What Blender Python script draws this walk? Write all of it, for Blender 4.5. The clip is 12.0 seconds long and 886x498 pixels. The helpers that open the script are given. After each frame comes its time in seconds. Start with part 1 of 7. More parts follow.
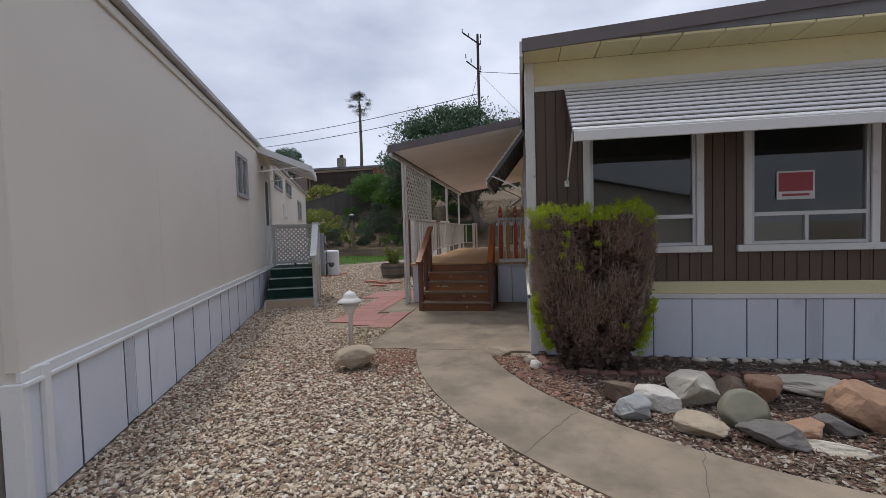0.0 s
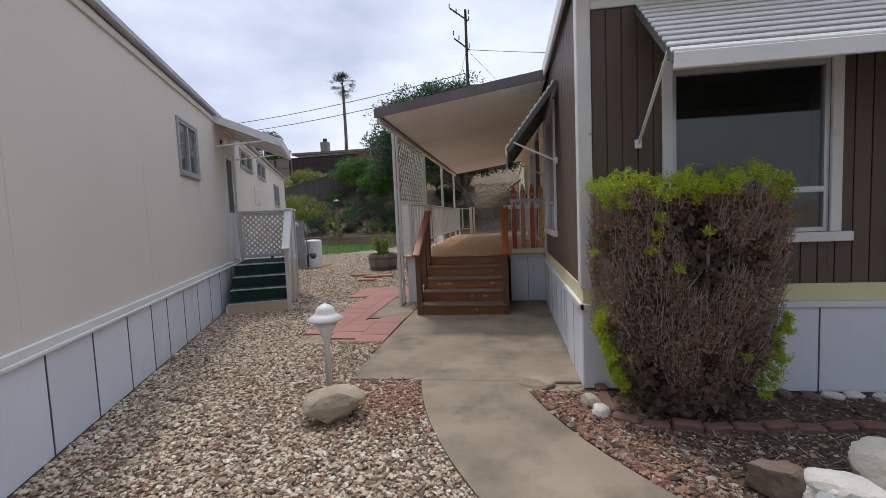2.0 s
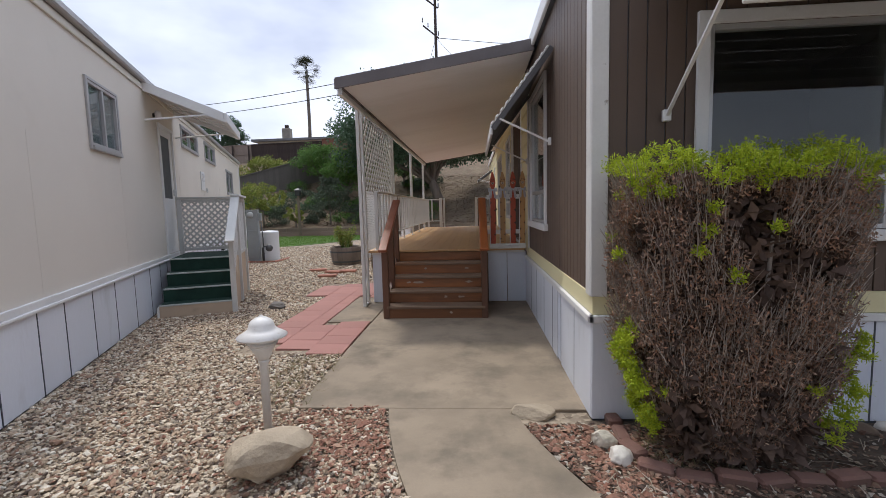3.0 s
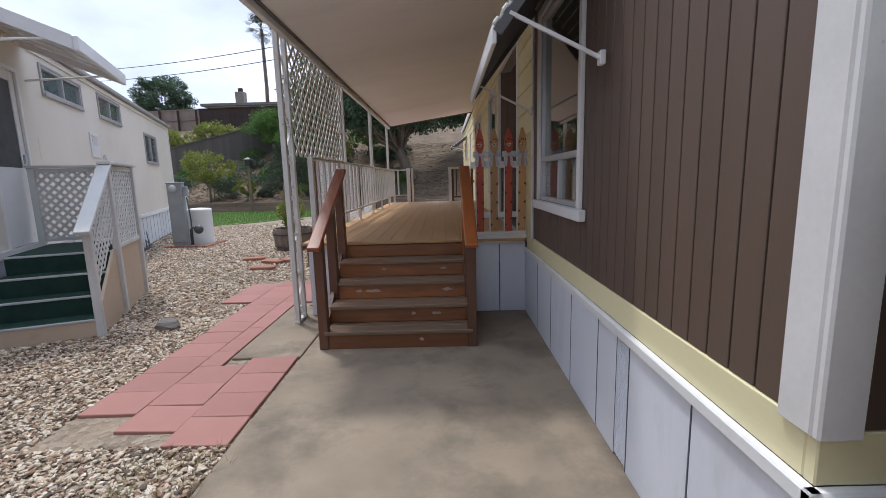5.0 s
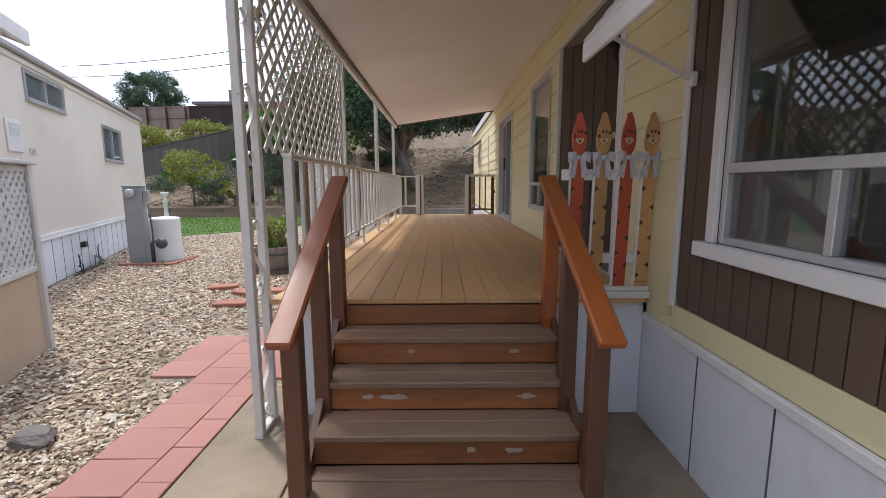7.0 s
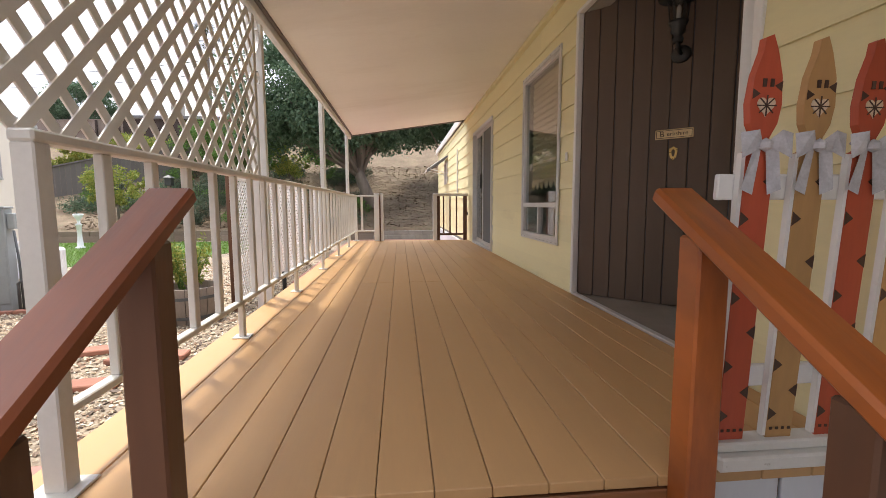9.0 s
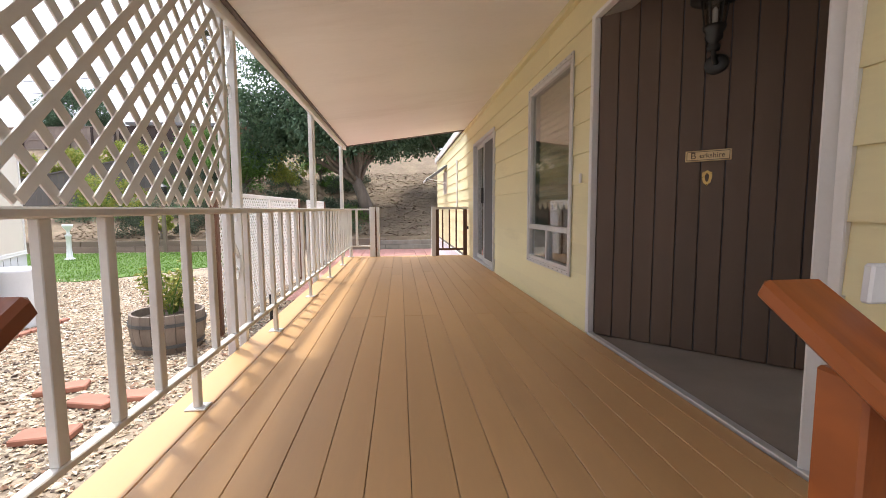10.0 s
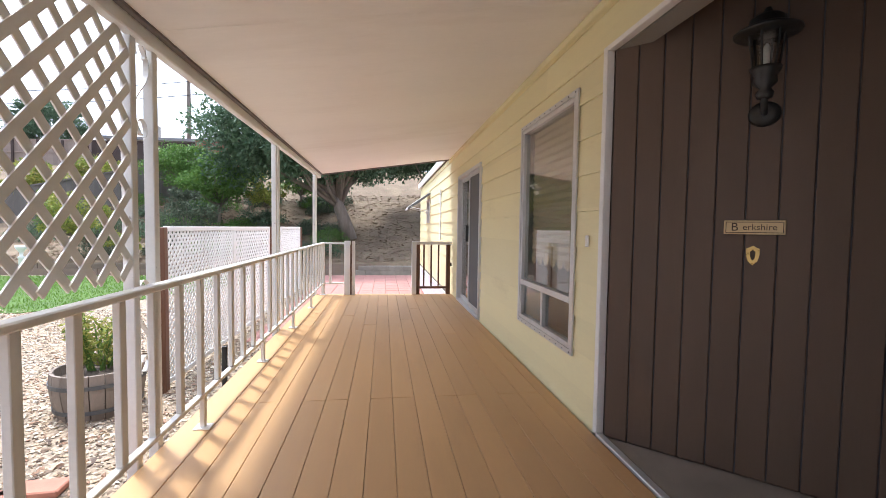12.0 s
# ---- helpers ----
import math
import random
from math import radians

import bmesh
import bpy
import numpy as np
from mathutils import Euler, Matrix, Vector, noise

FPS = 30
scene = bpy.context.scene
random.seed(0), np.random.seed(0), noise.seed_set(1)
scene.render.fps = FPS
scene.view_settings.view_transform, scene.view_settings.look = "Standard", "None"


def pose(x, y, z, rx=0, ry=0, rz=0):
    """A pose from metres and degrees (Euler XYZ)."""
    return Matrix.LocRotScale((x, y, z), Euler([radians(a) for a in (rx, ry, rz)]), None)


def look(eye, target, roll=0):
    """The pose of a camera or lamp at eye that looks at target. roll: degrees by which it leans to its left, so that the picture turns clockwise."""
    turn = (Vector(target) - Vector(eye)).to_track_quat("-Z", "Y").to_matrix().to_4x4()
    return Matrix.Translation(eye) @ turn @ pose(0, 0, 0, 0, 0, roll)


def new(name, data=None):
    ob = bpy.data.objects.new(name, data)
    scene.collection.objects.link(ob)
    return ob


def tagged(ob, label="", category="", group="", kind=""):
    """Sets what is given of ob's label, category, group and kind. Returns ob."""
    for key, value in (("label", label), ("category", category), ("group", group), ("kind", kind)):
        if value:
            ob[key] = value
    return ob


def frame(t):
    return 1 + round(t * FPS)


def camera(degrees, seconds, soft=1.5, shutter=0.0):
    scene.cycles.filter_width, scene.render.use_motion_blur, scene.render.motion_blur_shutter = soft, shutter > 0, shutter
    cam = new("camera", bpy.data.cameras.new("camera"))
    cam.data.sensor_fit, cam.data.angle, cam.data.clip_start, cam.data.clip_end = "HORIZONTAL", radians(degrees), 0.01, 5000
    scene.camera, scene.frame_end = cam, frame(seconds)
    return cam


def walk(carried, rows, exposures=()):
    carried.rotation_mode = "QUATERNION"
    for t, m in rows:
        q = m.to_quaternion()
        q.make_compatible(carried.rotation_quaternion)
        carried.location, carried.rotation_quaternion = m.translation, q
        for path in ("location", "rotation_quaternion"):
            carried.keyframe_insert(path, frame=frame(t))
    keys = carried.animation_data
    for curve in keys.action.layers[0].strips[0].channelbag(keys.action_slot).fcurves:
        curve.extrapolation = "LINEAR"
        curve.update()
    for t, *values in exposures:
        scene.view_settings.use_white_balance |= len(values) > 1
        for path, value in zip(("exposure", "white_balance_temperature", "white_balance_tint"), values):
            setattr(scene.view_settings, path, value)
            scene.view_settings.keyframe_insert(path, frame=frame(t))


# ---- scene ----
cam = camera(90.1, 12.0, 0.5)
PATH = [
    (0, (-0.097, 0.32, 1.508), (-0.446, 2.288, 1.426), -1.6),
    (0.5, (-0.155, 0.662, 1.497), (-0.514, 2.628, 1.402), -2.5),
    (1, (-0.296, 1.046, 1.496), (-0.66, 3.01, 1.388), -2.8),
    (1.5, (-0.501, 1.409, 1.482), (-0.833, 3.377, 1.351), -2.6),
    (2, (-0.596, 1.851, 1.505), (-0.892, 3.823, 1.357), -2.4),
    (2.5, (-0.706, 2.268, 1.489), (-0.935, 4.248, 1.33), -1.9),
    (3, (-0.774, 2.651, 1.472), (-0.919, 4.637, 1.285), -1.5),
    (3.5, (-0.786, 3.117, 1.47), (-0.904, 5.099, 1.232), -1.4),
    (5.3, (-0.905, 4.934, 1.502), (-0.907, 6.908, 1.182), -1.4),
    (5.5, (-0.932, 5.127, 1.515), (-0.938, 7.101, 1.195), -1.1),
    (6, (-1.032, 5.598, 1.549), (-1.048, 7.572, 1.228), -0.8),
    (6.5, (-1.219, 6.067, 1.552), (-1.236, 8.042, 1.241), -0.6),
    (7, (-1.328, 6.565, 1.555), (-1.318, 8.544, 1.264), -0.2),
    (7.2, (-1.358, 6.77, 1.568), (-1.326, 8.749, 1.273), -0.1),
    (8.8, (-1.433, 8.092, 1.531), (-1.239, 10.073, 1.332), -0.3),
    (9, (-1.402, 8.212, 1.566), (-1.211, 10.193, 1.363), -0.2),
    (9.5, (-1.353, 8.473, 1.665), (-1.164, 10.453, 1.458), 0.0),
    (10, (-1.35, 8.646, 1.733), (-1.157, 10.628, 1.552), -0.3),
    (10.5, (-1.349, 8.794, 1.78), (-1.158, 10.779, 1.632), 1.8),
    (11, (-1.276, 8.925, 1.828), (-1.026, 10.908, 1.747), 1.8),
    (11.5, (-1.23, 9.069, 1.884), (-0.976, 11.051, 1.809), 1.7),
    (12, (-1.242, 9.282, 2.017), (-0.976, 11.262, 1.922), 0.8),
]
walk(cam, [(t, look(eye, target, roll)) for t, eye, target, roll in PATH],
     exposures=[(0.0, 0.15, 6260, 10), (2.0, 0.38, 6260, 10), (3.7, 0.74, 6200, 10), (5.3, 0.80, 5950, 10), (7.2, 1.22, 6250, 10), (9.0, 1.76, 6850, 10), (10.5, 2.0, 6350, 10), (12.0, 2.08, 6050, 10)])

# ---- world, sun ----
TO_SUN = Vector((-0.27, 0.28, 1.0)).normalized()
world = bpy.data.worlds.new("sky")
scene.world = world
world.use_nodes = True
wt = world.node_tree
wt.nodes.clear()
sky = wt.nodes.new("ShaderNodeTexSky")
sky.sky_type = "NISHITA"
sky.sun_disc = False
sky.sun_elevation = math.asin(TO_SUN.z)
sky.sun_rotation = math.atan2(TO_SUN.x, TO_SUN.y)
sky.air_density, sky.dust_density = 1.0, 3.0
gain = wt.nodes.new("ShaderNodeMix")
gain.data_type, gain.blend_type = "RGBA", "MULTIPLY"
gain.inputs[0].default_value = 1.0
gain.inputs[7].default_value = (0.075, 0.075, 0.075, 1)
wt.links.new(sky.outputs[0], gain.inputs[6])
wc = wt.nodes.new("ShaderNodeTexCoord")
wmap = wt.nodes.new("ShaderNodeMapping")
wmap.inputs["Scale"].default_value = (1.0, 1.0, 2.2)
wt.links.new(wc.outputs["Generated"], wmap.inputs["Vector"])
cloud = wt.nodes.new("ShaderNodeTexNoise")
cloud.inputs["Scale"].default_value, cloud.inputs["Detail"].default_value, cloud.inputs["Roughness"].default_value = 2.3, 5.0, 0.5
wt.links.new(wmap.outputs[0], cloud.inputs["Vector"])
shade = wt.nodes.new("ShaderNodeValToRGB")
shade.color_ramp.elements[0].position, shade.color_ramp.elements[0].color = 0.33, (0.41, 0.445, 0.555, 1)
shade.color_ramp.elements[1].position, shade.color_ramp.elements[1].color = 0.62, (0.74, 0.77, 0.87, 1)
wt.links.new(cloud.outputs["Fac"], shade.inputs[0])
over = wt.nodes.new("ShaderNodeMix")
over.data_type = "RGBA"
over.inputs[0].default_value = 0.88
wt.links.new(gain.outputs[2], over.inputs[6])
wt.links.new(shade.outputs[0], over.inputs[7])
bg = wt.nodes.new("ShaderNodeBackground")
bg.inputs["Strength"].default_value = 1.0
# an overcast sky is brighter towards the zenith
sep = wt.nodes.new("ShaderNodeSeparateXYZ")
wt.links.new(wc.outputs["Generated"], sep.inputs[0])
zen = wt.nodes.new("ShaderNodeMapRange")
zen.interpolation_type = "SMOOTHSTEP"
for key, val in (("From Min", 0.45), ("From Max", 1.0), ("To Min", 1.0), ("To Max", 2.15)):
    zen.inputs[key].default_value = val
wt.links.new(sep.outputs[2], zen.inputs["Value"])
lift = wt.nodes.new("ShaderNodeMix")
lift.data_type, lift.blend_type = "RGBA", "MULTIPLY"
lift.inputs[0].default_value = 1.0
wt.links.new(over.outputs[2], lift.inputs[6])
wt.links.new(zen.outputs[0], lift.inputs[7])
# and towards the veiled sun, ahead of the walk
ahead = wt.nodes.new("ShaderNodeMapRange")
ahead.interpolation_type = "SMOOTHSTEP"
for key, val in (("From Min", -0.9), ("From Max", 0.8), ("To Min", 0.52), ("To Max", 1.04)):
    ahead.inputs[key].default_value = val
wt.links.new(sep.outputs[1], ahead.inputs["Value"])
veil = wt.nodes.new("ShaderNodeMix")
veil.data_type, veil.blend_type = "RGBA", "MULTIPLY"
veil.inputs[0].default_value = 1.0
wt.links.new(lift.outputs[2], veil.inputs[6])
wt.links.new(ahead.outputs[0], veil.inputs[7])
wt.links.new(veil.outputs[2], bg.inputs["Color"])
wo = wt.nodes.new("ShaderNodeOutputWorld")
wt.links.new(bg.outputs[0], wo.inputs[0])

sun = new("sun", bpy.data.lights.new("sun", "SUN"))
sun.data.energy, sun.data.angle, sun.data.color = 1.2, radians(5.0), (1.0, 0.94, 0.84)
sun.matrix_basis = look(TO_SUN * 60, (0, 0, 0))


# ---- materials ----
def nodes_of(name):
    m = bpy.data.materials.new(name)
    m.use_nodes = True
    return m, m.node_tree, m.node_tree.nodes["Principled BSDF"]


def mixed(nt, fac, a, b, blend="MIX"):
    n = nt.nodes.new("ShaderNodeMix")
    n.data_type, n.blend_type = "RGBA", blend
    for i, v in ((0, fac), (6, a), (7, b)):
        if hasattr(v, "node"):
            nt.links.new(v, n.inputs[i])
        elif i == 0:
            n.inputs[0].default_value = v
        else:
            n.inputs[i].default_value = (*v, 1)
    return n.outputs[2]


def noise_of(nt, coord, scale, detail=4.0, stretch=(1, 1, 1), rough=0.55):
    mp = nt.nodes.new("ShaderNodeMapping")
    mp.inputs["Scale"].default_value = stretch
    nt.links.new(coord, mp.inputs["Vector"])
    n = nt.nodes.new("ShaderNodeTexNoise")
    n.inputs["Scale"].default_value, n.inputs["Detail"].default_value, n.inputs["Roughness"].default_value = scale, detail, rough
    nt.links.new(mp.outputs[0], n.inputs["Vector"])
    return n.outputs["Fac"]


def ramp(nt, fac, lo, hi):
    r = nt.nodes.new("ShaderNodeMapRange")
    r.inputs["From Min"].default_value, r.inputs["From Max"].default_value = lo, hi
    nt.links.new(fac, r.inputs["Value"])
    return r.outputs["Result"]


def tint(c, k):
    return tuple(min(0.95, v * k) for v in c)


def surface(name, base, rough=0.6, var=0.1, scale=2.0, fine=70.0, stretch=(1, 1, 1), dirt=None, dirt_at=(0.55, 0.75), dirt_scale=3.0,
            bump=0.15, depth=0.003, rand=0.0, island=0.0, metal=0.0, spec=0.5, second=None):
    """Paint, wood, stone and the like: two scales of variation, stains with their own colour, fine relief."""
    m, nt, bsdf = nodes_of(name)
    tc = nt.nodes.new("ShaderNodeTexCoord")
    co = tc.outputs["Object"]
    big = noise_of(nt, co, scale, 4, stretch)
    small = noise_of(nt, co, fine, 3, stretch)
    col = mixed(nt, ramp(nt, big, 0.3, 0.7), tint(base, 1 - var), second or tint(base, 1 + var))
    col = mixed(nt, ramp(nt, small, 0.3, 0.7), mixed(nt, 1.0, col, (1 - var * 0.7,) * 3, "MULTIPLY"), col)
    if dirt:
        d = noise_of(nt, co, dirt_scale, 6, stretch, 0.65)
        col = mixed(nt, ramp(nt, d, *dirt_at), col, dirt)
    for amount, kind in ((rand, "ob"), (island, "is")):
        if amount:
            if kind == "ob":
                r = nt.nodes.new("ShaderNodeObjectInfo").outputs["Random"]
            else:
                r = nt.nodes.new("ShaderNodeNewGeometry").outputs["Random Per Island"]
            rr = nt.nodes.new("ShaderNodeMapRange")
            rr.inputs["To Min"].default_value, rr.inputs["To Max"].default_value = 1 - amount, 1 + amount
            nt.links.new(r, rr.inputs["Value"])
            hs = nt.nodes.new("ShaderNodeHueSaturation")
            nt.links.new(rr.outputs[0], hs.inputs["Value"])
            nt.links.new(col, hs.inputs["Color"])
            col = hs.outputs[0]
    nt.links.new(col, bsdf.inputs["Base Color"])
    rg = nt.nodes.new("ShaderNodeMapRange")
    rg.inputs["To Min"].default_value, rg.inputs["To Max"].default_value = max(0.02, rough - 0.1), min(1, rough + 0.1)
    nt.links.new(small, rg.inputs["Value"])
    nt.links.new(rg.outputs[0], bsdf.inputs["Roughness"])
    bsdf.inputs["Metallic"].default_value = metal
    bsdf.inputs["Specular IOR Level"].default_value = spec
    if bump:
        bp = nt.nodes.new("ShaderNodeBump")
        bp.inputs["Strength"].default_value, bp.inputs["Distance"].default_value = bump, depth
        nt.links.new(small, bp.inputs["Height"])
        nt.links.new(bp.outputs[0], bsdf.inputs["Normal"])
    return m


def palette(name, colours, rough=0.8, by="Random Per Island", spec=0.3, fine=40.0, seep=0.0):
    """Loose pieces that differ from one to the next: stones, chips, leaves."""
    m, nt, bsdf = nodes_of(name)
    r = nt.nodes.new("ShaderNodeNewGeometry").outputs["Random Per Island"] if by != "object" else nt.nodes.new("ShaderNodeObjectInfo").outputs["Random"]
    cr = nt.nodes.new("ShaderNodeValToRGB")
    cr.color_ramp.interpolation = "CONSTANT" if len(colours) > 6 else "LINEAR"
    for i, c in enumerate(colours):
        if i < 2:
            e = cr.color_ramp.elements[i]
            e.position = i / (len(colours) - 1)
        else:
            e = cr.color_ramp.elements.new(i / (len(colours) - 1))
        e.color = (*c, 1)
    for i, c in enumerate(colours):
        cr.color_ramp.elements[i].position = i / len(colours) if cr.color_ramp.interpolation == "CONSTANT" else i / (len(colours) - 1)
        cr.color_ramp.elements[i].color = (*c, 1)
    nt.links.new(r, cr.inputs[0])
    tc = nt.nodes.new("ShaderNodeTexCoord")
    small = noise_of(nt, tc.outputs["Object"], fine, 3)
    col = mixed(nt, ramp(nt, small, 0.3, 0.7), mixed(nt, 1.0, cr.outputs[0], (0.72, 0.72, 0.72), "MULTIPLY"), cr.outputs[0])
    nt.links.new(col, bsdf.inputs["Base Color"])
    bsdf.inputs["Roughness"].default_value = rough
    bsdf.inputs["Specular IOR Level"].default_value = spec
    if seep:
        tr = nt.nodes.new("ShaderNodeBsdfTranslucent")
        nt.links.new(col, tr.inputs["Color"])
        mx = nt.nodes.new("ShaderNodeMixShader")
        mx.inputs[0].default_value = seep
        out = nt.nodes["Material Output"]
        nt.links.new(bsdf.outputs[0], mx.inputs[1])
        nt.links.new(tr.outputs[0], mx.inputs[2])
        nt.links.new(mx.outputs[0], out.inputs[0])
    return m


def glass(name, colour=(0.86, 0.89, 0.88), share=0.07):
    m, nt, bsdf = nodes_of(name)
    tr = nt.nodes.new("ShaderNodeBsdfTransparent")
    tr.inputs["Color"].default_value = (*colour, 1)
    gl = nt.nodes.new("ShaderNodeBsdfGlossy")
    gl.inputs["Roughness"].default_value = 0.015
    lw = nt.nodes.new("ShaderNodeLayerWeight")
    lw.inputs["Blend"].default_value = 0.5
    pw4 = nt.nodes.new("ShaderNodeMath")
    pw4.operation = "POWER"
    pw4.inputs[1].default_value = 4.0
    nt.links.new(lw.outputs["Facing"], pw4.inputs[0])
    fr = nt.nodes.new("ShaderNodeMapRange")
    fr.inputs["To Min"].default_value, fr.inputs["To Max"].default_value = share, 0.9
    nt.links.new(pw4.outputs[0], fr.inputs["Value"])
    mx = nt.nodes.new("ShaderNodeMixShader")
    nt.links.new(fr.outputs[0], mx.inputs[0])
    nt.links.new(tr.outputs[0], mx.inputs[1])
    nt.links.new(gl.outputs[0], mx.inputs[2])
    nt.links.new(mx.outputs[0], nt.nodes["Material Output"].inputs[0])
    return m


BEIGE = surface("beige_stucco_paint", (0.70, 0.65, 0.57), 0.75, 0.05, 0.5, 160, dirt=(0.62, 0.57, 0.49), dirt_at=(0.58, 0.85), dirt_scale=0.6, bump=0.35, depth=0.002)
SKIRT = surface("white_skirting", (0.72, 0.75, 0.81), 0.45, 0.05, 1.2, 50, stretch=(1, 1, 0.3), dirt=(0.50, 0.51, 0.52), dirt_at=(0.58, 0.85), dirt_scale=2.0, bump=0.06, rand=0.04)
SEAM = surface("dark_seam", (0.10, 0.11, 0.13), 0.8, 0.2)
WHITE = surface("white_paint", (0.76, 0.76, 0.75), 0.45, 0.05, 1.5, 60, dirt=(0.52, 0.48, 0.42), dirt_at=(0.62, 0.85), dirt_scale=5, bump=0.08)
CHIPPED = surface("chipped_white_paint", (0.70, 0.69, 0.66), 0.5, 0.07, 3, 60, dirt=(0.30, 0.26, 0.22), dirt_at=(0.66, 0.72), dirt_scale=9, bump=0.15)
ALU = surface("aluminium_frame", (0.62, 0.63, 0.64), 0.38, 0.06, 4, 80, metal=0.55, bump=0.03)
GREYALU = surface("weathered_aluminium", (0.44, 0.43, 0.43), 0.5, 0.1, 4, 80, metal=0.3, bump=0.05)
BROWN = surface("brown_siding_paint", (0.118, 0.080, 0.058), 0.55, 0.10, 2.0, 90, stretch=(1, 1, 0.12), bump=0.35, depth=0.002, rand=0.06)
YELLOW = surface("yellow_siding_paint", (0.76, 0.695, 0.42), 0.55, 0.05, 1.2, 60, stretch=(1, 0.2, 1), dirt=(0.60, 0.53, 0.30), dirt_at=(0.6, 0.85), bump=0.15, rand=0.035)
CEIL = surface("white_ceiling_panel", (0.85, 0.83, 0.80), 0.55, 0.04, 0.9, 40, stretch=(0.25, 1, 1), dirt=(0.73, 0.70, 0.66), dirt_at=(0.55, 0.8), dirt_scale=1.2, bump=0.05)
FASCIA = surface("grey_brown_fascia", (0.16, 0.14, 0.14), 0.6, 0.15, 2, 60)
# darkened metal: the shade below and between awning slats is in its colour
UNDERMETAL = surface("awning_metal_painted_shade", (0.12, 0.12, 0.125), 0.6, 0.1, 2, 60)
ROOFING = surface("grey_roofing", (0.22, 0.22, 0.23), 0.9, 0.15, 2, 120)
DECK = surface("tan_deck_paint", (0.52, 0.31, 0.14), 0.5, 0.07, 1.3, 55, stretch=(1, 0.15, 1), dirt=(0.41, 0.25, 0.12), dirt_at=(0.52, 0.8), dirt_scale=1.6, bump=0.18, depth=0.002, rand=0.05)
STAIN_UP = surface("red_stained_post", (0.135, 0.058, 0.030), 0.45, 0.22, 2, 30, stretch=(1, 1, 0.12), dirt=(0.11, 0.06, 0.04), dirt_at=(0.45, 0.75), bump=0.25, rand=0.10)
RAILWOOD = surface("orange_stained_handrail", (0.45, 0.125, 0.026), 0.38, 0.35, 3.0, 34, stretch=(1, 0.12, 0.25), dirt=(0.20, 0.058, 0.022), dirt_at=(0.44, 0.68), dirt_scale=5, bump=0.4, rand=0.06)
RAILRED = surface("dark_red_stained_handrail", (0.31, 0.088, 0.034), 0.42, 0.35, 3.0, 34, stretch=(1, 0.12, 0.25), dirt=(0.15, 0.050, 0.028), dirt_at=(0.44, 0.68), dirt_scale=5, bump=0.4)
TREAD = surface("worn_tread", (0.215, 0.14, 0.09), 0.6, 0.25, 2, 36, stretch=(0.14, 1, 1), dirt=(0.27, 0.105, 0.045), dirt_at=(0.56, 0.78), dirt_scale=2.2, bump=0.3, rand=0.08)
RISER = surface("stained_riser", (0.21, 0.085, 0.034), 0.45, 0.28, 1.6, 32, stretch=(0.14, 1, 1), dirt=(0.42, 0.15, 0.04), dirt_at=(0.50, 0.72), dirt_scale=2.0, bump=0.25, rand=0.14)
PEEL = surface("peeled_wood", (0.42, 0.34, 0.27), 0.8, 0.2, 8, 60)
CONCRETE = surface("concrete", (0.295, 0.235, 0.168), 0.85, 0.2, 1.6, 170, dirt=(0.165, 0.134, 0.097), dirt_at=(0.46, 0.68), dirt_scale=1.9, bump=0.3, depth=0.002)
PAVER = surface("red_paver", (0.37, 0.18, 0.15), 0.8, 0.08, 1.4, 130, dirt=(0.41, 0.235, 0.195), dirt_at=(0.5, 0.8), dirt_scale=1.8, bump=0.3, depth=0.002, rand=0.08)
BRICK = surface("terracotta_edging", (0.36, 0.16, 0.11), 0.85, 0.15, 5, 90, rand=0.12, bump=0.3)
SOIL = surface("dark_mulch_soil", (0.085, 0.062, 0.046), 0.95, 0.35, 2.2, 60, second=(0.15, 0.11, 0.078), bump=0.9, depth=0.02)
BLACK = surface("black_metal", (0.022, 0.024, 0.024), 0.4, 0.15, 5, 60, bump=0.08)
IRON = surface("dark_plumbing", (0.10, 0.105, 0.11), 0.5, 0.2, 6, 60, metal=0.3)
METERGREY = surface("grey_enamel", (0.30, 0.32, 0.32), 0.5, 0.08, 3, 60, dirt=(0.24, 0.22, 0.2), dirt_at=(0.6, 0.85))
TANK = surface("white_enamel_tank", (0.72, 0.73, 0.74), 0.45, 0.05, 2, 50, dirt=(0.5, 0.45, 0.38), dirt_at=(0.66, 0.85))
GREENMAT = surface("green_outdoor_carpet", (0.014, 0.048, 0.034), 0.95, 0.25, 5, 260, bump=0.6, depth=0.003)
GREENEDGE = surface("worn_nosing", (0.48, 0.50, 0.49), 0.5, 0.12, 4, 70)
PEACH = surface("beige_step_paint", (0.56, 0.44, 0.32), 0.65, 0.08, 1.5, 70, dirt=(0.42, 0.33, 0.24), dirt_at=(0.6, 0.8), bump=0.2)
STEPWHITE = surface("weathered_white_timber", (0.62, 0.62, 0.60), 0.6, 0.08, 2, 60, stretch=(1, 1, 0.2), dirt=(0.40, 0.38, 0.34), dirt_at=(0.58, 0.8), bump=0.2)
LATTICE = surface("white_lattice_vinyl", (0.72, 0.71, 0.68), 0.5, 0.05, 3, 60, bump=0.05)
SHADE = surface("tan_blind", (0.66, 0.52, 0.36), 0.8, 0.06, 2, 60, bump=0.1)
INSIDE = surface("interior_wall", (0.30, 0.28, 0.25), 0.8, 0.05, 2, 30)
CARPET = surface("grey_brown_entry_carpet", (0.25, 0.215, 0.18), 0.95, 0.12, 3, 220, bump=0.5, depth=0.003)
SCREEN = surface("grey_insect_screen", (0.20, 0.205, 0.21), 0.7, 0.05, 2, 300, bump=0.1)
PALESCREEN = surface("pale_grey_screen", (0.33, 0.35, 0.38), 0.7, 0.08, 2, 300, bump=0.1)
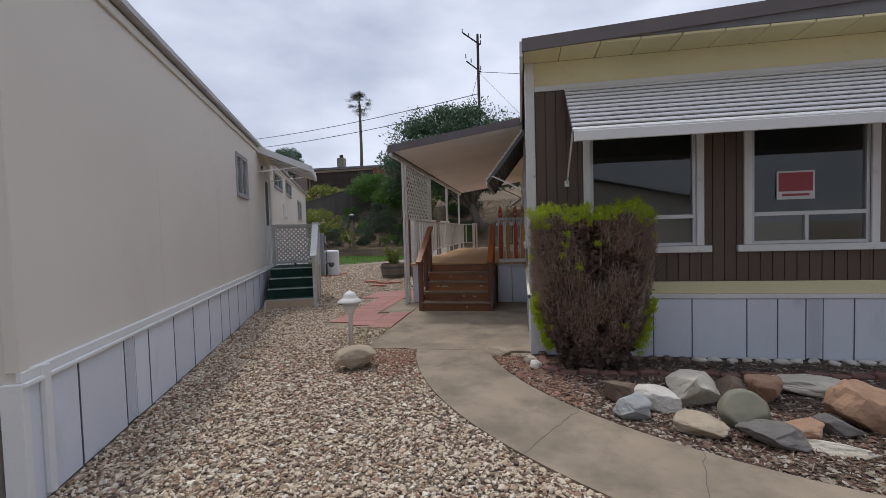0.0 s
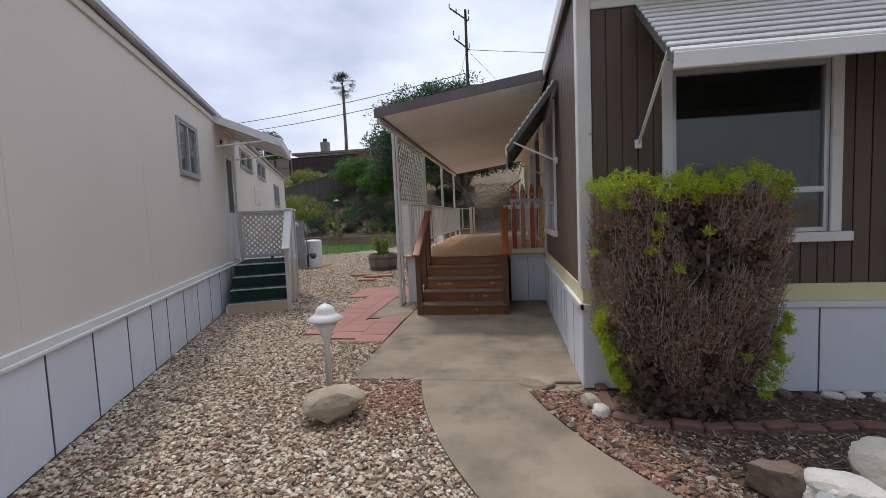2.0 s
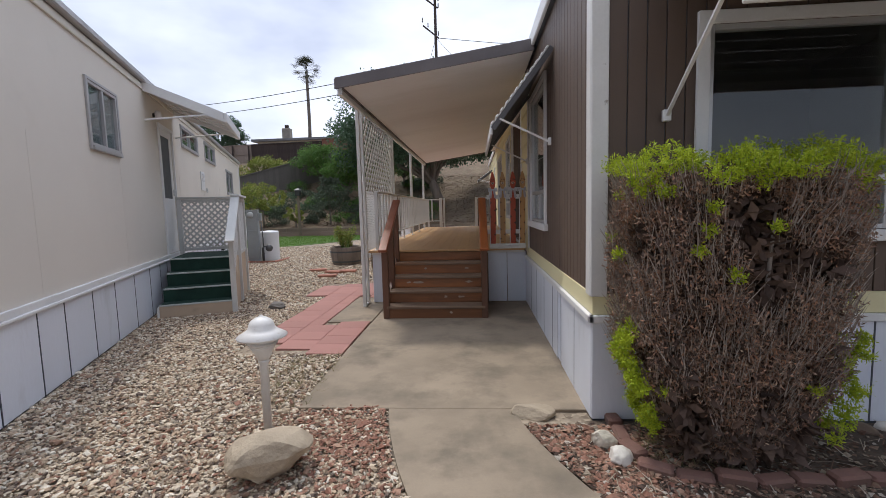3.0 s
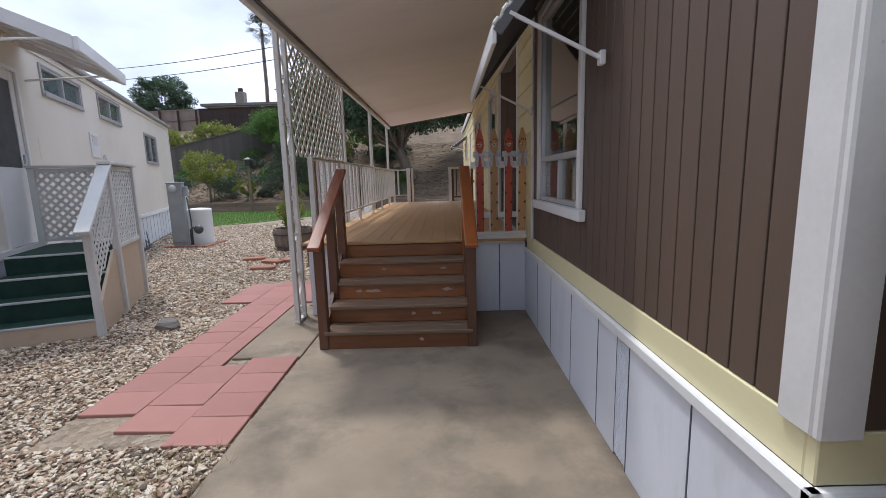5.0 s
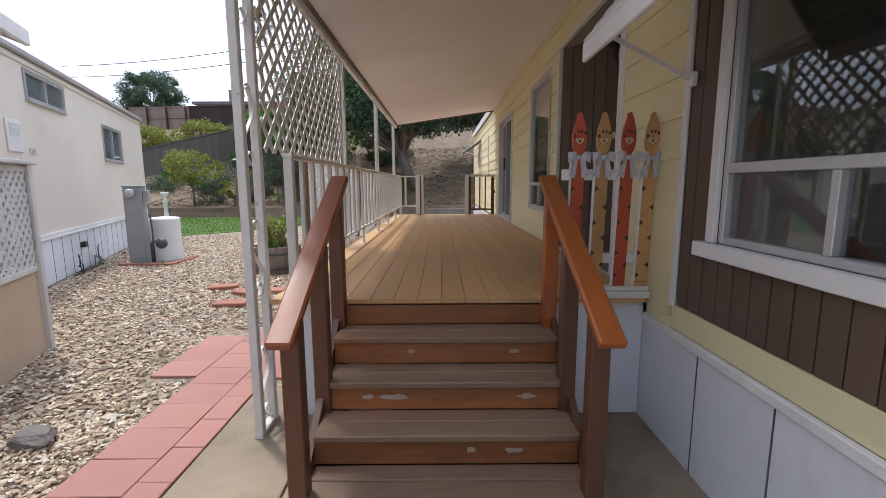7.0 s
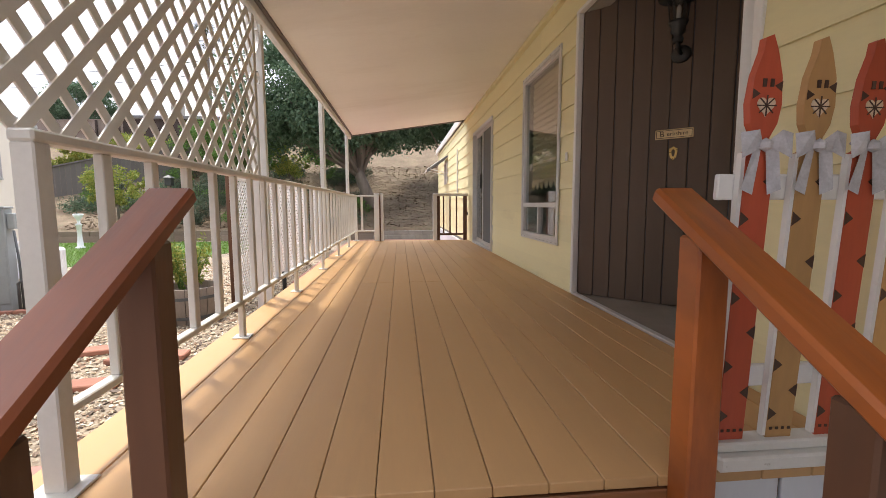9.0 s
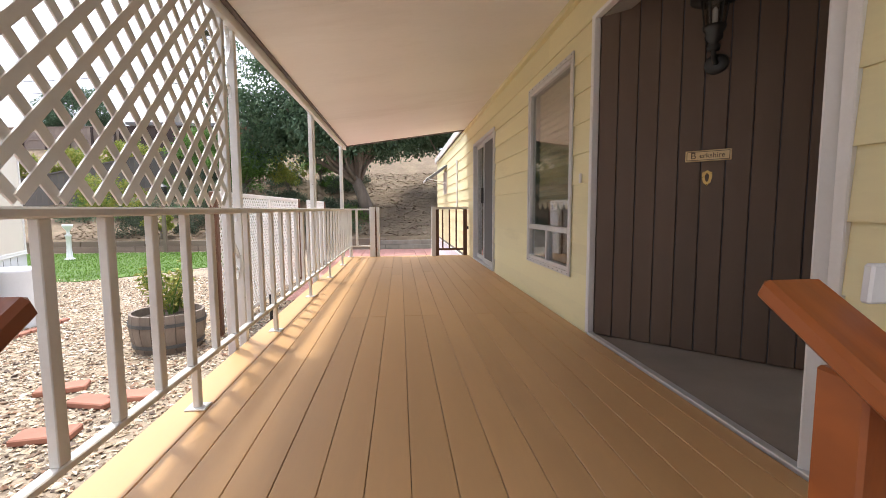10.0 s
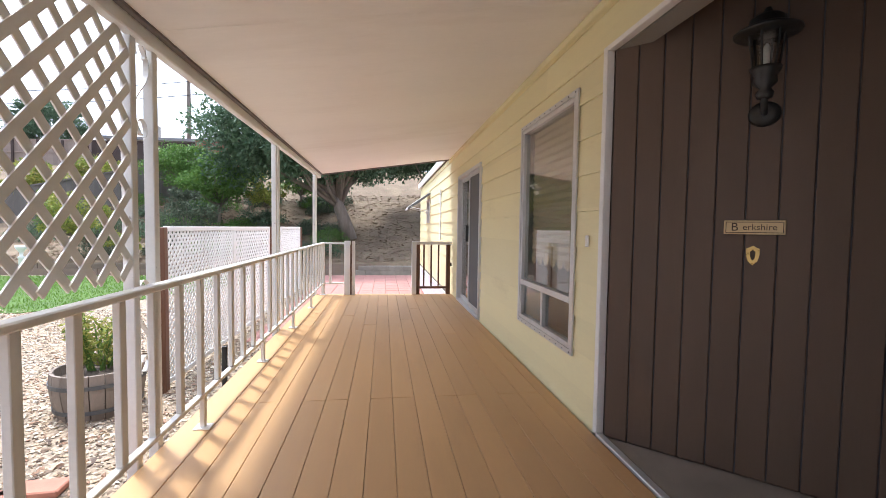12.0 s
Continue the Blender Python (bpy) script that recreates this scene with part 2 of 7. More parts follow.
DOORMESH = surface("dark_door_mesh", (0.10, 0.105, 0.11), 0.7, 0.05, 2, 300, bump=0.1)
DRAPE = surface("pale_curtain", (0.50, 0.51, 0.52), 0.8, 0.08, 3, 60, stretch=(1, 1, 0.1), bump=0.2)
JOIST = surface("dusty_joist_wood", (0.20, 0.125, 0.065), 0.9, 0.2, 2, 30)
OPAL = surface("frosted_pane", (0.50, 0.52, 0.52), 0.3, 0.05, 2, 60)
GLASS = glass("window_glass")
LAMPGLASS = glass("lantern_glass", (0.85, 0.85, 0.82))
BRASS = surface("brass", (0.62, 0.43, 0.16), 0.3, 0.1, 6, 60, metal=0.8, bump=0.03)
PLATE = surface("cream_name_plate", (0.72, 0.56, 0.32), 0.4, 0.06, 8, 60)
INK = surface("dark_lettering", (0.06, 0.035, 0.02), 0.5, 0.1)
SIGNRED = surface("red_sign_print", (0.36, 0.06, 0.08), 0.45, 0.06, 6, 50)
SIGNWHITE = surface("white_sign_board", (0.70, 0.70, 0.70), 0.45, 0.04, 6, 50)
LAMPWHITE = surface("white_lamp_plastic", (0.74, 0.72, 0.69), 0.4, 0.05, 5, 60, dirt=(0.5, 0.42, 0.34), dirt_at=(0.62, 0.8), dirt_scale=14)
PICKRED = surface("red_painted_picket", (0.47, 0.085, 0.040), 0.5, 0.15, 3, 60, stretch=(1, 1, 0.2), bump=0.15, rand=0.08)
PICKTAN = surface("natural_cedar_picket", (0.52, 0.30, 0.125), 0.5, 0.15, 3, 60, stretch=(1, 1, 0.2), bump=0.15, rand=0.08)
STITCH = surface("dark_stitch_paint", (0.07, 0.035, 0.025), 0.6, 0.1)
FACE = surface("cream_face_paint", (0.68, 0.56, 0.42), 0.6, 0.08, 8, 60)
BOW = surface("grey_checked_fabric", (0.52, 0.52, 0.56), 0.9, 0.2, 20, 140, bump=0.3)
BARREL = surface("weathered_barrel_wood", (0.25, 0.205, 0.17), 0.85, 0.2, 3, 60, stretch=(1, 1, 0.3), bump=0.3, rand=0.1)
TIMBER = surface("weathered_timber", (0.22, 0.17, 0.13), 0.85, 0.2, 2, 50, stretch=(0.2, 1, 1), bump=0.3, rand=0.12)
FENCEGREY = surface("grey_weathered_fence", (0.15, 0.135, 0.125), 0.9, 0.15, 1.5, 30, stretch=(1, 1, 0.2), rand=0.10)
FENCERED = surface("redwood_fence", (0.24, 0.105, 0.075), 0.85, 0.15, 1.2, 30, stretch=(1, 1, 0.2), rand=0.10)
FENCEDARK = surface("dark_brown_fence", (0.060, 0.042, 0.038), 0.85, 0.2, 1.2, 30, rand=0.10)
FENCEPALE = surface("pale_brown_fence", (0.30, 0.24, 0.21), 0.85, 0.15, 1.2, 30, rand=0.10)
STONE = surface("garden_stone_block", (0.27, 0.245, 0.21), 0.9, 0.15, 3, 60, rand=0.12, bump=0.3)
BARK = surface("bark", (0.19, 0.16, 0.135), 0.9, 0.3, 4, 40, stretch=(1, 1, 0.25), bump=0.6, depth=0.02)
POLEWOOD = surface("creosote_pole", (0.075, 0.06, 0.055), 0.9, 0.2, 2, 40, stretch=(1, 1, 0.2))
WIRE = surface("dark_cable", (0.035, 0.035, 0.04), 0.7, 0.1)
PEBBLE = palette("pea_gravel", [(0.46, 0.36, 0.25), (0.64, 0.54, 0.41), (0.25, 0.18, 0.13), (0.53, 0.40, 0.28), (0.76, 0.69, 0.57), (0.34, 0.215, 0.145), (0.60, 0.485, 0.35), (0.16, 0.12, 0.095), (0.68, 0.58, 0.44)], 0.8)
CHIP = palette("bark_chips", [(0.13, 0.078, 0.055), (0.23, 0.155, 0.11), (0.075, 0.05, 0.038), (0.33, 0.27, 0.20), (0.16, 0.088, 0.062), (0.21, 0.13, 0.09), (0.46, 0.41, 0.34)], 0.9)
GRASS = palette("lawn_blades", [(0.085, 0.18, 0.02), (0.135, 0.26, 0.035), (0.11, 0.215, 0.025), (0.20, 0.30, 0.06)], 0.7, seep=0.3)
OAKLEAF = palette("oak_leaves", [(0.05, 0.10, 0.056), (0.095, 0.165, 0.095), (0.15, 0.225, 0.14), (0.07, 0.135, 0.075)], 0.55, seep=0.22)
SHRUBLEAF = palette("shrub_leaves", [(0.07, 0.15, 0.036), (0.13, 0.26, 0.055), (0.10, 0.20, 0.045), (0.20, 0.32, 0.075)], 0.6, seep=0.25)
YELLOWLEAF = palette("yellow_green_leaves", [(0.14, 0.22, 0.04), (0.28, 0.33, 0.06), (0.42, 0.39, 0.10), (0.12, 0.20, 0.04)], 0.6, seep=0.25)
LIMELEAF = palette("lime_hedge_tips", [(0.34, 0.45, 0.025), (0.58, 0.66, 0.045), (0.48, 0.58, 0.035), (0.27, 0.40, 0.03)], 0.6, seep=0.3)
GREYLEAF = palette("grey_green_mound", [(0.055, 0.078, 0.055), (0.11, 0.14, 0.095), (0.08, 0.11, 0.07), (0.16, 0.185, 0.125)], 0.8, seep=0.1)
DEADLEAF = palette("dead_foliage", [(0.20, 0.13, 0.10), (0.33, 0.21, 0.15), (0.43, 0.225, 0.135), (0.26, 0.18, 0.14), (0.48, 0.34, 0.23)], 0.9)
# darker copy of the dead foliage: interior shade is part of these colours
INNERLEAF = palette("inner_twigs_painted_shade", [(0.09, 0.062, 0.05), (0.165, 0.112, 0.088), (0.12, 0.083, 0.066), (0.20, 0.135, 0.10)], 0.95)
LITTER = palette("dry_leaf_litter", [(0.16, 0.108, 0.068), (0.21, 0.15, 0.098), (0.14, 0.095, 0.062), (0.25, 0.19, 0.13), (0.20, 0.12, 0.078)], 0.95)
EDGEBRICK = surface("worn_edging_brick", (0.20, 0.105, 0.082), 0.9, 0.2, 5, 90, dirt=(0.12, 0.085, 0.065), dirt_at=(0.45, 0.7), rand=0.12, bump=0.4)
REDCHIP = palette("red_bark_chips", [(0.27, 0.125, 0.085), (0.38, 0.21, 0.15), (0.19, 0.095, 0.065), (0.46, 0.30, 0.21), (0.31, 0.15, 0.10)], 0.9)
DRYGRASS = palette("dry_grass", [(0.24, 0.20, 0.10), (0.36, 0.30, 0.17), (0.16, 0.17, 0.06)], 0.9)
TWIG = palette("grey_brown_twigs", [(0.25, 0.20, 0.165), (0.38, 0.32, 0.27), (0.52, 0.46, 0.40), (0.18, 0.14, 0.115)], 0.9)
PALMLEAF = palette("palm_fronds", [(0.030, 0.045, 0.025), (0.06, 0.075, 0.04), (0.09, 0.08, 0.05)], 0.7)
ROCKS = {
    "pale": surface("pale_limestone", (0.60, 0.55, 0.45), 0.9, 0.12, 4, 60, dirt=(0.42, 0.31, 0.20), dirt_at=(0.56, 0.72), dirt_scale=6, bump=0.6, depth=0.006),
    "white": surface("white_quartz_rock", (0.68, 0.64, 0.57), 0.9, 0.12, 5, 70, dirt=(0.35, 0.27, 0.2), dirt_at=(0.62, 0.75), dirt_scale=7, bump=0.5, depth=0.005),
    "blue": surface("blue_grey_rock", (0.36, 0.37, 0.36), 0.9, 0.16, 5, 90, dirt=(0.56, 0.56, 0.54), dirt_at=(0.55, 0.7), dirt_scale=9, bump=0.5, depth=0.005),
    "slate": surface("dark_slate_rock", (0.17, 0.155, 0.14), 0.85, 0.18, 5, 70, dirt=(0.25, 0.24, 0.22), dirt_at=(0.55, 0.75), bump=0.5, depth=0.005),
    "green": surface("green_grey_boulder", (0.23, 0.22, 0.16), 0.85, 0.14, 3, 80, dirt=(0.16, 0.155, 0.125), dirt_at=(0.5, 0.75), bump=0.3, depth=0.004),
    "brown": surface("brown_rock", (0.20, 0.145, 0.105), 0.9, 0.18, 4, 70, dirt=(0.12, 0.09, 0.07), dirt_at=(0.5, 0.75), bump=0.5, depth=0.006),
    "orange": surface("orange_sandstone", (0.40, 0.245, 0.155), 0.9, 0.15, 4, 70, dirt=(0.26, 0.17, 0.12), dirt_at=(0.5, 0.75), bump=0.5, depth=0.006),
    "tan": surface("tan_rock", (0.42, 0.345, 0.25), 0.9, 0.15, 4, 70, dirt=(0.24, 0.19, 0.14), dirt_at=(0.52, 0.75), bump=0.5, depth=0.006),
}


def ground_material():
    """Pale gravel on the flat, brown dry earth with litter on the hillside."""
    m, nt, bsdf = nodes_of("gravel_and_earth")
    geo = nt.nodes.new("ShaderNodeNewGeometry")
    pos = geo.outputs["Position"]
    vor = nt.nodes.new("ShaderNodeTexVoronoi")
    vor.inputs["Scale"].default_value = 26.0
    nt.links.new(pos, vor.inputs["Vector"])
    hs = nt.nodes.new("ShaderNodeSeparateColor")
    nt.links.new(vor.outputs["Color"], hs.inputs[0])
    gravel = mixed(nt, hs.outputs[0], (0.10, 0.075, 0.055), (0.38, 0.32, 0.24))
    gravel = mixed(nt, ramp(nt, noise_of(nt, pos, 0.8, 5), 0.4, 0.75), gravel, (0.34, 0.26, 0.18))
    earth = mixed(nt, ramp(nt, noise_of(nt, pos, 1.1, 6), 0.35, 0.65), (0.135, 0.093, 0.062), (0.215, 0.158, 0.103))
    earth = mixed(nt, ramp(nt, noise_of(nt, pos, 7, 5), 0.5, 0.7), earth, (0.12, 0.11, 0.06))
    sep = nt.nodes.new("ShaderNodeSeparateXYZ")
    nt.links.new(pos, sep.inputs[0])
    col = mixed(nt, ramp(nt, sep.outputs[2], 0.1, 0.3), gravel, earth)
    nt.links.new(col, bsdf.inputs["Base Color"])
    bsdf.inputs["Roughness"].default_value = 0.95
    bp = nt.nodes.new("ShaderNodeBump")
    bp.inputs["Strength"].default_value, bp.inputs["Distance"].default_value = 0.7, 0.02
    nt.links.new(vor.outputs["Distance"], bp.inputs["Height"])
    nt.links.new(bp.outputs[0], bsdf.inputs["Normal"])
    return m


GROUND = ground_material()


# ---- mesh helpers ----
class Shape:
    """Collects vertices and faces."""

    def __init__(self):
        self.v, self.f = [], []

    def add(self, verts, faces, m=None):
        k = len(self.v)
        self.v += [tuple(m @ Vector(p)) for p in verts] if m is not None else [tuple(p) for p in verts]
        self.f += [tuple(k + i for i in f) for f in faces]
        return self

    def box(self, x0, y0, z0, x1, y1, z1, c=0.0, m=None):
        if x1 < x0: x0, x1 = x1, x0
        if y1 < y0: y0, y1 = y1, y0
        if z1 < z0: z0, z1 = z1, z0
        c = min(c, (x1 - x0) * 0.4, (y1 - y0) * 0.4, (z1 - z0) * 0.4)
        if c <= 0:
            return self.add([(x, y, z) for z in (z0, z1) for y in (y0, y1) for x in (x0, x1)],
                            [(0, 2, 3, 1), (4, 5, 7, 6), (0, 1, 5, 4), (2, 6, 7, 3), (0, 4, 6, 2), (1, 3, 7, 5)], m)
        lo, hi, vs, ix = (x0, y0, z0), (x1, y1, z1), [], {}
        for sx in (0, 1):
            for sy in (0, 1):
                for sz in (0, 1):
                    s = (sx, sy, sz)
                    for a in range(3):
                        p = [(hi[i] if s[i] else lo[i]) + (0 if i == a else (-c if s[i] else c)) for i in range(3)]
                        ix[s, a] = len(vs)
                        vs.append(p)
        fs = []
        for a in range(3):
            b, d = (a + 1) % 3, (a + 2) % 3
            for s in (0, 1):
                loop = []
                for tb, td in ((0, 0), (1, 0), (1, 1), (0, 1)):
                    q = [0, 0, 0]
                    q[a], q[b], q[d] = s, tb, td
                    loop.append(ix[tuple(q), a])
                fs.append(tuple(loop if s else loop[::-1]))
            for tb in (0, 1):
                for td in (0, 1):
                    q0, q1 = [0, 0, 0], [0, 0, 0]
                    q0[b] = q1[b] = tb
                    q0[d] = q1[d] = td
                    q1[a] = 1
                    l = (ix[tuple(q0), b], ix[tuple(q1), b], ix[tuple(q1), d], ix[tuple(q0), d])
                    fs.append(l if tb == td else l[::-1])
        for s in ix:
            if s[1] == 0:
                l = (ix[s[0], 0], ix[s[0], 1], ix[s[0], 2])
                fs.append(l if sum(s[0]) % 2 else l[::-1])
        return self.add(vs, fs, m)

    def tube(self, pts, radii, n=8, cap=True):
        pts = [Vector(p) for p in pts]
        radii = [radii] * len(pts) if not hasattr(radii, "__len__") else radii
        vs, up = [], None
        for i, p in enumerate(pts):
            d = (pts[min(i + 1, len(pts) - 1)] - pts[max(i - 1, 0)]).normalized()
            if up is None:
                up = d.orthogonal().normalized()
            up = (up - d * up.dot(d)).normalized()
            side = d.cross(up)
            vs += [p + (up * math.cos(2 * math.pi * k / n) + side * math.sin(2 * math.pi * k / n)) * radii[i] for k in range(n)]
        fs = [(i * n + k, i * n + (k + 1) % n, (i + 1) * n + (k + 1) % n, (i + 1) * n + k) for i in range(len(pts) - 1) for k in range(n)]
        if cap:
            fs += [tuple(range(n))[::-1], tuple((len(pts) - 1) * n + k for k in range(n))]
        return self.add(vs, fs)

    def lathe(self, profile, n=20, at=(0, 0, 0), cap=True):
        vs = [(at[0] + r * math.cos(2 * math.pi * k / n), at[1] + r * math.sin(2 * math.pi * k / n), at[2] + z) for r, z in profile for k in range(n)]
        fs = [(i * n + k, i * n + (k + 1) % n, (i + 1) * n + (k + 1) % n, (i + 1) * n + k) for i in range(len(profile) - 1) for k in range(n)]
        if cap:
            fs += [tuple(range(n))[::-1], tuple((len(profile) - 1) * n + k for k in range(n))]
        return self.add(vs, fs)

    def prism(self, poly, z0, z1, m=None):
        """A polygon in x, y, anticlockwise, given height; with m it can stand up."""
        n = len(poly)
        return self.add([(x, y, z) for z in (z0, z1) for x, y in poly],
                        [tuple(range(n))[::-1], tuple(range(n, 2 * n))] + [(i, (i + 1) % n, n + (i + 1) % n, n + i) for i in range(n)], m)

    def strip(self, path, w, t, m=None):
        """A flat bar of width w and thickness t bent along a path in its x, z plane."""
        vs, fs = [], []
        for i, (x, z) in enumerate(path):
            a, b = path[max(i - 1, 0)], path[min(i + 1, len(path) - 1)]
            d = Vector((b[0] - a[0], b[1] - a[1])).normalized()
            nx, nz = -d.y * t / 2, d.x * t / 2
            vs += [(x + nx, -w / 2, z + nz), (x + nx, w / 2, z + nz), (x - nx, w / 2, z - nz), (x - nx, -w / 2, z - nz)]
        for i in range(len(path) - 1):
            fs += [(4 * i + k, 4 * i + (k + 1) % 4, 4 * i + 4 + (k + 1) % 4, 4 * i + 4 + k) for k in range(4)]
        fs += [(3, 2, 1, 0), tuple(len(vs) - 4 + k for k in range(4))]
        return self.add(vs, fs, m)

    def mesh(self, name, material=None, smooth=False):
        me = bpy.data.meshes.new(name)
        me.from_pydata(self.v, [], self.f)
        if material:
            me.materials.append(material)
        if smooth:
            me.polygons.foreach_set("use_smooth", [True] * len(me.polygons))
        me.update()
        return me


PLACE = {}


def thing(name, at=None, label="", category="", group="", kind=""):
    """An empty at the base of a thing, to hold its parts."""
    ob = new(name)
    ob.empty_display_size = 0.1
    ob.matrix_basis = at if at is not None else Matrix()
    PLACE[ob] = ob.matrix_basis.copy()
    return tagged(ob, label, category, group, kind)


def part(name, shape, material, parent=None, label="", smooth=False, local=True, fix=False):
    """One mesh object under a thing or a part. local: the shape is in the parent's own space; else in the world's."""
    me = shape if isinstance(shape, bpy.types.Mesh) else shape.mesh(name, material, smooth)
    if fix:
        bm = bmesh.new()
        bm.from_mesh(me)
        bmesh.ops.recalc_face_normals(bm, faces=bm.faces)
        bm.to_mesh(me)
        bm.free()
    ob = new(name, me)
    if parent is not None:
        ob.parent = parent
        PLACE[ob] = PLACE[parent].copy()
        if not local:
            ob.matrix_parent_inverse = PLACE[parent].inverted()
            PLACE[ob] = Matrix()
    else:
        PLACE[ob] = Matrix()
    if label:
        ob["label"] = label
    return ob


def piece(me, parent, m, name):
    """A further object on a shared mesh, at the pose m in its parent's space."""
    ob = new(name, me)
    ob.parent = parent
    ob.matrix_basis = m
    return ob


def quads(name, verts, material, parent=None, label="", per=4):
    """Many loose faces of per corners each, from an array."""
    n = len(verts) // per
    me = bpy.data.meshes.new(name)
    me.from_pydata([tuple(p) for p in verts.tolist()], [], [tuple(range(i * per, i * per + per)) for i in range(n)])
    me.materials.append(material)
    ob = part(name, me, material, parent, label)
    return ob


def leaf_cloud(rng, centres, spread, count, size, slim=0.5, droop=0.0):
    """Corners of folded leaves scattered round each of the given clump centres."""
    c = np.repeat(np.asarray(centres, float), count, axis=0)
    n = len(c)
    s = np.asarray(spread, float)
    s = np.repeat(s, count, axis=0) if s.ndim == 2 else s
    d = rng.normal(size=(n, 3))
    d /= np.linalg.norm(d, axis=1)[:, None]
    r = rng.random(n) ** 0.45
    p = c + d * r[:, None] * s
    a = rng.normal(size=(n, 3)) + d * 0.9
    a[:, 2] -= droop
    a /= np.linalg.norm(a, axis=1)[:, None]
    b = np.cross(a, rng.normal(size=(n, 3)))
    b /= np.linalg.norm(b, axis=1)[:, None] + 1e-9
    k = (size * (0.6 + 0.8 * rng.random(n)))[:, None]
    v = np.empty((n, 4, 3))
    v[:, 0], v[:, 1], v[:, 2], v[:, 3] = p, p + a * k * 0.5 + b * k * slim * 0.5, p + a * k, p + a * k * 0.5 - b * k * slim * 0.5
    return v.reshape(-1, 3)


def stones(rng, pts, size, flat=0.55, facets=20):
    """Faceted pebbles at the given points: vertices and triangles."""
    g = (1 + 5 ** 0.5) / 2
    if facets == 20:
        base = np.array([(-1, g, 0), (1, g, 0), (-1, -g, 0), (1, -g, 0), (0, -1, g), (0, 1, g), (0, -1, -g), (0, 1, -g), (g, 0, -1), (g, 0, 1), (-g, 0, -1), (-g, 0, 1)], float)
        base /= np.linalg.norm(base[0])
        tri = [(0, 11, 5), (0, 5, 1), (0, 1, 7), (0, 7, 10), (0, 10, 11), (1, 5, 9), (5, 11, 4), (11, 10, 2), (10, 7, 6), (7, 1, 8),
               (3, 9, 4), (3, 4, 2), (3, 2, 6), (3, 6, 8), (3, 8, 9), (4, 9, 5), (2, 4, 11), (6, 2, 10), (8, 6, 7), (9, 8, 1)]
    else:
        base = np.array([(1, 0, 0), (-1, 0, 0), (0, 1, 0), (0, -1, 0), (0, 0, 1), (0, 0, -1)], float)
        tri = [(0, 2, 4), (2, 1, 4), (1, 3, 4), (3, 0, 4), (2, 0, 5), (1, 2, 5), (3, 1, 5), (0, 3, 5)]
    n, k = len(pts), len(base)
    v = base[None] * (1 + 0.28 * rng.normal(size=(n, k, 1)).clip(-1.5, 1.5))
    s = size * np.exp(rng.normal(size=n) * 0.32)
    sc = np.stack([s * (0.9 + 0.6 * rng.random(n)), s * (0.6 + 0.4 * rng.random(n)), s * (flat * (0.7 + 0.6 * rng.random(n)))], 1)
    v *= sc[:, None]
    a, t = rng.random(n) * 2 * np.pi, rng.normal(size=n) * 0.35
    ct, st = np.cos(t)[:, None], np.sin(t)[:, None]
    y, z = v[..., 1] * ct - v[..., 2] * st, v[..., 1] * st + v[..., 2] * ct
    ca, sa = np.cos(a)[:, None], np.sin(a)[:, None]
    v = np.stack([v[..., 0] * ca - y * sa, v[..., 0] * sa + y * ca, z], -1) + pts[:, None]
    f = (np.array(tri)[None] + (np.arange(n) * k)[:, None, None]).reshape(-1, 3)
    return v.reshape(-1, 3), f


def scatter(name, rng, pts, size, material, flat=0.55, facets=20):
    v, f = stones(rng, pts, size, flat, facets)
    me = bpy.data.meshes.new(name)
    me.from_pydata(v.tolist(), [], f.tolist())
    me.materials.append(material)
    return new(name, me)


# ---- ground ----
def hill(x, y):
    """Height of the land: flat yard, then a bank that climbs to the fence line."""
    if y < 28.3:
        return 0.0
    s = min(1.0, (y - 28.3) / 17)
    z = 0.45 + 6.1 * (0.6 * s + 0.4 * s * s * (3 - 2 * s))
    z += 0.12 * noise.noise((x * 0.35, y * 0.35, 0)) * min(1, (y - 28.3) / 2)
    return z + max(0.0, y - 45.3) * 0.035


def build_ground():
    xs = sorted({*np.round(np.linspace(-30, 14, 67), 2), -900, -500, -250, -120, -70, -45, 25, 45, 80, 150, 300, 900})
    ys = sorted({*np.round(np.linspace(-4, 28, 17), 2), 28.28, 28.32, *np.round(np.linspace(28.9, 47, 31), 2), -900, -400, -150, -60, -25, -12, 52, 60, 80, 120, 250, 500, 900})
    vs = [(x, y, hill(x, y)) for y in ys for x in xs]
    nx = len(xs)
    fs = [(j * nx + i, j * nx + i + 1, (j + 1) * nx + i + 1, (j + 1) * nx + i) for j in range(len(ys) - 1) for i in range(nx - 1)]
    g = part("ground", Shape().add(vs, fs), GROUND, smooth=True)
    tagged(g, "pale gravel yard rising to a brown earth hillside", "ground", kind="structure")


build_ground()

# left neighbour's wall line: a space of its own, x out of the wall, y along it
LEFT = pose(-5.5, 8.75, 0, 0, 0, 22.6)


def left_wall_x(y):
    return -5.5 - (y - 8.75) * math.tan(radians(22.6))


# concrete entrance slab and the curved path
slab = part("concrete_slab", Shape().box(-2.12, 5.72, -0.12, 0.02, 9.75, 0.025, 0.006).box(-2.72, 8.2, -0.12, -2.135, 9.75, 0.022, 0.006), CONCRETE)
tagged(slab, "grey brown stained concrete entrance slab with joints", "slab", kind="structure")


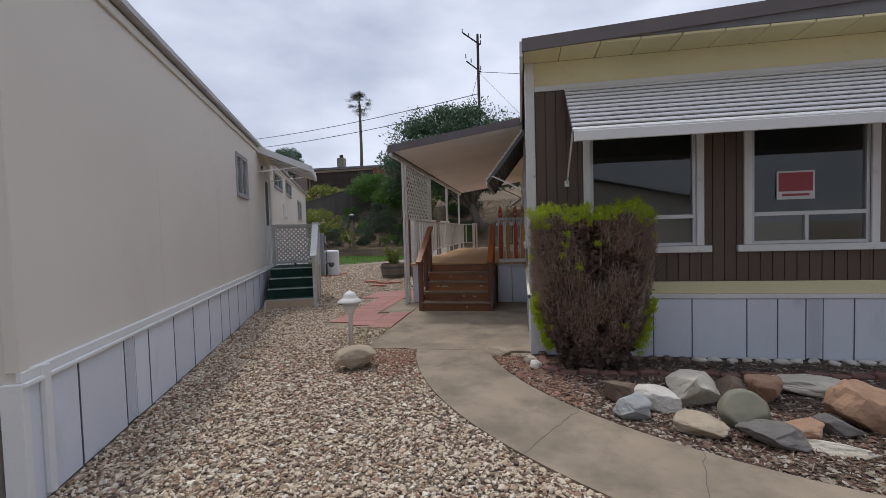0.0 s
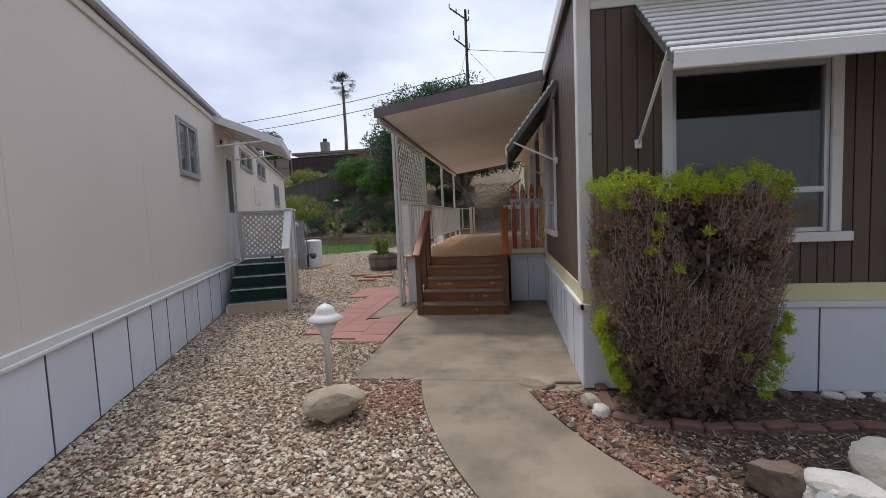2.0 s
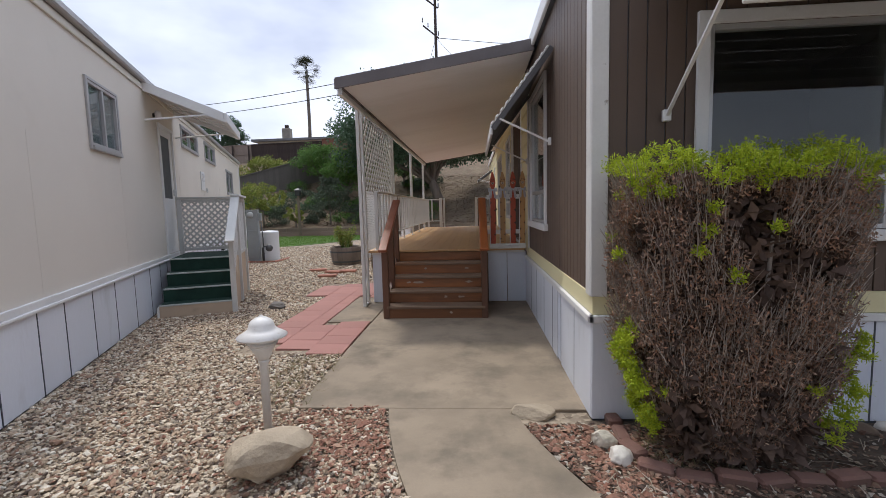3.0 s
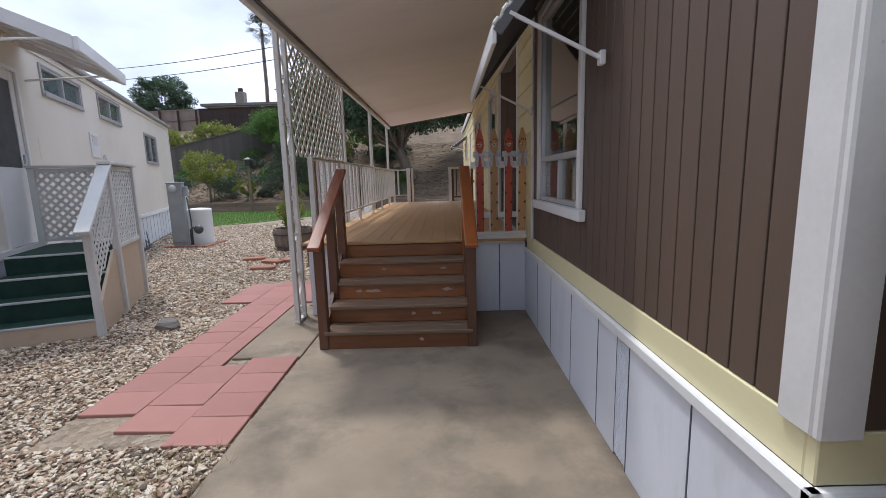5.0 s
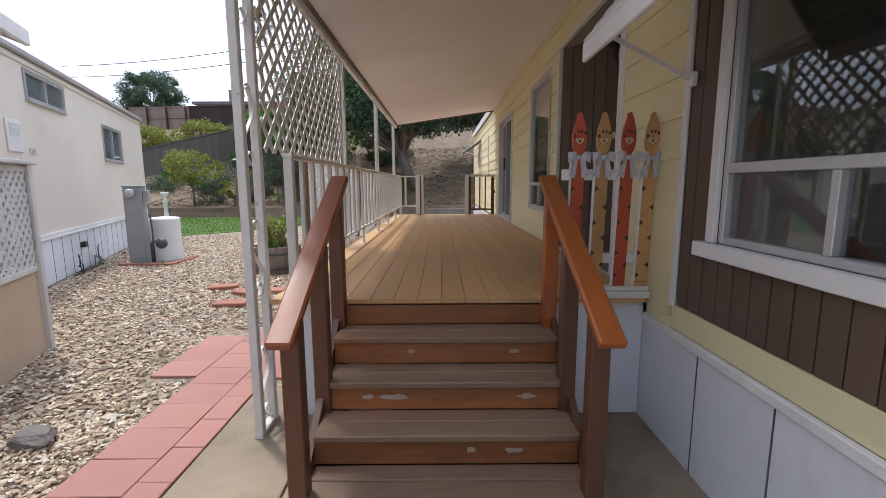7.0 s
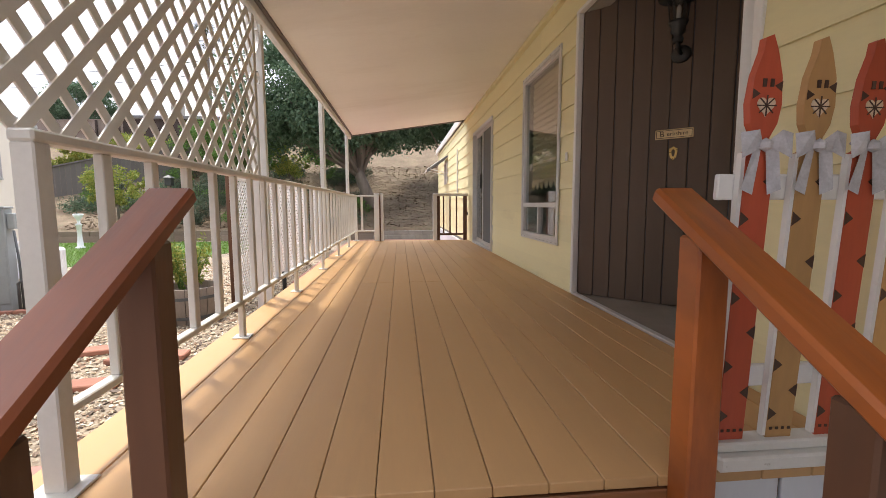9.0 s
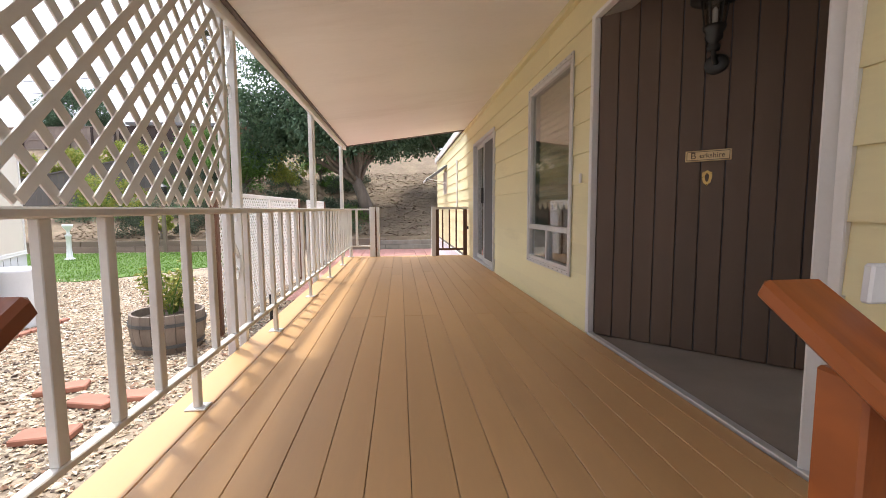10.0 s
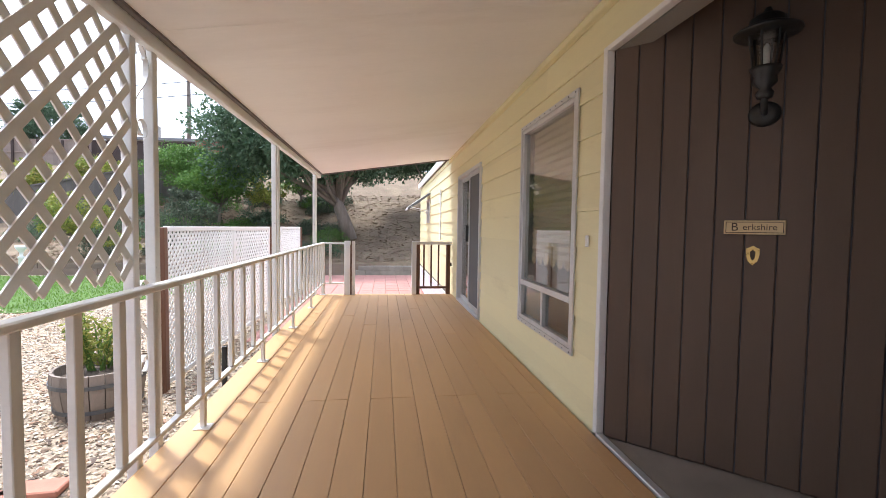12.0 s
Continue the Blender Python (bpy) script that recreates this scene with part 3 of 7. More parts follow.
def build_path():
    c, r0, r1 = Vector((3.18, 6.55)), 3.80, 4.68
    s, sections = Shape(), []
    for i in range(41):
        a = radians(189.5 + 62 * i / 40)
        d = Vector((math.cos(a), math.sin(a)))
        sections.append((c + d * r0, c + d * r1))
    last_in, last_out = sections[-1]
    run = Vector((-math.sin(radians(251.5)), math.cos(radians(251.5))))
    sections.append((last_in + run * 3, last_out + run * 3))
    vs = []
    for p, q in sections:
        vs += [(p.x, p.y, 0.02), (q.x, q.y, 0.02), (q.x, q.y, -0.1), (p.x, p.y, -0.1)]
    n = len(sections)
    fs = [(4 * i + k, 4 * i + (k + 1) % 4, 4 * i + 4 + (k + 1) % 4, 4 * i + 4 + k) for i in range(n - 1) for k in range(4)] + [(3, 2, 1, 0), tuple(4 * n - 4 + k for k in range(4))]
    p = part("garden_path", s.add(vs, fs), CONCRETE, fix=True)
    tagged(p, "curved worn concrete garden path with hairline cracks", "path", kind="structure")
    for k, (a0, r) in enumerate(((222, 4.3), (236, 4.1))):
        cr, pts = Shape(), []
        for i in range(14):
            a = radians(a0 + i * 0.25 + 0.35 * noise.noise((i * 0.7, k, 0)))
            rr = r0 + 0.02 + (r1 - r0 - 0.04) * i / 13
            pts.append((c.x + math.cos(a) * rr, c.y + math.sin(a) * rr, 0.0205))
        cr.tube(pts, 0.0022, 4)
        part("crack", cr, SEAM, p)


build_path()

# ---- the house on the right: walls, skirting, roof ----
FRONT, FLOOR = 5.6, 0.842      # y of its front wall, height of the deck


def wall_y(s, x0, x1, y0, y1, z0, z1, holes):
    """A wall along y, x0 to x1 thick, with holes (ya, yb, za, zb)."""
    cuts = sorted({y0, y1, *[h[0] for h in holes], *[h[1] for h in holes]})
    for a, b in zip(cuts, cuts[1:]):
        spans = [(z0, z1)]
        for ya, yb, za, zb in holes:
            if ya <= a and b <= yb:
                spans = [t for lo, hi in spans for t in ((lo, min(hi, za)), (max(lo, zb), hi)) if t[1] - t[0] > 1e-4]
        for lo, hi in spans:
            s.box(x0, a, lo, x1, b, hi)
    return s


def wall_x(s, y0, y1, x0, x1, z0, z1, holes):
    cuts = sorted({x0, x1, *[h[0] for h in holes], *[h[1] for h in holes]})
    for a, b in zip(cuts, cuts[1:]):
        spans = [(z0, z1)]
        for xa, xb, za, zb in holes:
            if xa <= a and b <= xb:
                spans = [t for lo, hi in spans for t in ((lo, min(hi, za)), (max(lo, zb), hi)) if t[1] - t[0] > 1e-4]
        for lo, hi in spans:
            s.box(a, y0, lo, b, y1, hi)
    return s


EAST, END = 7.4, 24.3
SIDE_WIN = (7.50, 8.66, 1.27, 2.80)       # brown side window
ENTRY = (9.89, 11.63, 0.6, 3.005)          # recessed entry
DECK_WIN = (12.02, 13.12, 1.23, 2.88)
SLIDER = (14.80, 16.50, 0.83, 2.86)
FAR_WIN = (21.2, 21.75, 2.15, 2.75)
FRONT_WINS = ((0.69, 1.80, 1.27, 2.55), (2.345, 3.46, 1.27, 2.55), (4.10, 5.2, 1.27, 2.55))
side_holes = [SIDE_WIN, ENTRY, DECK_WIN, SLIDER, FAR_WIN]
w = wall_y(Shape(), 0.03, 0.15, FRONT + 0.03, END, 0.0, 3.33, side_holes)
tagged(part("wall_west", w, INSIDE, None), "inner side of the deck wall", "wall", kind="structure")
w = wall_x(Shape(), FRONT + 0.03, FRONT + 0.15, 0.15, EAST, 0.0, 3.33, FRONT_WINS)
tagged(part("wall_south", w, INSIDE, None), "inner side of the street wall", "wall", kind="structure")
tagged(part("wall_east", Shape().box(EAST - 0.12, FRONT + 0.15, 0, EAST, END, 3.33), BROWN), "plain brown side wall", "wall", kind="structure")
tagged(part("wall_north", Shape().box(0.15, END - 0.12, 0, EAST - 0.12, END, 3.33), YELLOW), "plain yellow end wall", "wall", kind="structure")
tagged(part("floor", Shape().box(0.15, FRONT + 0.15, 0.7, EAST - 0.12, END - 0.12, 0.8), CARPET), "dim carpeted floor of the home", "floor", kind="structure")
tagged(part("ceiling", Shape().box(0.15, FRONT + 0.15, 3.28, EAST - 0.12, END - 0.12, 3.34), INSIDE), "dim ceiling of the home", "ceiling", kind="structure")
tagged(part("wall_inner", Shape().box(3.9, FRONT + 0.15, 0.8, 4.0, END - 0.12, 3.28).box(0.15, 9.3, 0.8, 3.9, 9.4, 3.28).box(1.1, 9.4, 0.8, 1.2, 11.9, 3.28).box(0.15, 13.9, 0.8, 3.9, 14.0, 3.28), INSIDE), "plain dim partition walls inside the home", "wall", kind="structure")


def build_roof():
    s, rise = Shape(), 0.055
    mid, y0, y1 = EAST / 2, FRONT - 0.42, END + 0.3
    poly = [(-0.04, 3.43), (EAST + 0.04, 3.43), (EAST + 0.04, 3.49), (mid, 3.49 + mid * rise), (-0.04, 3.49)]
    m = Matrix(((1, 0, 0, 0), (0, 0, -1, 0), (0, 1, 0, 0), (0, 0, 0, 1)))
    s.prism(poly, -y1, -y0, m)
    r = part("roof", s, ROOFING, None, fix=True)
    tagged(r, "low grey roof of the mobile home", "roof", kind="structure")
    t = Shape()
    for x0, x1, za, zb in ((-0.05, mid, 3.49, 3.49 + mid * rise), (mid, EAST + 0.05, 3.49 + mid * rise, 3.49)):
        t.add([(x, y, z + k) for y in (y0 - 0.03, y0) for x, z in ((x0, za), (x1, zb)) for k in (-0.115, 0.02)],
              [(0, 2, 3, 1), (4, 5, 7, 6), (0, 4, 6, 2), (1, 3, 7, 5), (0, 1, 5, 4), (2, 6, 7, 3)])
    tagged(part("fascia", t, FASCIA, None, fix=True), "dark grey brown roof edge board", "trim", kind="structure")
    e = Shape().box(-0.075, y0, 3.33, -0.04, y1, 3.50, 0.008)
    tagged(part("gutter", e, WHITE), "white metal roof edge along the eave", "trim", kind="structure")
    so = Shape()
    for i in range(19):
        so.box(-0.03 + i * 0.393, y0 + 0.002, 3.40, -0.03 + i * 0.393 + 0.385, FRONT - 0.002, 3.428, 0.006)
    tagged(part("soffit", so, YELLOW), "pale yellow panelled soffit under the front eave", "trim", kind="structure")
    g = Shape().box(-0.002, FRONT, 3.13, EAST, FRONT + 0.03, 3.40)
    tagged(part("gable_band", g, YELLOW), "yellow painted band above the front windows", "wall", kind="structure")


build_roof()


rng = np.random.default_rng(5)
skirt_w = thing("skirting_west", label="pale blue white vertical skirting panels with dark seams", category="skirting", kind="structure")
part("backing", Shape().box(0.0, FRONT + 0.002, 0, 0.028, END, 0.70), SEAM, skirt_w)
E_w = [5.60, 6.10, 6.63, 6.78, 7.06, 7.60, 8.19, 8.72, 9.37]
for p, q in zip(E_w, E_w[1:]):
    if q - p > 0.2:
        part("panel", Shape().box(-0.014, p + 0.003, 0.02, 0.0, q - 0.003, 0.685, 0.004), SKIRT, skirt_w)
for k in range(14):
    part("panel", Shape().box(-0.014, 17.18 + k * 0.5 + 0.006, 0.02, 0.0, 17.18 + (k + 1) * 0.5 - 0.006, 0.685, 0.004), SKIRT, skirt_w)
part("cap_strip", Shape().box(-0.035, FRONT - 0.035, 0.685, 0.0, 9.33, 0.735, 0.006), WHITE, skirt_w)
part("cap_strip", Shape().box(-0.035, 17.18, 0.685, 0.0, END, 0.735, 0.006), WHITE, skirt_w)
for y in E_w[1:-1]:
    part("seam_strip", Shape().box(-0.0155, y - 0.003, 0.02, -0.0, y + 0.003, 0.684), SEAM, skirt_w)


def vent_grid(parent, m, wide, tall, step=0.032, material=SKIRT):
    """A narrow skirting panel pierced by a diagonal grid."""
    s = Shape()
    for sgn in (1, -1):
        k = -tall
        while k < wide + tall:
            pts = []
            for v in (0, tall):
                u = k + sgn * v if sgn > 0 else k + tall - v
                pts.append((u, v))
            (u0, v0), (u1, v1) = pts
            lo, hi = 0.0, 1.0
            for lim, sg in ((0, 1), (wide, -1)):
                d = (u1 - u0) * sg
                off = (lim - u0) * sg
                if d > 0:
                    lo = max(lo, off / d)
                else:
                    hi = min(hi, off / d)
            if hi - lo > 0.01:
                a = (u0 + (u1 - u0) * lo, v0 + (v1 - v0) * lo)
                b = (u0 + (u1 - u0) * hi, v0 + (v1 - v0) * hi)
                L = math.hypot(b[0] - a[0], b[1] - a[1])
                ang = math.degrees(math.atan2(b[1] - a[1], b[0] - a[0]))
                s.box(0, -0.003, -0.006, L, 0.003, 0.006, 0, m @ pose(a[0], 0.002 * sgn, a[1], 0, -ang, 0))
            k += step
    s.box(-0.012, -0.006, 0, 0.006, 0.006, tall, 0, m)
    s.box(wide - 0.006, -0.006, 0, wide + 0.012, 0.006, tall, 0, m)
    return part("vent_panel", s, material, parent)


vent_grid(skirt_w, pose(-0.008, 6.64, 0.04, 0, 0, 90), 0.13, 0.64)
skirt_s = thing("skirting_south", label="pale blue white skirting panels under the front windows", category="skirting", kind="structure")
part("backing", Shape().box(0.0, FRONT + 0.0, 0, EAST, FRONT + 0.028, 0.70), SEAM, skirt_s)
E_s = [-0.014, 0.45, 0.93, 1.35, 1.75, 2.30, 2.60, 2.87, 3.03, 3.32, 3.7, 4.2, 4.7, 5.2, 5.7, 6.2, 6.7, 7.4]
for p, q in zip(E_s, E_s[1:]):
    if q - p > 0.2:
        part("panel", Shape().box(p + 0.004, FRONT - 0.014, 0.02, q - 0.004, FRONT, 0.685, 0.004), SKIRT, skirt_s)
vent_grid(skirt_s, pose(2.88, FRONT - 0.008, 0.04), 0.14, 0.64)
part("cap_strip", Shape().box(-0.035, FRONT - 0.035, 0.685, EAST, FRONT, 0.735, 0.006), WHITE, skirt_s)
for x in E_s[1:-1]:
    part("seam_strip", Shape().box(x - 0.004, FRONT - 0.0155, 0.02, x + 0.004, FRONT, 0.684), SEAM, skirt_s)

# yellow belt above the skirting
belt = Shape().box(-0.006, FRONT - 0.006, 0.735, EAST, FRONT + 0.03, 0.872, 0.004).box(-0.006, FRONT + 0.03, 0.735, 0.03, 9.02, 0.872, 0.004).box(-0.006, 9.02, 0.735, 0.03, 9.315, 0.799)
tagged(part("belt_band", belt, YELLOW), "pale yellow band between skirting and brown siding", "trim", kind="structure")

# white corner and head trims
trim = Shape().box(-0.024, FRONT - 0.024, 0.86, 0.085, FRONT + 0.0, 3.40, 0.006).box(-0.024, FRONT, 0.86, 0.0, FRONT + 0.11, 3.33, 0.006)
tagged(part("corner_trim", trim, CHIPPED), "white painted corner board with chipped paint", "trim", kind="structure")
tagged(part("head_trim", Shape().box(0.087, FRONT - 0.022, 3.07, EAST, FRONT, 3.13, 0.005), WHITE), "white trim board above the awning", "trim", kind="structure")
tagged(part("joint_trim", Shape().box(-0.02, 8.985, 0.86, 0.0, 9.03, 3.33, 0.004), WHITE), "white trim strip between brown and yellow siding", "trim", kind="structure")


def window_unit(parent_name, m, wide, tall, trim_w, low=0.34, sill=True, alu=ALU, shade=False, label="", split=0.5, two_sash=True):
    """A window in its own space: x along, y into the house, z up from the opening's foot."""
    w = thing(parent_name, m, label or "white framed window with dark glass above two small sliding panes", "window", kind="structure")
    s = Shape()
    if trim_w:
        s.box(-trim_w, -0.028, 0, 0, 0.0, tall + trim_w, 0.004).box(wide, -0.028, 0, wide + trim_w, 0.0, tall + trim_w, 0.004).box(0, -0.028, tall, wide, 0.0, tall + trim_w, 0.004)
        part("window_frame", s, WHITE, w)
    if sill:
        part("window_sill", Shape().box(-trim_w - 0.07, -0.05, -0.075, wide + trim_w + 0.07, 0.0, -0.002, 0.005), WHITE, w)
    f, t = Shape(), 0.035
    f.box(0, 0.0, 0, t, 0.06, tall, 0.003).box(wide - t, 0.0, 0, wide, 0.06, tall, 0.003).box(t, 0.0, 0, wide - t, 0.06, t, 0.003).box(t, 0.0, tall - t, wide - t, 0.06, tall, 0.003)
    if low:
        f.box(t, -0.004, low, wide - t, 0.055, low + 0.045, 0.003).box(wide * split - 0.018, 0.0, t, wide * split + 0.018, 0.05, low, 0.003)
    elif two_sash:
        f.box(wide * split - 0.02, 0.0, t, wide * split + 0.02, 0.05, tall - t, 0.003)
    part("sash", f, alu, w)
    if low:
        spots = [(t, low + 0.045, wide - t, tall - t), (t, t, wide * split - 0.018, low), (wide * split + 0.018, t, wide - t, low)]
    elif two_sash:
        spots = [(t, t, wide * split - 0.02, tall - t), (wide * split + 0.02, t, wide - t, tall - t)]
    else:
        spots = [(t, t, wide - t, tall - t)]
    for i, (x0, z0, x1, z1) in enumerate(spots):
        g = part("pane", Shape().box(x0, 0.028, z0, x1, 0.033, z1), GLASS, w)
        g.visible_shadow = False
    if low:
        part("insect_screen", Shape().box(t, 0.038, t, wide * split - 0.018, 0.041, low), SCREEN, w, "grey insect screen behind the small pane")
    elif two_sash:
        part("insect_screen", Shape().box(t, 0.036, t, wide - t, 0.039, tall - t), PALESCREEN, w, "pale grey screen behind the panes")
    if shade:
        sh, rows = Shape(), 17
        for k in range(rows):
            za = tall - 0.04 - (tall - low - 0.30) * k / rows
            zb = tall - 0.04 - (tall - low - 0.30) * (k + 1) / rows
            sh.add([(t + 0.02, 0.085, za), (wide - t - 0.02, 0.085, za), (wide - t - 0.02, 0.10, (za + zb) / 2), (t + 0.02, 0.10, (za + zb) / 2), (wide - t - 0.02, 0.085, zb), (t + 0.02, 0.085, zb)],
                   [(0, 1, 2, 3), (3, 2, 4, 5)])
        zc = low + 0.26
        n = 7
        for k in range(n):
            xa, xb = t + 0.02 + (wide - 2 * t - 0.04) * k / n, t + 0.02 + (wide - 2 * t - 0.04) * (k + 1) / n
            sh.add([(xa, 0.084, zc), (xb, 0.084, zc), (xb - (xb - xa) * 0.15, 0.084, zc - 0.05), ((xa + xb) / 2, 0.084, zc - 0.075), (xa + (xb - xa) * 0.15, 0.084, zc - 0.05)], [(0, 1, 2, 3, 4)])
        part("pleated_blind", sh, SHADE, w, "tan pleated blind with a scalloped hem")
    return w


for n, (xa, xb, za, zb) in enumerate(FRONT_WINS):
    window_unit("window_%d" % (n + 1), pose(xa, FRONT - 0.002, za), xb - xa, zb - za, 0.075, 0.30, label="large white framed picture window with sliding panes below and a white sill", split=0.48)
M_SIDE = pose(-0.002, SIDE_WIN[1], SIDE_WIN[2], 0, 0, -90)
window_unit("window_4", M_SIDE, SIDE_WIN[1] - SIDE_WIN[0], SIDE_WIN[3] - SIDE_WIN[2], 0.06, 0.33, label="white framed window in brown siding with small sliding panes below", split=0.517)
window_unit("window_5", pose(-0.024, DECK_WIN[1], DECK_WIN[2], 0, 0, -90), DECK_WIN[1] - DECK_WIN[0], DECK_WIN[3] - DECK_WIN[2], 0.0, 0.30, sill=False, shade=True, label="aluminium window in yellow siding with a tan pleated blind")
window_unit("window_6", pose(-0.02, FAR_WIN[1], FAR_WIN[2], 0, 0, -90), FAR_WIN[1] - FAR_WIN[0], FAR_WIN[3] - FAR_WIN[2], 0.04, 0, sill=False, two_sash=False, label="small dark window in the far yellow wall")


def build_fins():
    """Riveted flange round the deck window."""
    ya, yb, za, zb = DECK_WIN
    s = Shape().box(-0.03, ya - 0.035, za - 0.035, -0.018, ya + 0.0, zb + 0.035).box(-0.03, yb, za - 0.035, -0.018, yb + 0.035, zb + 0.035)
    s.box(-0.03, ya, zb, -0.018, yb, zb + 0.035).box(-0.03, ya, za - 0.035, -0.018, yb, za)
    f = part("window_flange", s, ALU)
    tagged(f, "aluminium window flange with a row of screws", "trim", kind="structure")
    for k in range(11):
        y = ya + (yb - ya) * k / 10
        for z in (za - 0.018, zb + 0.018):
            part("screw", Shape().box(-0.034, y - 0.004, z - 0.004, -0.029, y + 0.004, z + 0.004), SEAM, f)


build_fins()

# sliding glass door on the deck
sd = thing("door_2", pose(-0.022, SLIDER[1], FLOOR, 0, 0, -90), "aluminium sliding glass door with a grey screen", "sliding door", kind="structure")
W_, T_ = SLIDER[1] - SLIDER[0], SLIDER[3] - FLOOR
part("door_frame", Shape().box(0, -0.02, 0, 0.045, 0.10, T_, 0.004).box(W_ - 0.045, -0.02, 0, W_, 0.10, T_, 0.004).box(0.045, -0.02, T_ - 0.05, W_ - 0.045, 0.10, T_, 0.004).box(0.045, -0.03, 0, W_ - 0.045, 0.10, 0.03, 0.004), ALU, sd)
for x0, x1, y0 in ((0.05, W_ / 2 + 0.03, 0.045), (W_ / 2 - 0.03, W_ - 0.05, 0.01)):
    f = Shape().box(x0, y0, 0.035, x0 + 0.05, y0 + 0.03, T_ - 0.05, 0.003).box(x1 - 0.05, y0, 0.035, x1, y0 + 0.03, T_ - 0.05, 0.003)
    f.box(x0 + 0.05, y0, 0.035, x1 - 0.05, y0 + 0.03, 0.10, 0.003).box(x0 + 0.05, y0, T_ - 0.11, x1 - 0.05, y0 + 0.03, T_ - 0.05, 0.003)
    leaf = part("door_leaf", f, ALU, sd)
    part("pane", Shape().box(x0 + 0.05, y0 + 0.012, 0.10, x1 - 0.05, y0 + 0.017, T_ - 0.11), GLASS if y0 > 0.02 else DOORMESH, leaf, "" if y0 > 0.02 else "grey insect screen")
part("door_handle", Shape().box(W_ / 2 - 0.02, -0.03, 0.98, W_ / 2 + 0.01, 0.008, 1.22, 0.006), BLACK, sd)

# ---- recessed entry: an angled brown wall and a white screen door ----
angled = thing("wall_entry", pose(0.0, 11.63, FLOOR, 0, 0, -45), "dark brown grooved wall of the recessed entry", "wall", kind="structure")
LEN = 0.884 * math.sqrt(2)
part("backing", Shape().box(0.02, 0.012, 0, LEN, 0.06, 2.45), SEAM, angled)
for k in range(10):
    part("plank", Shape().box(0.02 + k * LEN / 10 + 0.003, 0.0, 0.0, 0.02 + (k + 1) * LEN / 10 - 0.003, 0.012, 2.45, 0.003), BROWN, angled)
tagged(part("entry_jamb", Shape().box(-0.026, 11.63, FLOOR, 0.02, 11.675, 3.035, 0.004).box(-0.026, 9.845, FLOOR, 0.02, 9.89, 3.035, 0.004).box(-0.026, 9.89, 3.005, 0.02, 11.63, 3.035, 0.004), WHITE), "white trim round the recessed entry", "trim", kind="structure")
tagged(part("entry_floor", Shape().prism([(0.0, 9.90), (0.884, 10.746), (0.0, 11.62)], 0.7, FLOOR - 0.002), CARPET, fix=True), "grey brown carpet in the recessed entry", "floor", kind="structure")
tagged(part("threshold", Shape().box(-0.03, 9.89, FLOOR - 0.01, 0.012, 11.63, FLOOR + 0.012, 0.004), ALU), "thin aluminium threshold strip", "trim", kind="structure")
tagged(part("entry_ceiling", Shape().prism([(0.03, 9.87), (0.98, 10.746), (0.03, 11.66)], 3.262, 3.278), BROWN, fix=True), "brown ceiling of the recessed entry", "ceiling", kind="structure")
sdoor = thing("door_1", pose(0.884, 10.746, FLOOR, 0, 0, -135.8), "white framed screen door in the recessed entry", "door", kind="structure")
part("door_frame", Shape().box(0.0, -0.06, 0, 0.06, 0.03, 2.25, 0.005).box(1.17, -0.06, 0, 1.206, 0.03, 2.25, 0.005).box(0.06, -0.06, 2.08, 1.17, 0.03, 2.25, 0.005), WHITE, sdoor)
leaf = part("door_leaf", Shape().box(0.07, -0.04, 0.02, 0.15, 0.0, 2.06, 0.005).box(1.085, -0.04, 0.02, 1.15, 0.0, 2.06, 0.005).box(0.15, -0.04, 0.02, 1.085, 0.0, 0.16, 0.005).box(0.15, -0.04, 1.96, 1.085, 0.0, 2.06, 0.005).box(0.15, -0.04, 0.95, 1.085, 0.0, 1.05, 0.005), WHITE, sdoor)
part("screen", Shape().box(0.15, -0.022, 0.16, 1.085, -0.018, 1.96), SCREEN, leaf)
part("door_knob", Shape().lathe([(0.0, 0), (0.012, 0.0), (0.012, 0.04), (0.026, 0.05), (0.028, 0.07), (0.015, 0.085), (0.0, 0.086)], 12).add([], []), ALU, sdoor, smooth=True).matrix_basis = pose(1.10, 0.0, 1.30, -90, 0, 0)
for z in (0.25, 1.1, 1.85):
    part("hinge", Shape().tube([(0.065, 0.004, z - 0.045), (0.065, 0.004, z + 0.045)], 0.009, 8), WHITE, sdoor)


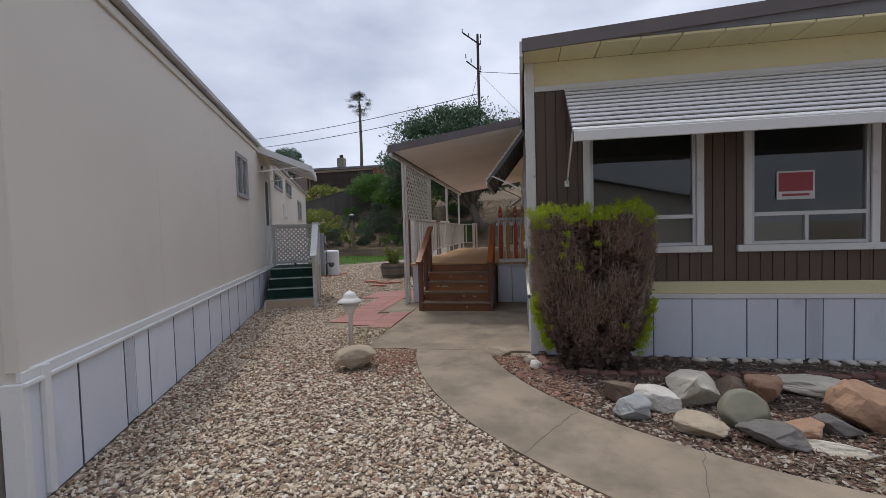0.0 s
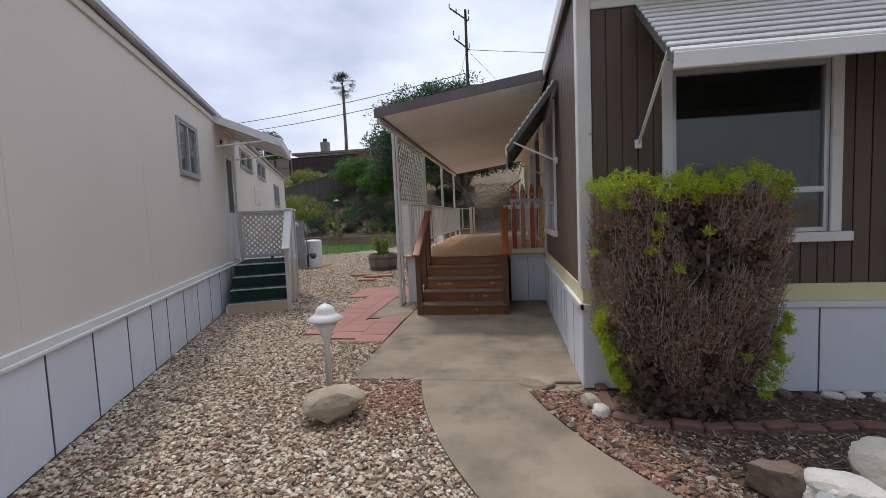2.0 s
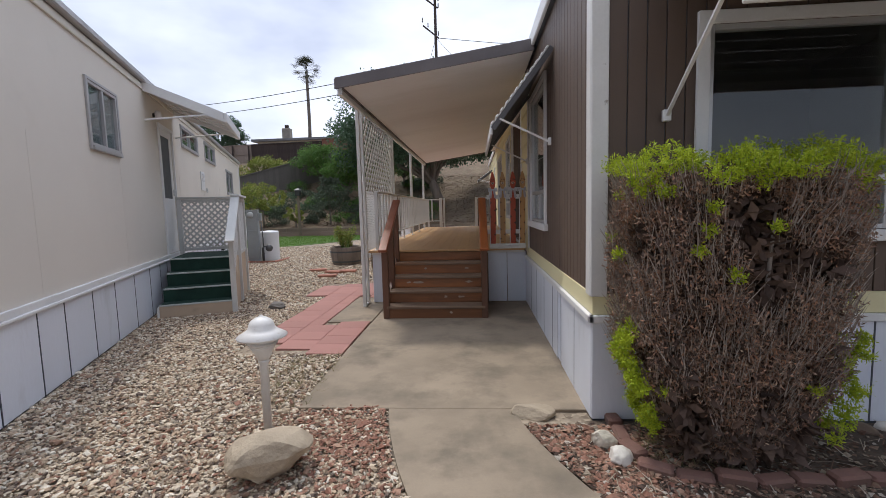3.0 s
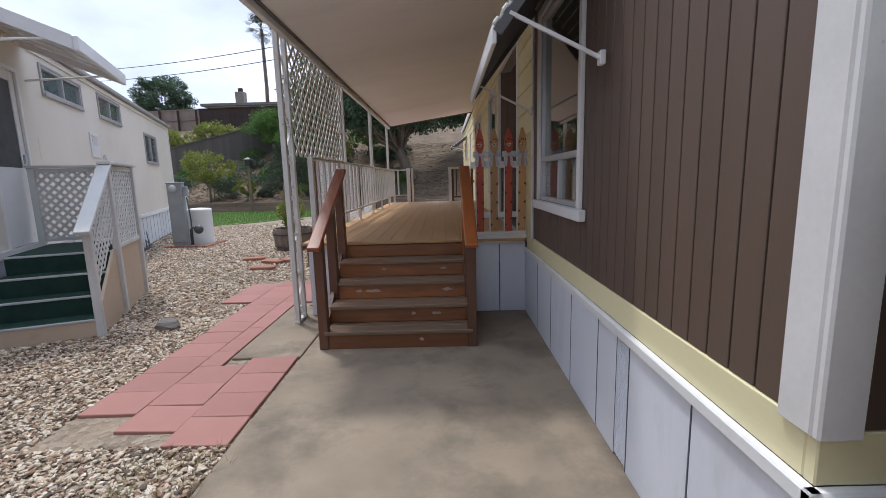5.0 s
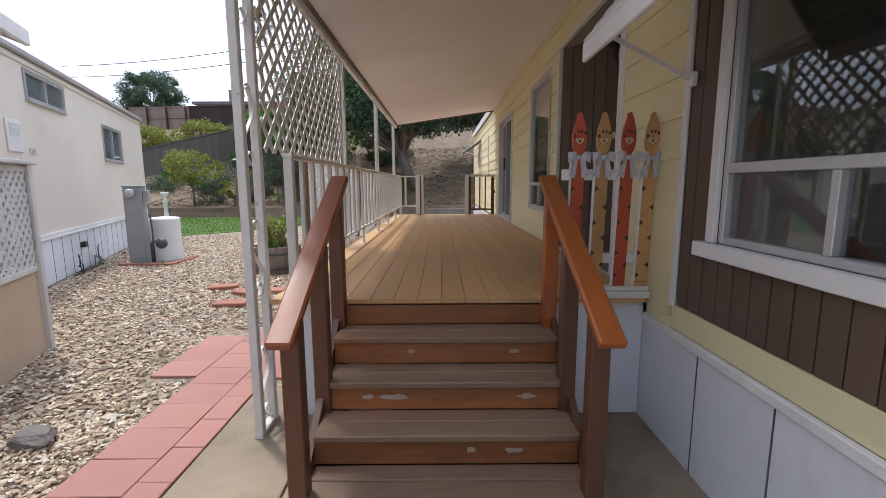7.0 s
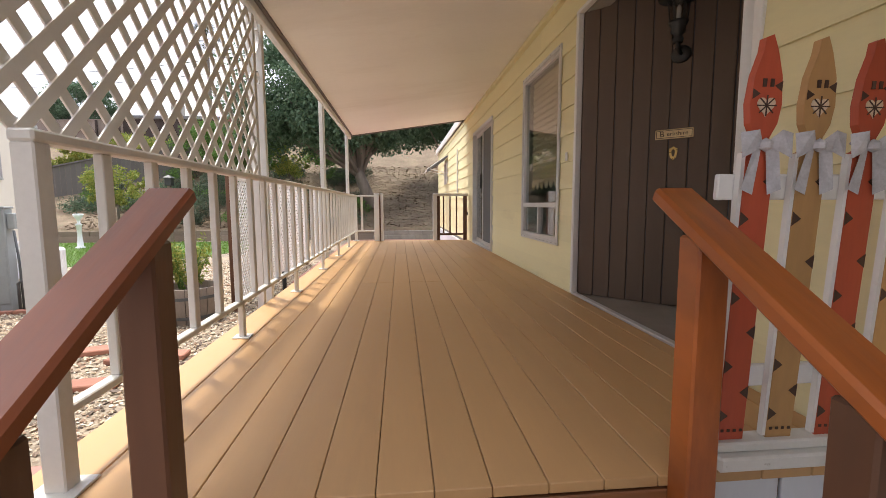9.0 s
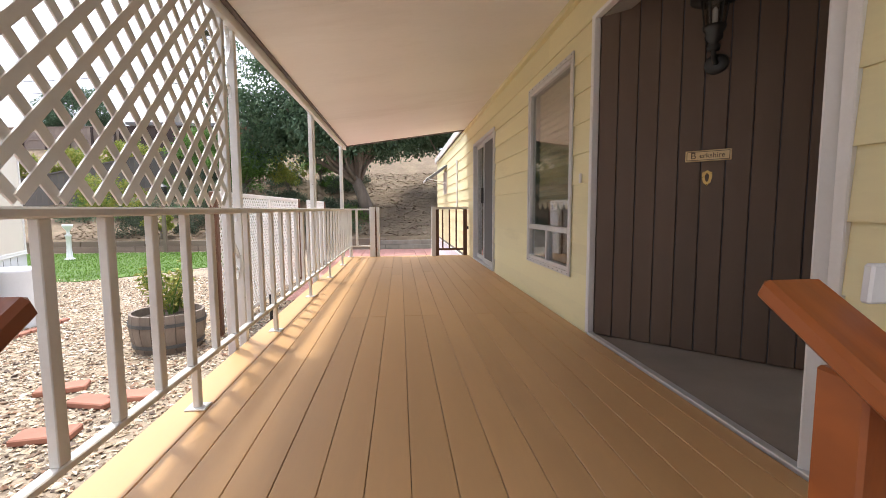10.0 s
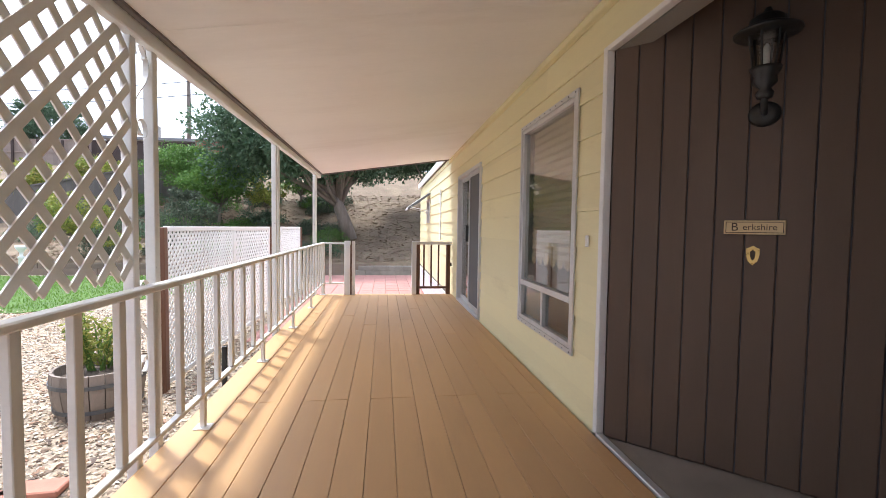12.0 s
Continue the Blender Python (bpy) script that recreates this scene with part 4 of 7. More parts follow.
# ---- porch roof ----
def build_porch_roof():
    x0, x1, y0, y1 = -2.44, -0.04, 8.10, 17.6
    za, zb = 2.96, 3.30
    s = Shape()
    n = 8
    for i in range(n):
        a, b = y0 + 0.04 + (y1 - y0 - 0.08) * i / n, y0 + 0.04 + (y1 - y0 - 0.08) * (i + 1) / n - 0.002
        s.add([(x, y, z) for z_off in (0, 0.03) for x, y, z in ((x0 + 0.06, a, za + z_off), (x1, a, zb + z_off), (x1, b, zb + z_off), (x0 + 0.06, b, za + z_off))],
              [(0, 3, 2, 1), (4, 5, 6, 7), (0, 1, 5, 4), (1, 2, 6, 5), (2, 3, 7, 6), (3, 0, 4, 7)])
    tagged(part("ceiling_porch", s, CEIL, fix=True), "white aluminium porch ceiling of long panels", "ceiling", kind="structure")
    t = Shape().add([(x, y, z + k) for k in (0.035, 0.12) for x, y, z in ((x0, y0, za), (x1, y0, zb), (x1, y1, zb), (x0, y1, za))],
                    [(0, 3, 2, 1), (4, 5, 6, 7), (0, 1, 5, 4), (1, 2, 6, 5), (2, 3, 7, 6), (3, 0, 4, 7)])
    tagged(part("roof_porch", t, FASCIA, fix=True), "flat porch roof with a dark weathered edge", "roof", kind="structure")
    b = Shape().box(x0 + 0.01, y0 + 0.05, za - 0.075, x0 + 0.065, y1 - 0.03, za + 0.03, 0.006)
    tagged(part("porch_beam", b, WHITE), "white metal edge beam of the porch roof", "beam", kind="structure")
    f = Shape()
    f.add([(x, y, z + k) for k in (-0.02, 0.10) for x, y, z in ((x0 - 0.004, y0 - 0.02, za), (x1, y0 - 0.02, zb), (x1, y0, zb), (x0 - 0.004, y0, za))],
          [(0, 3, 2, 1), (4, 5, 6, 7), (0, 1, 5, 4), (1, 2, 6, 5), (2, 3, 7, 6), (3, 0, 4, 7)])
    tagged(part("porch_fascia", f, FASCIA, fix=True), "dark weathered front edge of the porch roof", "trim", kind="structure")
    tagged(part("porch_edge_strip", Shape().box(x0 + 0.066, y0 + 0.05, za - 0.012, x0 + 0.095, y1 - 0.03, za + 0.004).add([(x, y, z + k) for k in (-0.022, 0.0) for x, y, z in ((x0 + 0.07, y1 - 0.06, za), (x1, y1 - 0.06, zb), (x1, y1 - 0.04, zb), (x0 + 0.07, y1 - 0.04, za))],
         [(0, 3, 2, 1), (4, 5, 6, 7), (0, 1, 5, 4), (1, 2, 6, 5), (2, 3, 7, 6), (3, 0, 4, 7)]), FASCIA, fix=True), "dark weathered strip round the porch ceiling", "trim", kind="structure")
    ledger = Shape().box(-0.05, 9.05, 3.245, -0.002, y1, 3.298, 0.005)
    tagged(part("ledger_trim", ledger, YELLOW), "yellow trim where porch ceiling meets the wall", "trim", kind="structure")


build_porch_roof()


def iron_post(m, z0, z1, gap, parts=3, label="white wrought iron porch post with scrollwork", wide=0.05):
    """Two square tubes with scrolls between, in own space: x along the gap."""
    p = thing("porch_post", m, label, "post", "porch posts")
    for x in (0.0, gap):
        part("tube", Shape().box(x - wide / 2, -wide / 2, z0, x + wide / 2, wide / 2, z1, 0.004), CHIPPED, p)
    part("foot", Shape().box(-wide * 0.7, -wide * 0.55, z0, gap + wide * 0.7, wide * 0.55, z0 + 0.03, 0.004), CHIPPED, p)
    mid = gap / 2
    w = gap - wide
    for k in range(parts):
        zc = z0 + 0.30 + (z1 - z0 - 0.55) * k / max(1, parts - 1)
        path = []
        for i in range(27):
            u = i / 26
            a = u * 2 * math.pi * 0.98
            curl = math.sin(a)
            path.append((mid + w * 0.46 * curl * (1 if k % 2 else -1), zc + (u - 0.5) * 0.44))
        part("scroll", Shape().strip(path, 0.022, 0.006), CHIPPED, p, smooth=False)
        for s in (1, -1):
            hook = [(mid + s * w * 0.30 * math.cos(radians(a)), zc + s * 0.19 + 0.05 * math.sin(radians(a))) for a in range(-40, 221, 20)]
            part("scroll", Shape().strip(hook, 0.02, 0.005), CHIPPED, p)
    return p


ROT = 90
iron_post(pose(-2.44, 9.10, 0.02, 0, 0, ROT), 0.0, 2.90, 0.21, 4)
iron_post(pose(-2.43, 11.555, 0.02, 0, 0, ROT), 0.0, 2.90, 0.20, 3, "white iron porch post beside the lattice, with scrolls")
iron_post(pose(-2.43, 14.34, 0.02, 0, 0, ROT), 0.0, 2.90, 0.12, 2, "white slim double porch post")
iron_post(pose(-2.43, 17.14, 0.02, 0, 0, ROT), 0.0, 2.90, 0.10, 2, "white slim porch post at the deck end")


def lattice_panel(name, m, wide, tall, pitch, slat, thick, material, label, category, edge=0.0, slats_as_parts=True, diag=45.0, group=""):
    """Two layers of crossing slats cut to a rectangle; x along, z up."""
    t = thing(name, m, label, category, group)
    bars = Shape()
    for layer, ang in ((0, diag), (1, 180 - diag)):
        d = Vector((math.cos(radians(ang)), math.sin(radians(ang))))
        n = Vector((-d.y, d.x))
        reach = abs(n.x) * wide + abs(n.y) * tall
        start = min(0, n.x * wide) + min(0, n.y * tall)
        k = start + pitch * 0.5
        while k < start + reach:
            lo, hi = -1e9, 1e9
            p0 = n * k
            for i, lim in ((0, wide), (1, tall)):
                if abs(d[i]) > 1e-6:
                    a, b = (0 - p0[i]) / d[i], (lim - p0[i]) / d[i]
                    lo, hi = max(lo, min(a, b)), min(hi, max(a, b))
            if hi - lo > slat:
                c = p0 + d * (lo + hi) / 2
                y = (layer - 0.5) * thick
                if slats_as_parts:
                    part("slat", Shape().box(-(hi - lo) / 2, -thick / 2, -slat / 2, (hi - lo) / 2, thick / 2, slat / 2), material, t).matrix_basis = pose(c.x, y, c.y, 0, -ang, 0)
                else:
                    bars.box(-(hi - lo) / 2, -thick / 2, -slat / 2, (hi - lo) / 2, thick / 2, slat / 2, 0, pose(c.x, y, c.y, 0, -ang, 0))
            k += pitch
    if not slats_as_parts:
        tagged(part("slats", bars, material, t), kind="stuff")
    if edge:
        e = edge
        part("panel_frame", Shape().box(-e / 2, -0.014, -e / 2, e / 2, 0.014, tall + e / 2, 0.003).box(wide - e / 2, -0.014, -e / 2, wide + e / 2, 0.014, tall + e / 2, 0.003)
             .box(e / 2, -0.014, -e / 2, wide - e / 2, 0.014, e / 2, 0.003).box(e / 2, -0.014, tall - e / 2, wide - e / 2, 0.014, tall + e / 2, 0.003), material, t)
    return t


lattice_panel("lattice_screen", pose(-2.415, 9.34, 1.765, 0, 0, 90), 2.18, 1.12, 0.113, 0.040, 0.007, LATTICE, "white diagonal lattice screen under the porch roof", "lattice", 0.0)

# ---- deck ----
DX0, DX1, DY0, DY1 = -2.40, -0.036, 9.284, 17.10
sub = Shape().box(DX0 + 0.02, DY0 + 0.09, 0.56, DX1 - 0.02, DY1 - 0.02, FLOOR - 0.032)
tagged(part("deck_frame", sub, JOIST), "dark joists under the deck boards", "deck", kind="structure")
for x in (-2.2, -1.2, -0.25):
    for y in (10.6, 13.4, 16.6):
        tagged(part("deck_pier", Shape().box(x - 0.045, y - 0.045, 0, x + 0.045, y + 0.045, 0.56, 0.005), STAIN_UP), "dark wooden post under the deck", "post", kind="structure")
deck = thing("deck", pose(0, 0, FLOOR), "tan painted plank deck with dark gaps", "deck", kind="structure")
front_skirt = thing("deck_skirting", label="pale blue white panels under the deck front", category="skirting", kind="structure")
for xa, xb in ((-2.34, -2.0), (-0.58, -0.30), (-0.292, -0.016)):
    part("panel", Shape().box(xa, 9.340, 0.03, xb, 9.352, 0.79, 0.003), SKIRT, front_skirt)
for xa, xb in ((-2.36, -1.98), (-0.60, -0.036)):
    part("cap_strip", Shape().box(xa, 9.318, 0.775, xb, 9.338, FLOOR - 0.034, 0.003), WHITE, front_skirt)
part("corner_post", Shape().box(-2.36, 9.353, 0.03, -2.33, 9.39, 0.78, 0.003), SKIRT, front_skirt)

# ---- stairs ----
stairs = thing("stairs", pose(-1.303, 8.335, 0.025), "worn red brown stained wooden stairs of five risers", "stairs", kind="structure")
RISE, RUN, HALF = (FLOOR - 0.025) / 5, 0.232, 0.668
for k in range(5):
    y, z = RUN * k, RISE * k
    if k < 4:
        top = part("tread", Shape().box(-HALF + 0.02, y - 0.022, z + RISE - 0.036, HALF - 0.02, y + RUN * 0.5 - 0.004, z + RISE, 0.006), TREAD, stairs)
        part("tread", Shape().box(-HALF + 0.02, y + RUN * 0.5 + 0.002, z + RISE - 0.036, HALF - 0.02, y + RUN + 0.0, z + RISE, 0.006), TREAD, stairs)
    part("riser", Shape().box(-HALF + 0.02, y, z + (0.0 if k == 0 else 0.001), HALF - 0.02, y + 0.022, z + RISE - (0.037 if k < 4 else 0.04), 0.004), RISER, stairs)
for sx in (-1, 1):
    poly = [(0.03, 0.0), (4 * RUN, 0.0), (4 * RUN, 5 * RISE - 0.04), (3.05 * RUN, 4 * RISE - 0.05), (2.05 * RUN, 3 * RISE - 0.05), (1.05 * RUN, 2 * RISE - 0.05), (0.03, RISE - 0.05)]
    m = Matrix(((0, 0, 1, 0), (1, 0, 0, 0), (0, 1, 0, 0), (0, 0, 0, 1)))
    a, b = sorted((sx * (HALF - 0.02), sx * (HALF + 0.015)))
    part("stringer", Shape().prism(poly, a, b, m), STAIN_UP, stairs, fix=True)
rp = np.random.default_rng(11)
for k, x, w_ in ((2, -0.28, 0.16), (2, -0.42, 0.07), (2, 0.43, 0.10), (1, 0.33, 0.10), (1, 0.12, 0.05), (3, 0.40, 0.07), (3, -0.2, 0.05), (0, 0.2, 0.04)):
    pts = [(x + w_ * 0.5 * math.cos(a) * (0.7 + 0.5 * rp.random()), 0.016 * math.sin(a) * (0.6 + 0.7 * rp.random())) for a in np.linspace(0, 2 * math.pi, 12)[:-1]]
    m = Matrix(((1, 0, 0, 0), (0, 0, -1, RUN * k - 0.001), (0, 1, 0, RISE * k + 0.075), (0, 0, 0, 1)))
    part("peeled_patch", Shape().prism(pts, 0, 0.0012, m), PEEL, stairs, "bare grey patch where the stain has peeled", fix=True)

for sx, xc in ((-1, -1.958), (1, -0.660)):
    hr = thing("stair_handrail", pose(xc, 8.36, 0.025), "orange brown stained wooden stair handrail on three posts" if sx > 0 else "dark red brown stained wooden stair handrail on three posts", "handrail", "stair handrails")
    slope = 0.566
    for y, z0 in ((0.0, 0.0), (0.45, 0.0), (0.865, 0.0)):
        zt = 0.905 + slope * (y + 0.16) - 0.024
        part("post", Shape().box(-0.041, y - 0.041, z0, 0.041, y + 0.041, zt, 0.006), STAIN_UP if sx < 0 or y < 0.8 else RAILWOOD, hr)
    L = math.hypot(1.17, 1.17 * slope)
    ang = math.degrees(math.atan(slope))
    part("rail", Shape().box(-0.055, 0, -0.021, 0.055, L, 0.021, 0.009), RAILWOOD if sx > 0 else RAILRED, hr).matrix_basis = pose(0, -0.16, 0.905, ang, 0, 0)

# ---- white metal deck railing ----
railing = thing("deck_railing", pose(-2.27, 9.365, FLOOR), "white painted metal deck railing with square balusters", "railing")
RL = 17.05 - 9.365
part("top_rail", Shape().box(-0.03, -0.03, 0.872, 0.03, RL + 0.03, 0.902, 0.006), CHIPPED, railing)
part("bottom_rail", Shape().box(-0.018, 0.0, 0.185, 0.018, RL, 0.21, 0.004), CHIPPED, railing)
bal = Shape().box(-0.014, -0.022, 0.21, 0.014, 0.022, 0.872, 0.003).mesh("baluster", CHIPPED)
foot = Shape().box(-0.014, -0.020, 0.0, 0.014, 0.020, 0.185, 0.003).box(-0.045, -0.04, 0.0, 0.045, 0.04, 0.008, 0.002).mesh("foot", CHIPPED)
post_m = Shape().box(-0.027, -0.027, 0.0, 0.027, 0.027, 0.872, 0.004).box(-0.06, -0.05, 0.0, 0.06, 0.05, 0.008, 0.002).mesh("corner_post", CHIPPED)
piece(post_m, railing, pose(0, 0, 0), "corner_post")
piece(post_m, railing, pose(0, RL, 0), "corner_post")
n = 30
for k in range(1, n):
    piece(bal, railing, pose(0, RL * k / n, 0), "baluster")
    if k % 5 == 0:
        piece(foot, railing, pose(0, RL * k / n + 0.03, 0), "foot")
# the return at the far end, and the gate posts
part("end_rail", Shape().box(0.03, RL - 0.025, 0.872, 0.44, RL + 0.025, 0.902, 0.005), CHIPPED, railing)
part("end_rail", Shape().box(0.03, RL - 0.016, 0.185, 0.40, RL + 0.016, 0.21, 0.004), CHIPPED, railing)
piece(bal, railing, pose(0.12, RL, 0, 0, 0, 90), "baluster")
gp = thing("gate_post", pose(-1.86, 17.05, FLOOR), "white and brown gate post pair at the deck end", "post", "gate posts")
part("post", Shape().box(-0.05, -0.05, 0, 0.05, 0.05, 0.93, 0.005), WHITE, gp)
part("post", Shape().box(0.075, -0.03, 0, 0.13, 0.03, 0.93, 0.005), WHITE, gp)
part("brown_post", Shape().box(0.05, -0.04, 0, 0.075, 0.04, 0.86, 0.003), STAIN_UP, gp, "red brown wooden strip between white posts")
gr = thing("deck_gate", pose(-0.70, 17.05, FLOOR), "white gate with brown wooden bars standing against the wall", "gate")
part("post", Shape().box(-0.05, -0.05, 0, 0.03, 0.05, 0.93, 0.005), WHITE, gr)
part("brown_post", Shape().box(0.03, -0.04, 0, 0.09, 0.04, 0.88, 0.004), STAIN_UP, gr)
part("brown_post", Shape().box(0.56, -0.04, 0, 0.63, 0.04, 0.88, 0.004), STAIN_UP, gr)
part("top_bar", Shape().box(0.03, -0.03, 0.88, 0.66, 0.03, 0.93, 0.004), CHIPPED, gr)
part("bottom_bar", Shape().box(0.09, -0.02, 0.10, 0.56, 0.02, 0.14, 0.004), STAIN_UP, gr)
for x in (0.15, 0.28, 0.41):
    part("bar", Shape().box(x, -0.014, 0.14, x + 0.028, 0.014, 0.88, 0.003), STAIN_UP, gr)
part("latch", Shape().box(0.63, -0.02, 0.50, 0.66, 0.02, 0.56, 0.003), BLACK, gr)

# ---- painted picket figures beside the stairs ----
pf = thing("picket_fence", pose(-0.560, 9.312, FLOOR, 3, 0, 0) @ Matrix.Diagonal((1, 1, 0.95, 1)), "short fence of four painted pickets with scarves", "fence")
part("base_board", Shape().box(0.005, -0.055, 0.0, 0.542, 0.055, 0.045, 0.006).box(0.005, -0.03, 0.045, 0.542, 0.03, 0.075, 0.005), CHIPPED, pf)
part("cross_bar", Shape().box(-0.03, 0.012, 0.77, 0.542, 0.030, 0.84, 0.004), WHITE, pf)
part("cross_bar", Shape().box(-0.03, 0.012, 0.225, 0.542, 0.030, 0.29, 0.004), WHITE, pf)
for k, (x, mat_) in enumerate(((0.06, PICKRED), (0.205, PICKTAN), (0.355, PICKRED), (0.495, PICKTAN))):
    hw = 0.038
    shape_ = [(-hw, 0.075), (hw, 0.075), (hw, 0.895), (hw * 0.5, 0.905), (hw * 0.5, 0.935), (hw * 0.95, 0.97), (hw * 1.12, 1.02), (hw * 0.95, 1.09), (hw * 0.5, 1.15), (0.012, 1.168), (0.003, 1.19), (-0.016, 1.182), (-hw * 0.5, 1.15), (-hw * 0.95, 1.09), (-hw * 1.12, 1.02), (-hw * 0.95, 0.97), (-hw * 0.5, 0.935), (-hw * 0.5, 0.905), (-hw, 0.895)]
    up = Matrix(((1, 0, 0, x), (0, 0, -1, 0.012), (0, 1, 0, 0), (0, 0, 0, 1)))
    pk = part("picket", Shape().prism(shape_, 0, 0.022, up), mat_, pf, fix=True)
    back = [(-hw - 0.010, 0.08), (-hw + 0.003, 0.08), (-hw + 0.003, 0.894), (-hw - 0.010, 0.894)]
    part("pale_edge", Shape().prism(back, 0.002, 0.020, up), WHITE, pk, fix=True)
    part("face_patch", Shape().prism([(0.0015 * 16 * math.sin(a) ** 3, 1.015 + 0.0017 * (13 * math.cos(a) - 5 * math.cos(2 * a) - 2 * math.cos(3 * a) - math.cos(4 * a))) for a in np.linspace(0, 2 * math.pi, 25)[:-1][::-1]], 0.022, 0.024, up), FACE, pk, "small cream painted oval with dark lines", fix=True)
    st = Shape()
    for a in (0, 45, 90, 135):
        st.box(-0.026, 0.0225, -0.0015, 0.026, 0.0238, 0.0015, 0, Matrix.Translation((x, -0.024, 1.015)) @ pose(0, -0.012, 0, 0, a, 0))
    for sx in (-1, 1):
        st.box(x + sx * 0.010 - 0.005, -0.0125, 1.062, x + sx * 0.010 + 0.005, -0.0105, 1.082)
    for z, sx in ((1.065, 1), (1.045, -1)):
        st.prism([(sx * hw, z - 0.014), (sx * (hw - 0.020), z), (sx * hw, z + 0.012)][::sx], 0.0222, 0.0234, up)
    for z, sx in ((0.82, 1), (0.72, -1), (0.60, 1), (0.50, -1), (0.40, 1), (0.30, -1), (0.22, 1), (0.15, -1)):
        st.prism([(sx * hw, z - 0.02), (sx * (hw - 0.024), z), (sx * hw, z + 0.02)][::sx], 0.0222, 0.0234, up)
    for i in range(4):
        st.box(-0.03 + i * 0.018, -0.0125, 0.10, -0.022 + i * 0.018, -0.0105, 0.108, 0, Matrix.Translation((x, 0, 0)))
    tagged(part("stitch_marks", st, STITCH, pk, "dark painted stitch marks", fix=True), kind="stuff")
    bw = Shape()
    for sx in (-1, 1):
        bw.add([(x, -0.014, 0.915), (x + sx * 0.03, -0.036, 0.952), (x + sx * 0.070, -0.024, 0.945), (x + sx * 0.066, -0.032, 0.880), (x + sx * 0.03, -0.03, 0.898)], [(0, 1, 2, 3, 4)])
        bw.add([(x + sx * 0.005, -0.016, 0.915), (x + sx * 0.035, -0.026, 0.90), (x + sx * 0.055, -0.022, 0.80), (x + sx * 0.02, -0.020, 0.785)], [(0, 1, 2, 3)])
    bw.lathe([(0.0, -0.018), (0.016, -0.008), (0.016, 0.008), (0.0, 0.018)], 8, (x, -0.022, 0.915), cap=False)
    bw.strip([(x - hw * 0.7, 0.925), (x, 0.912), (x + hw * 0.7, 0.925)], 0.03, 0.006, Matrix.Translation((0, 0, 0)))
    part("scarf", bw, BOW, pk, "grey checked fabric bow")

# ---- lantern, name plate and crest on the entry wall ----
def on_entry(along, height):
    return pose(0.0, 11.63, FLOOR, 0, 0, -45) @ pose(along, 0, height)


lan = thing("wall_lantern", on_entry(0.70, 1.72) @ Matrix.Diagonal((1, 1, 0.9, 1)), "black metal wall lantern with glass panes", "lantern")
part("back_plate", Shape().lathe([(0.0, 0), (0.065, 0.0), (0.06, 0.015), (0.03, 0.022), (0.0, 0.024)], 16), BLACK, lan, smooth=True).matrix_basis = pose(0, 0, 0, 90, 0, 0)
arm = [(0, -0.02 - 0.10 * math.sin(a), 0.0 + 0.05 - 0.05 * math.cos(a)) for a in np.linspace(0, math.pi * 0.6, 8)]
part("arm", Shape().tube(arm, 0.014, 8), BLACK, lan, smooth=True)
part("base_cup", Shape().lathe([(0.0, 0.0), (0.03, 0.005), (0.035, 0.03), (0.022, 0.05), (0.045, 0.075), (0.042, 0.11), (0.055, 0.13), (0.06, 0.15), (0.0, 0.152)], 18, (0, -0.12, 0.045)), BLACK, lan, smooth=True)
cage = Shape()
for k in range(6):
    a = 2 * math.pi * k / 6 + 0.26
    cage.tube([(0.048 * math.cos(a), -0.12 + 0.048 * math.sin(a), 0.19), (0.068 * math.cos(a), -0.12 + 0.068 * math.sin(a), 0.36)], 0.005, 5)
part("cage", cage, BLACK, lan)
part("glass", Shape().lathe([(0.044, 0.19), (0.064, 0.36)], 6, (0, -0.12, 0), cap=False), LAMPGLASS, lan)
part("candle_tube", Shape().lathe([(0.014, 0.2), (0.014, 0.29), (0.004, 0.31)], 10, (0, -0.12, 0)), OPAL, lan, smooth=True)
part("cap", Shape().lathe([(0.125, 0.355), (0.128, 0.365), (0.095, 0.385), (0.072, 0.40), (0.068, 0.425), (0.045, 0.445), (0.02, 0.455), (0.012, 0.48), (0.0, 0.485)], 20, (0, -0.12, 0)), BLACK, lan, smooth=True)

np_ = thing("name_plate", on_entry(0.68, 1.198), "cream name plate with a dark border and lettering", "sign")
part("board", Shape().box(-0.120, -0.008, -0.033, 0.120, 0.0, 0.033, 0.004), PLATE, np_)
bd = Shape().box(-0.112, -0.0095, 0.023, 0.112, -0.008, 0.026).box(-0.112, -0.0095, -0.026, 0.112, -0.008, -0.023).box(-0.112, -0.0095, -0.023, -0.109, -0.008, 0.023).box(0.109, -0.0095, -0.023, 0.112, -0.008, 0.023)
part("border", bd, INK, np_)


def lettering(body, size, material, parent, m, name="lettering"):
    cu = bpy.data.curves.new(name, "FONT")
    cu.body, cu.size, cu.extrude, cu.align_x, cu.align_y = body, size, 0.0006, "CENTER", "CENTER"
    tmp = new("tmp_text", cu)
    me = bpy.data.meshes.new_from_object(tmp.evaluated_get(bpy.context.evaluated_depsgraph_get()))
    bpy.data.objects.remove(tmp)
    bpy.data.curves.remove(cu)
    me.materials.clear()
    me.materials.append(material)
    me.name = name
    ob = part(name, me, material, parent)
    ob.matrix_basis = m
    return ob


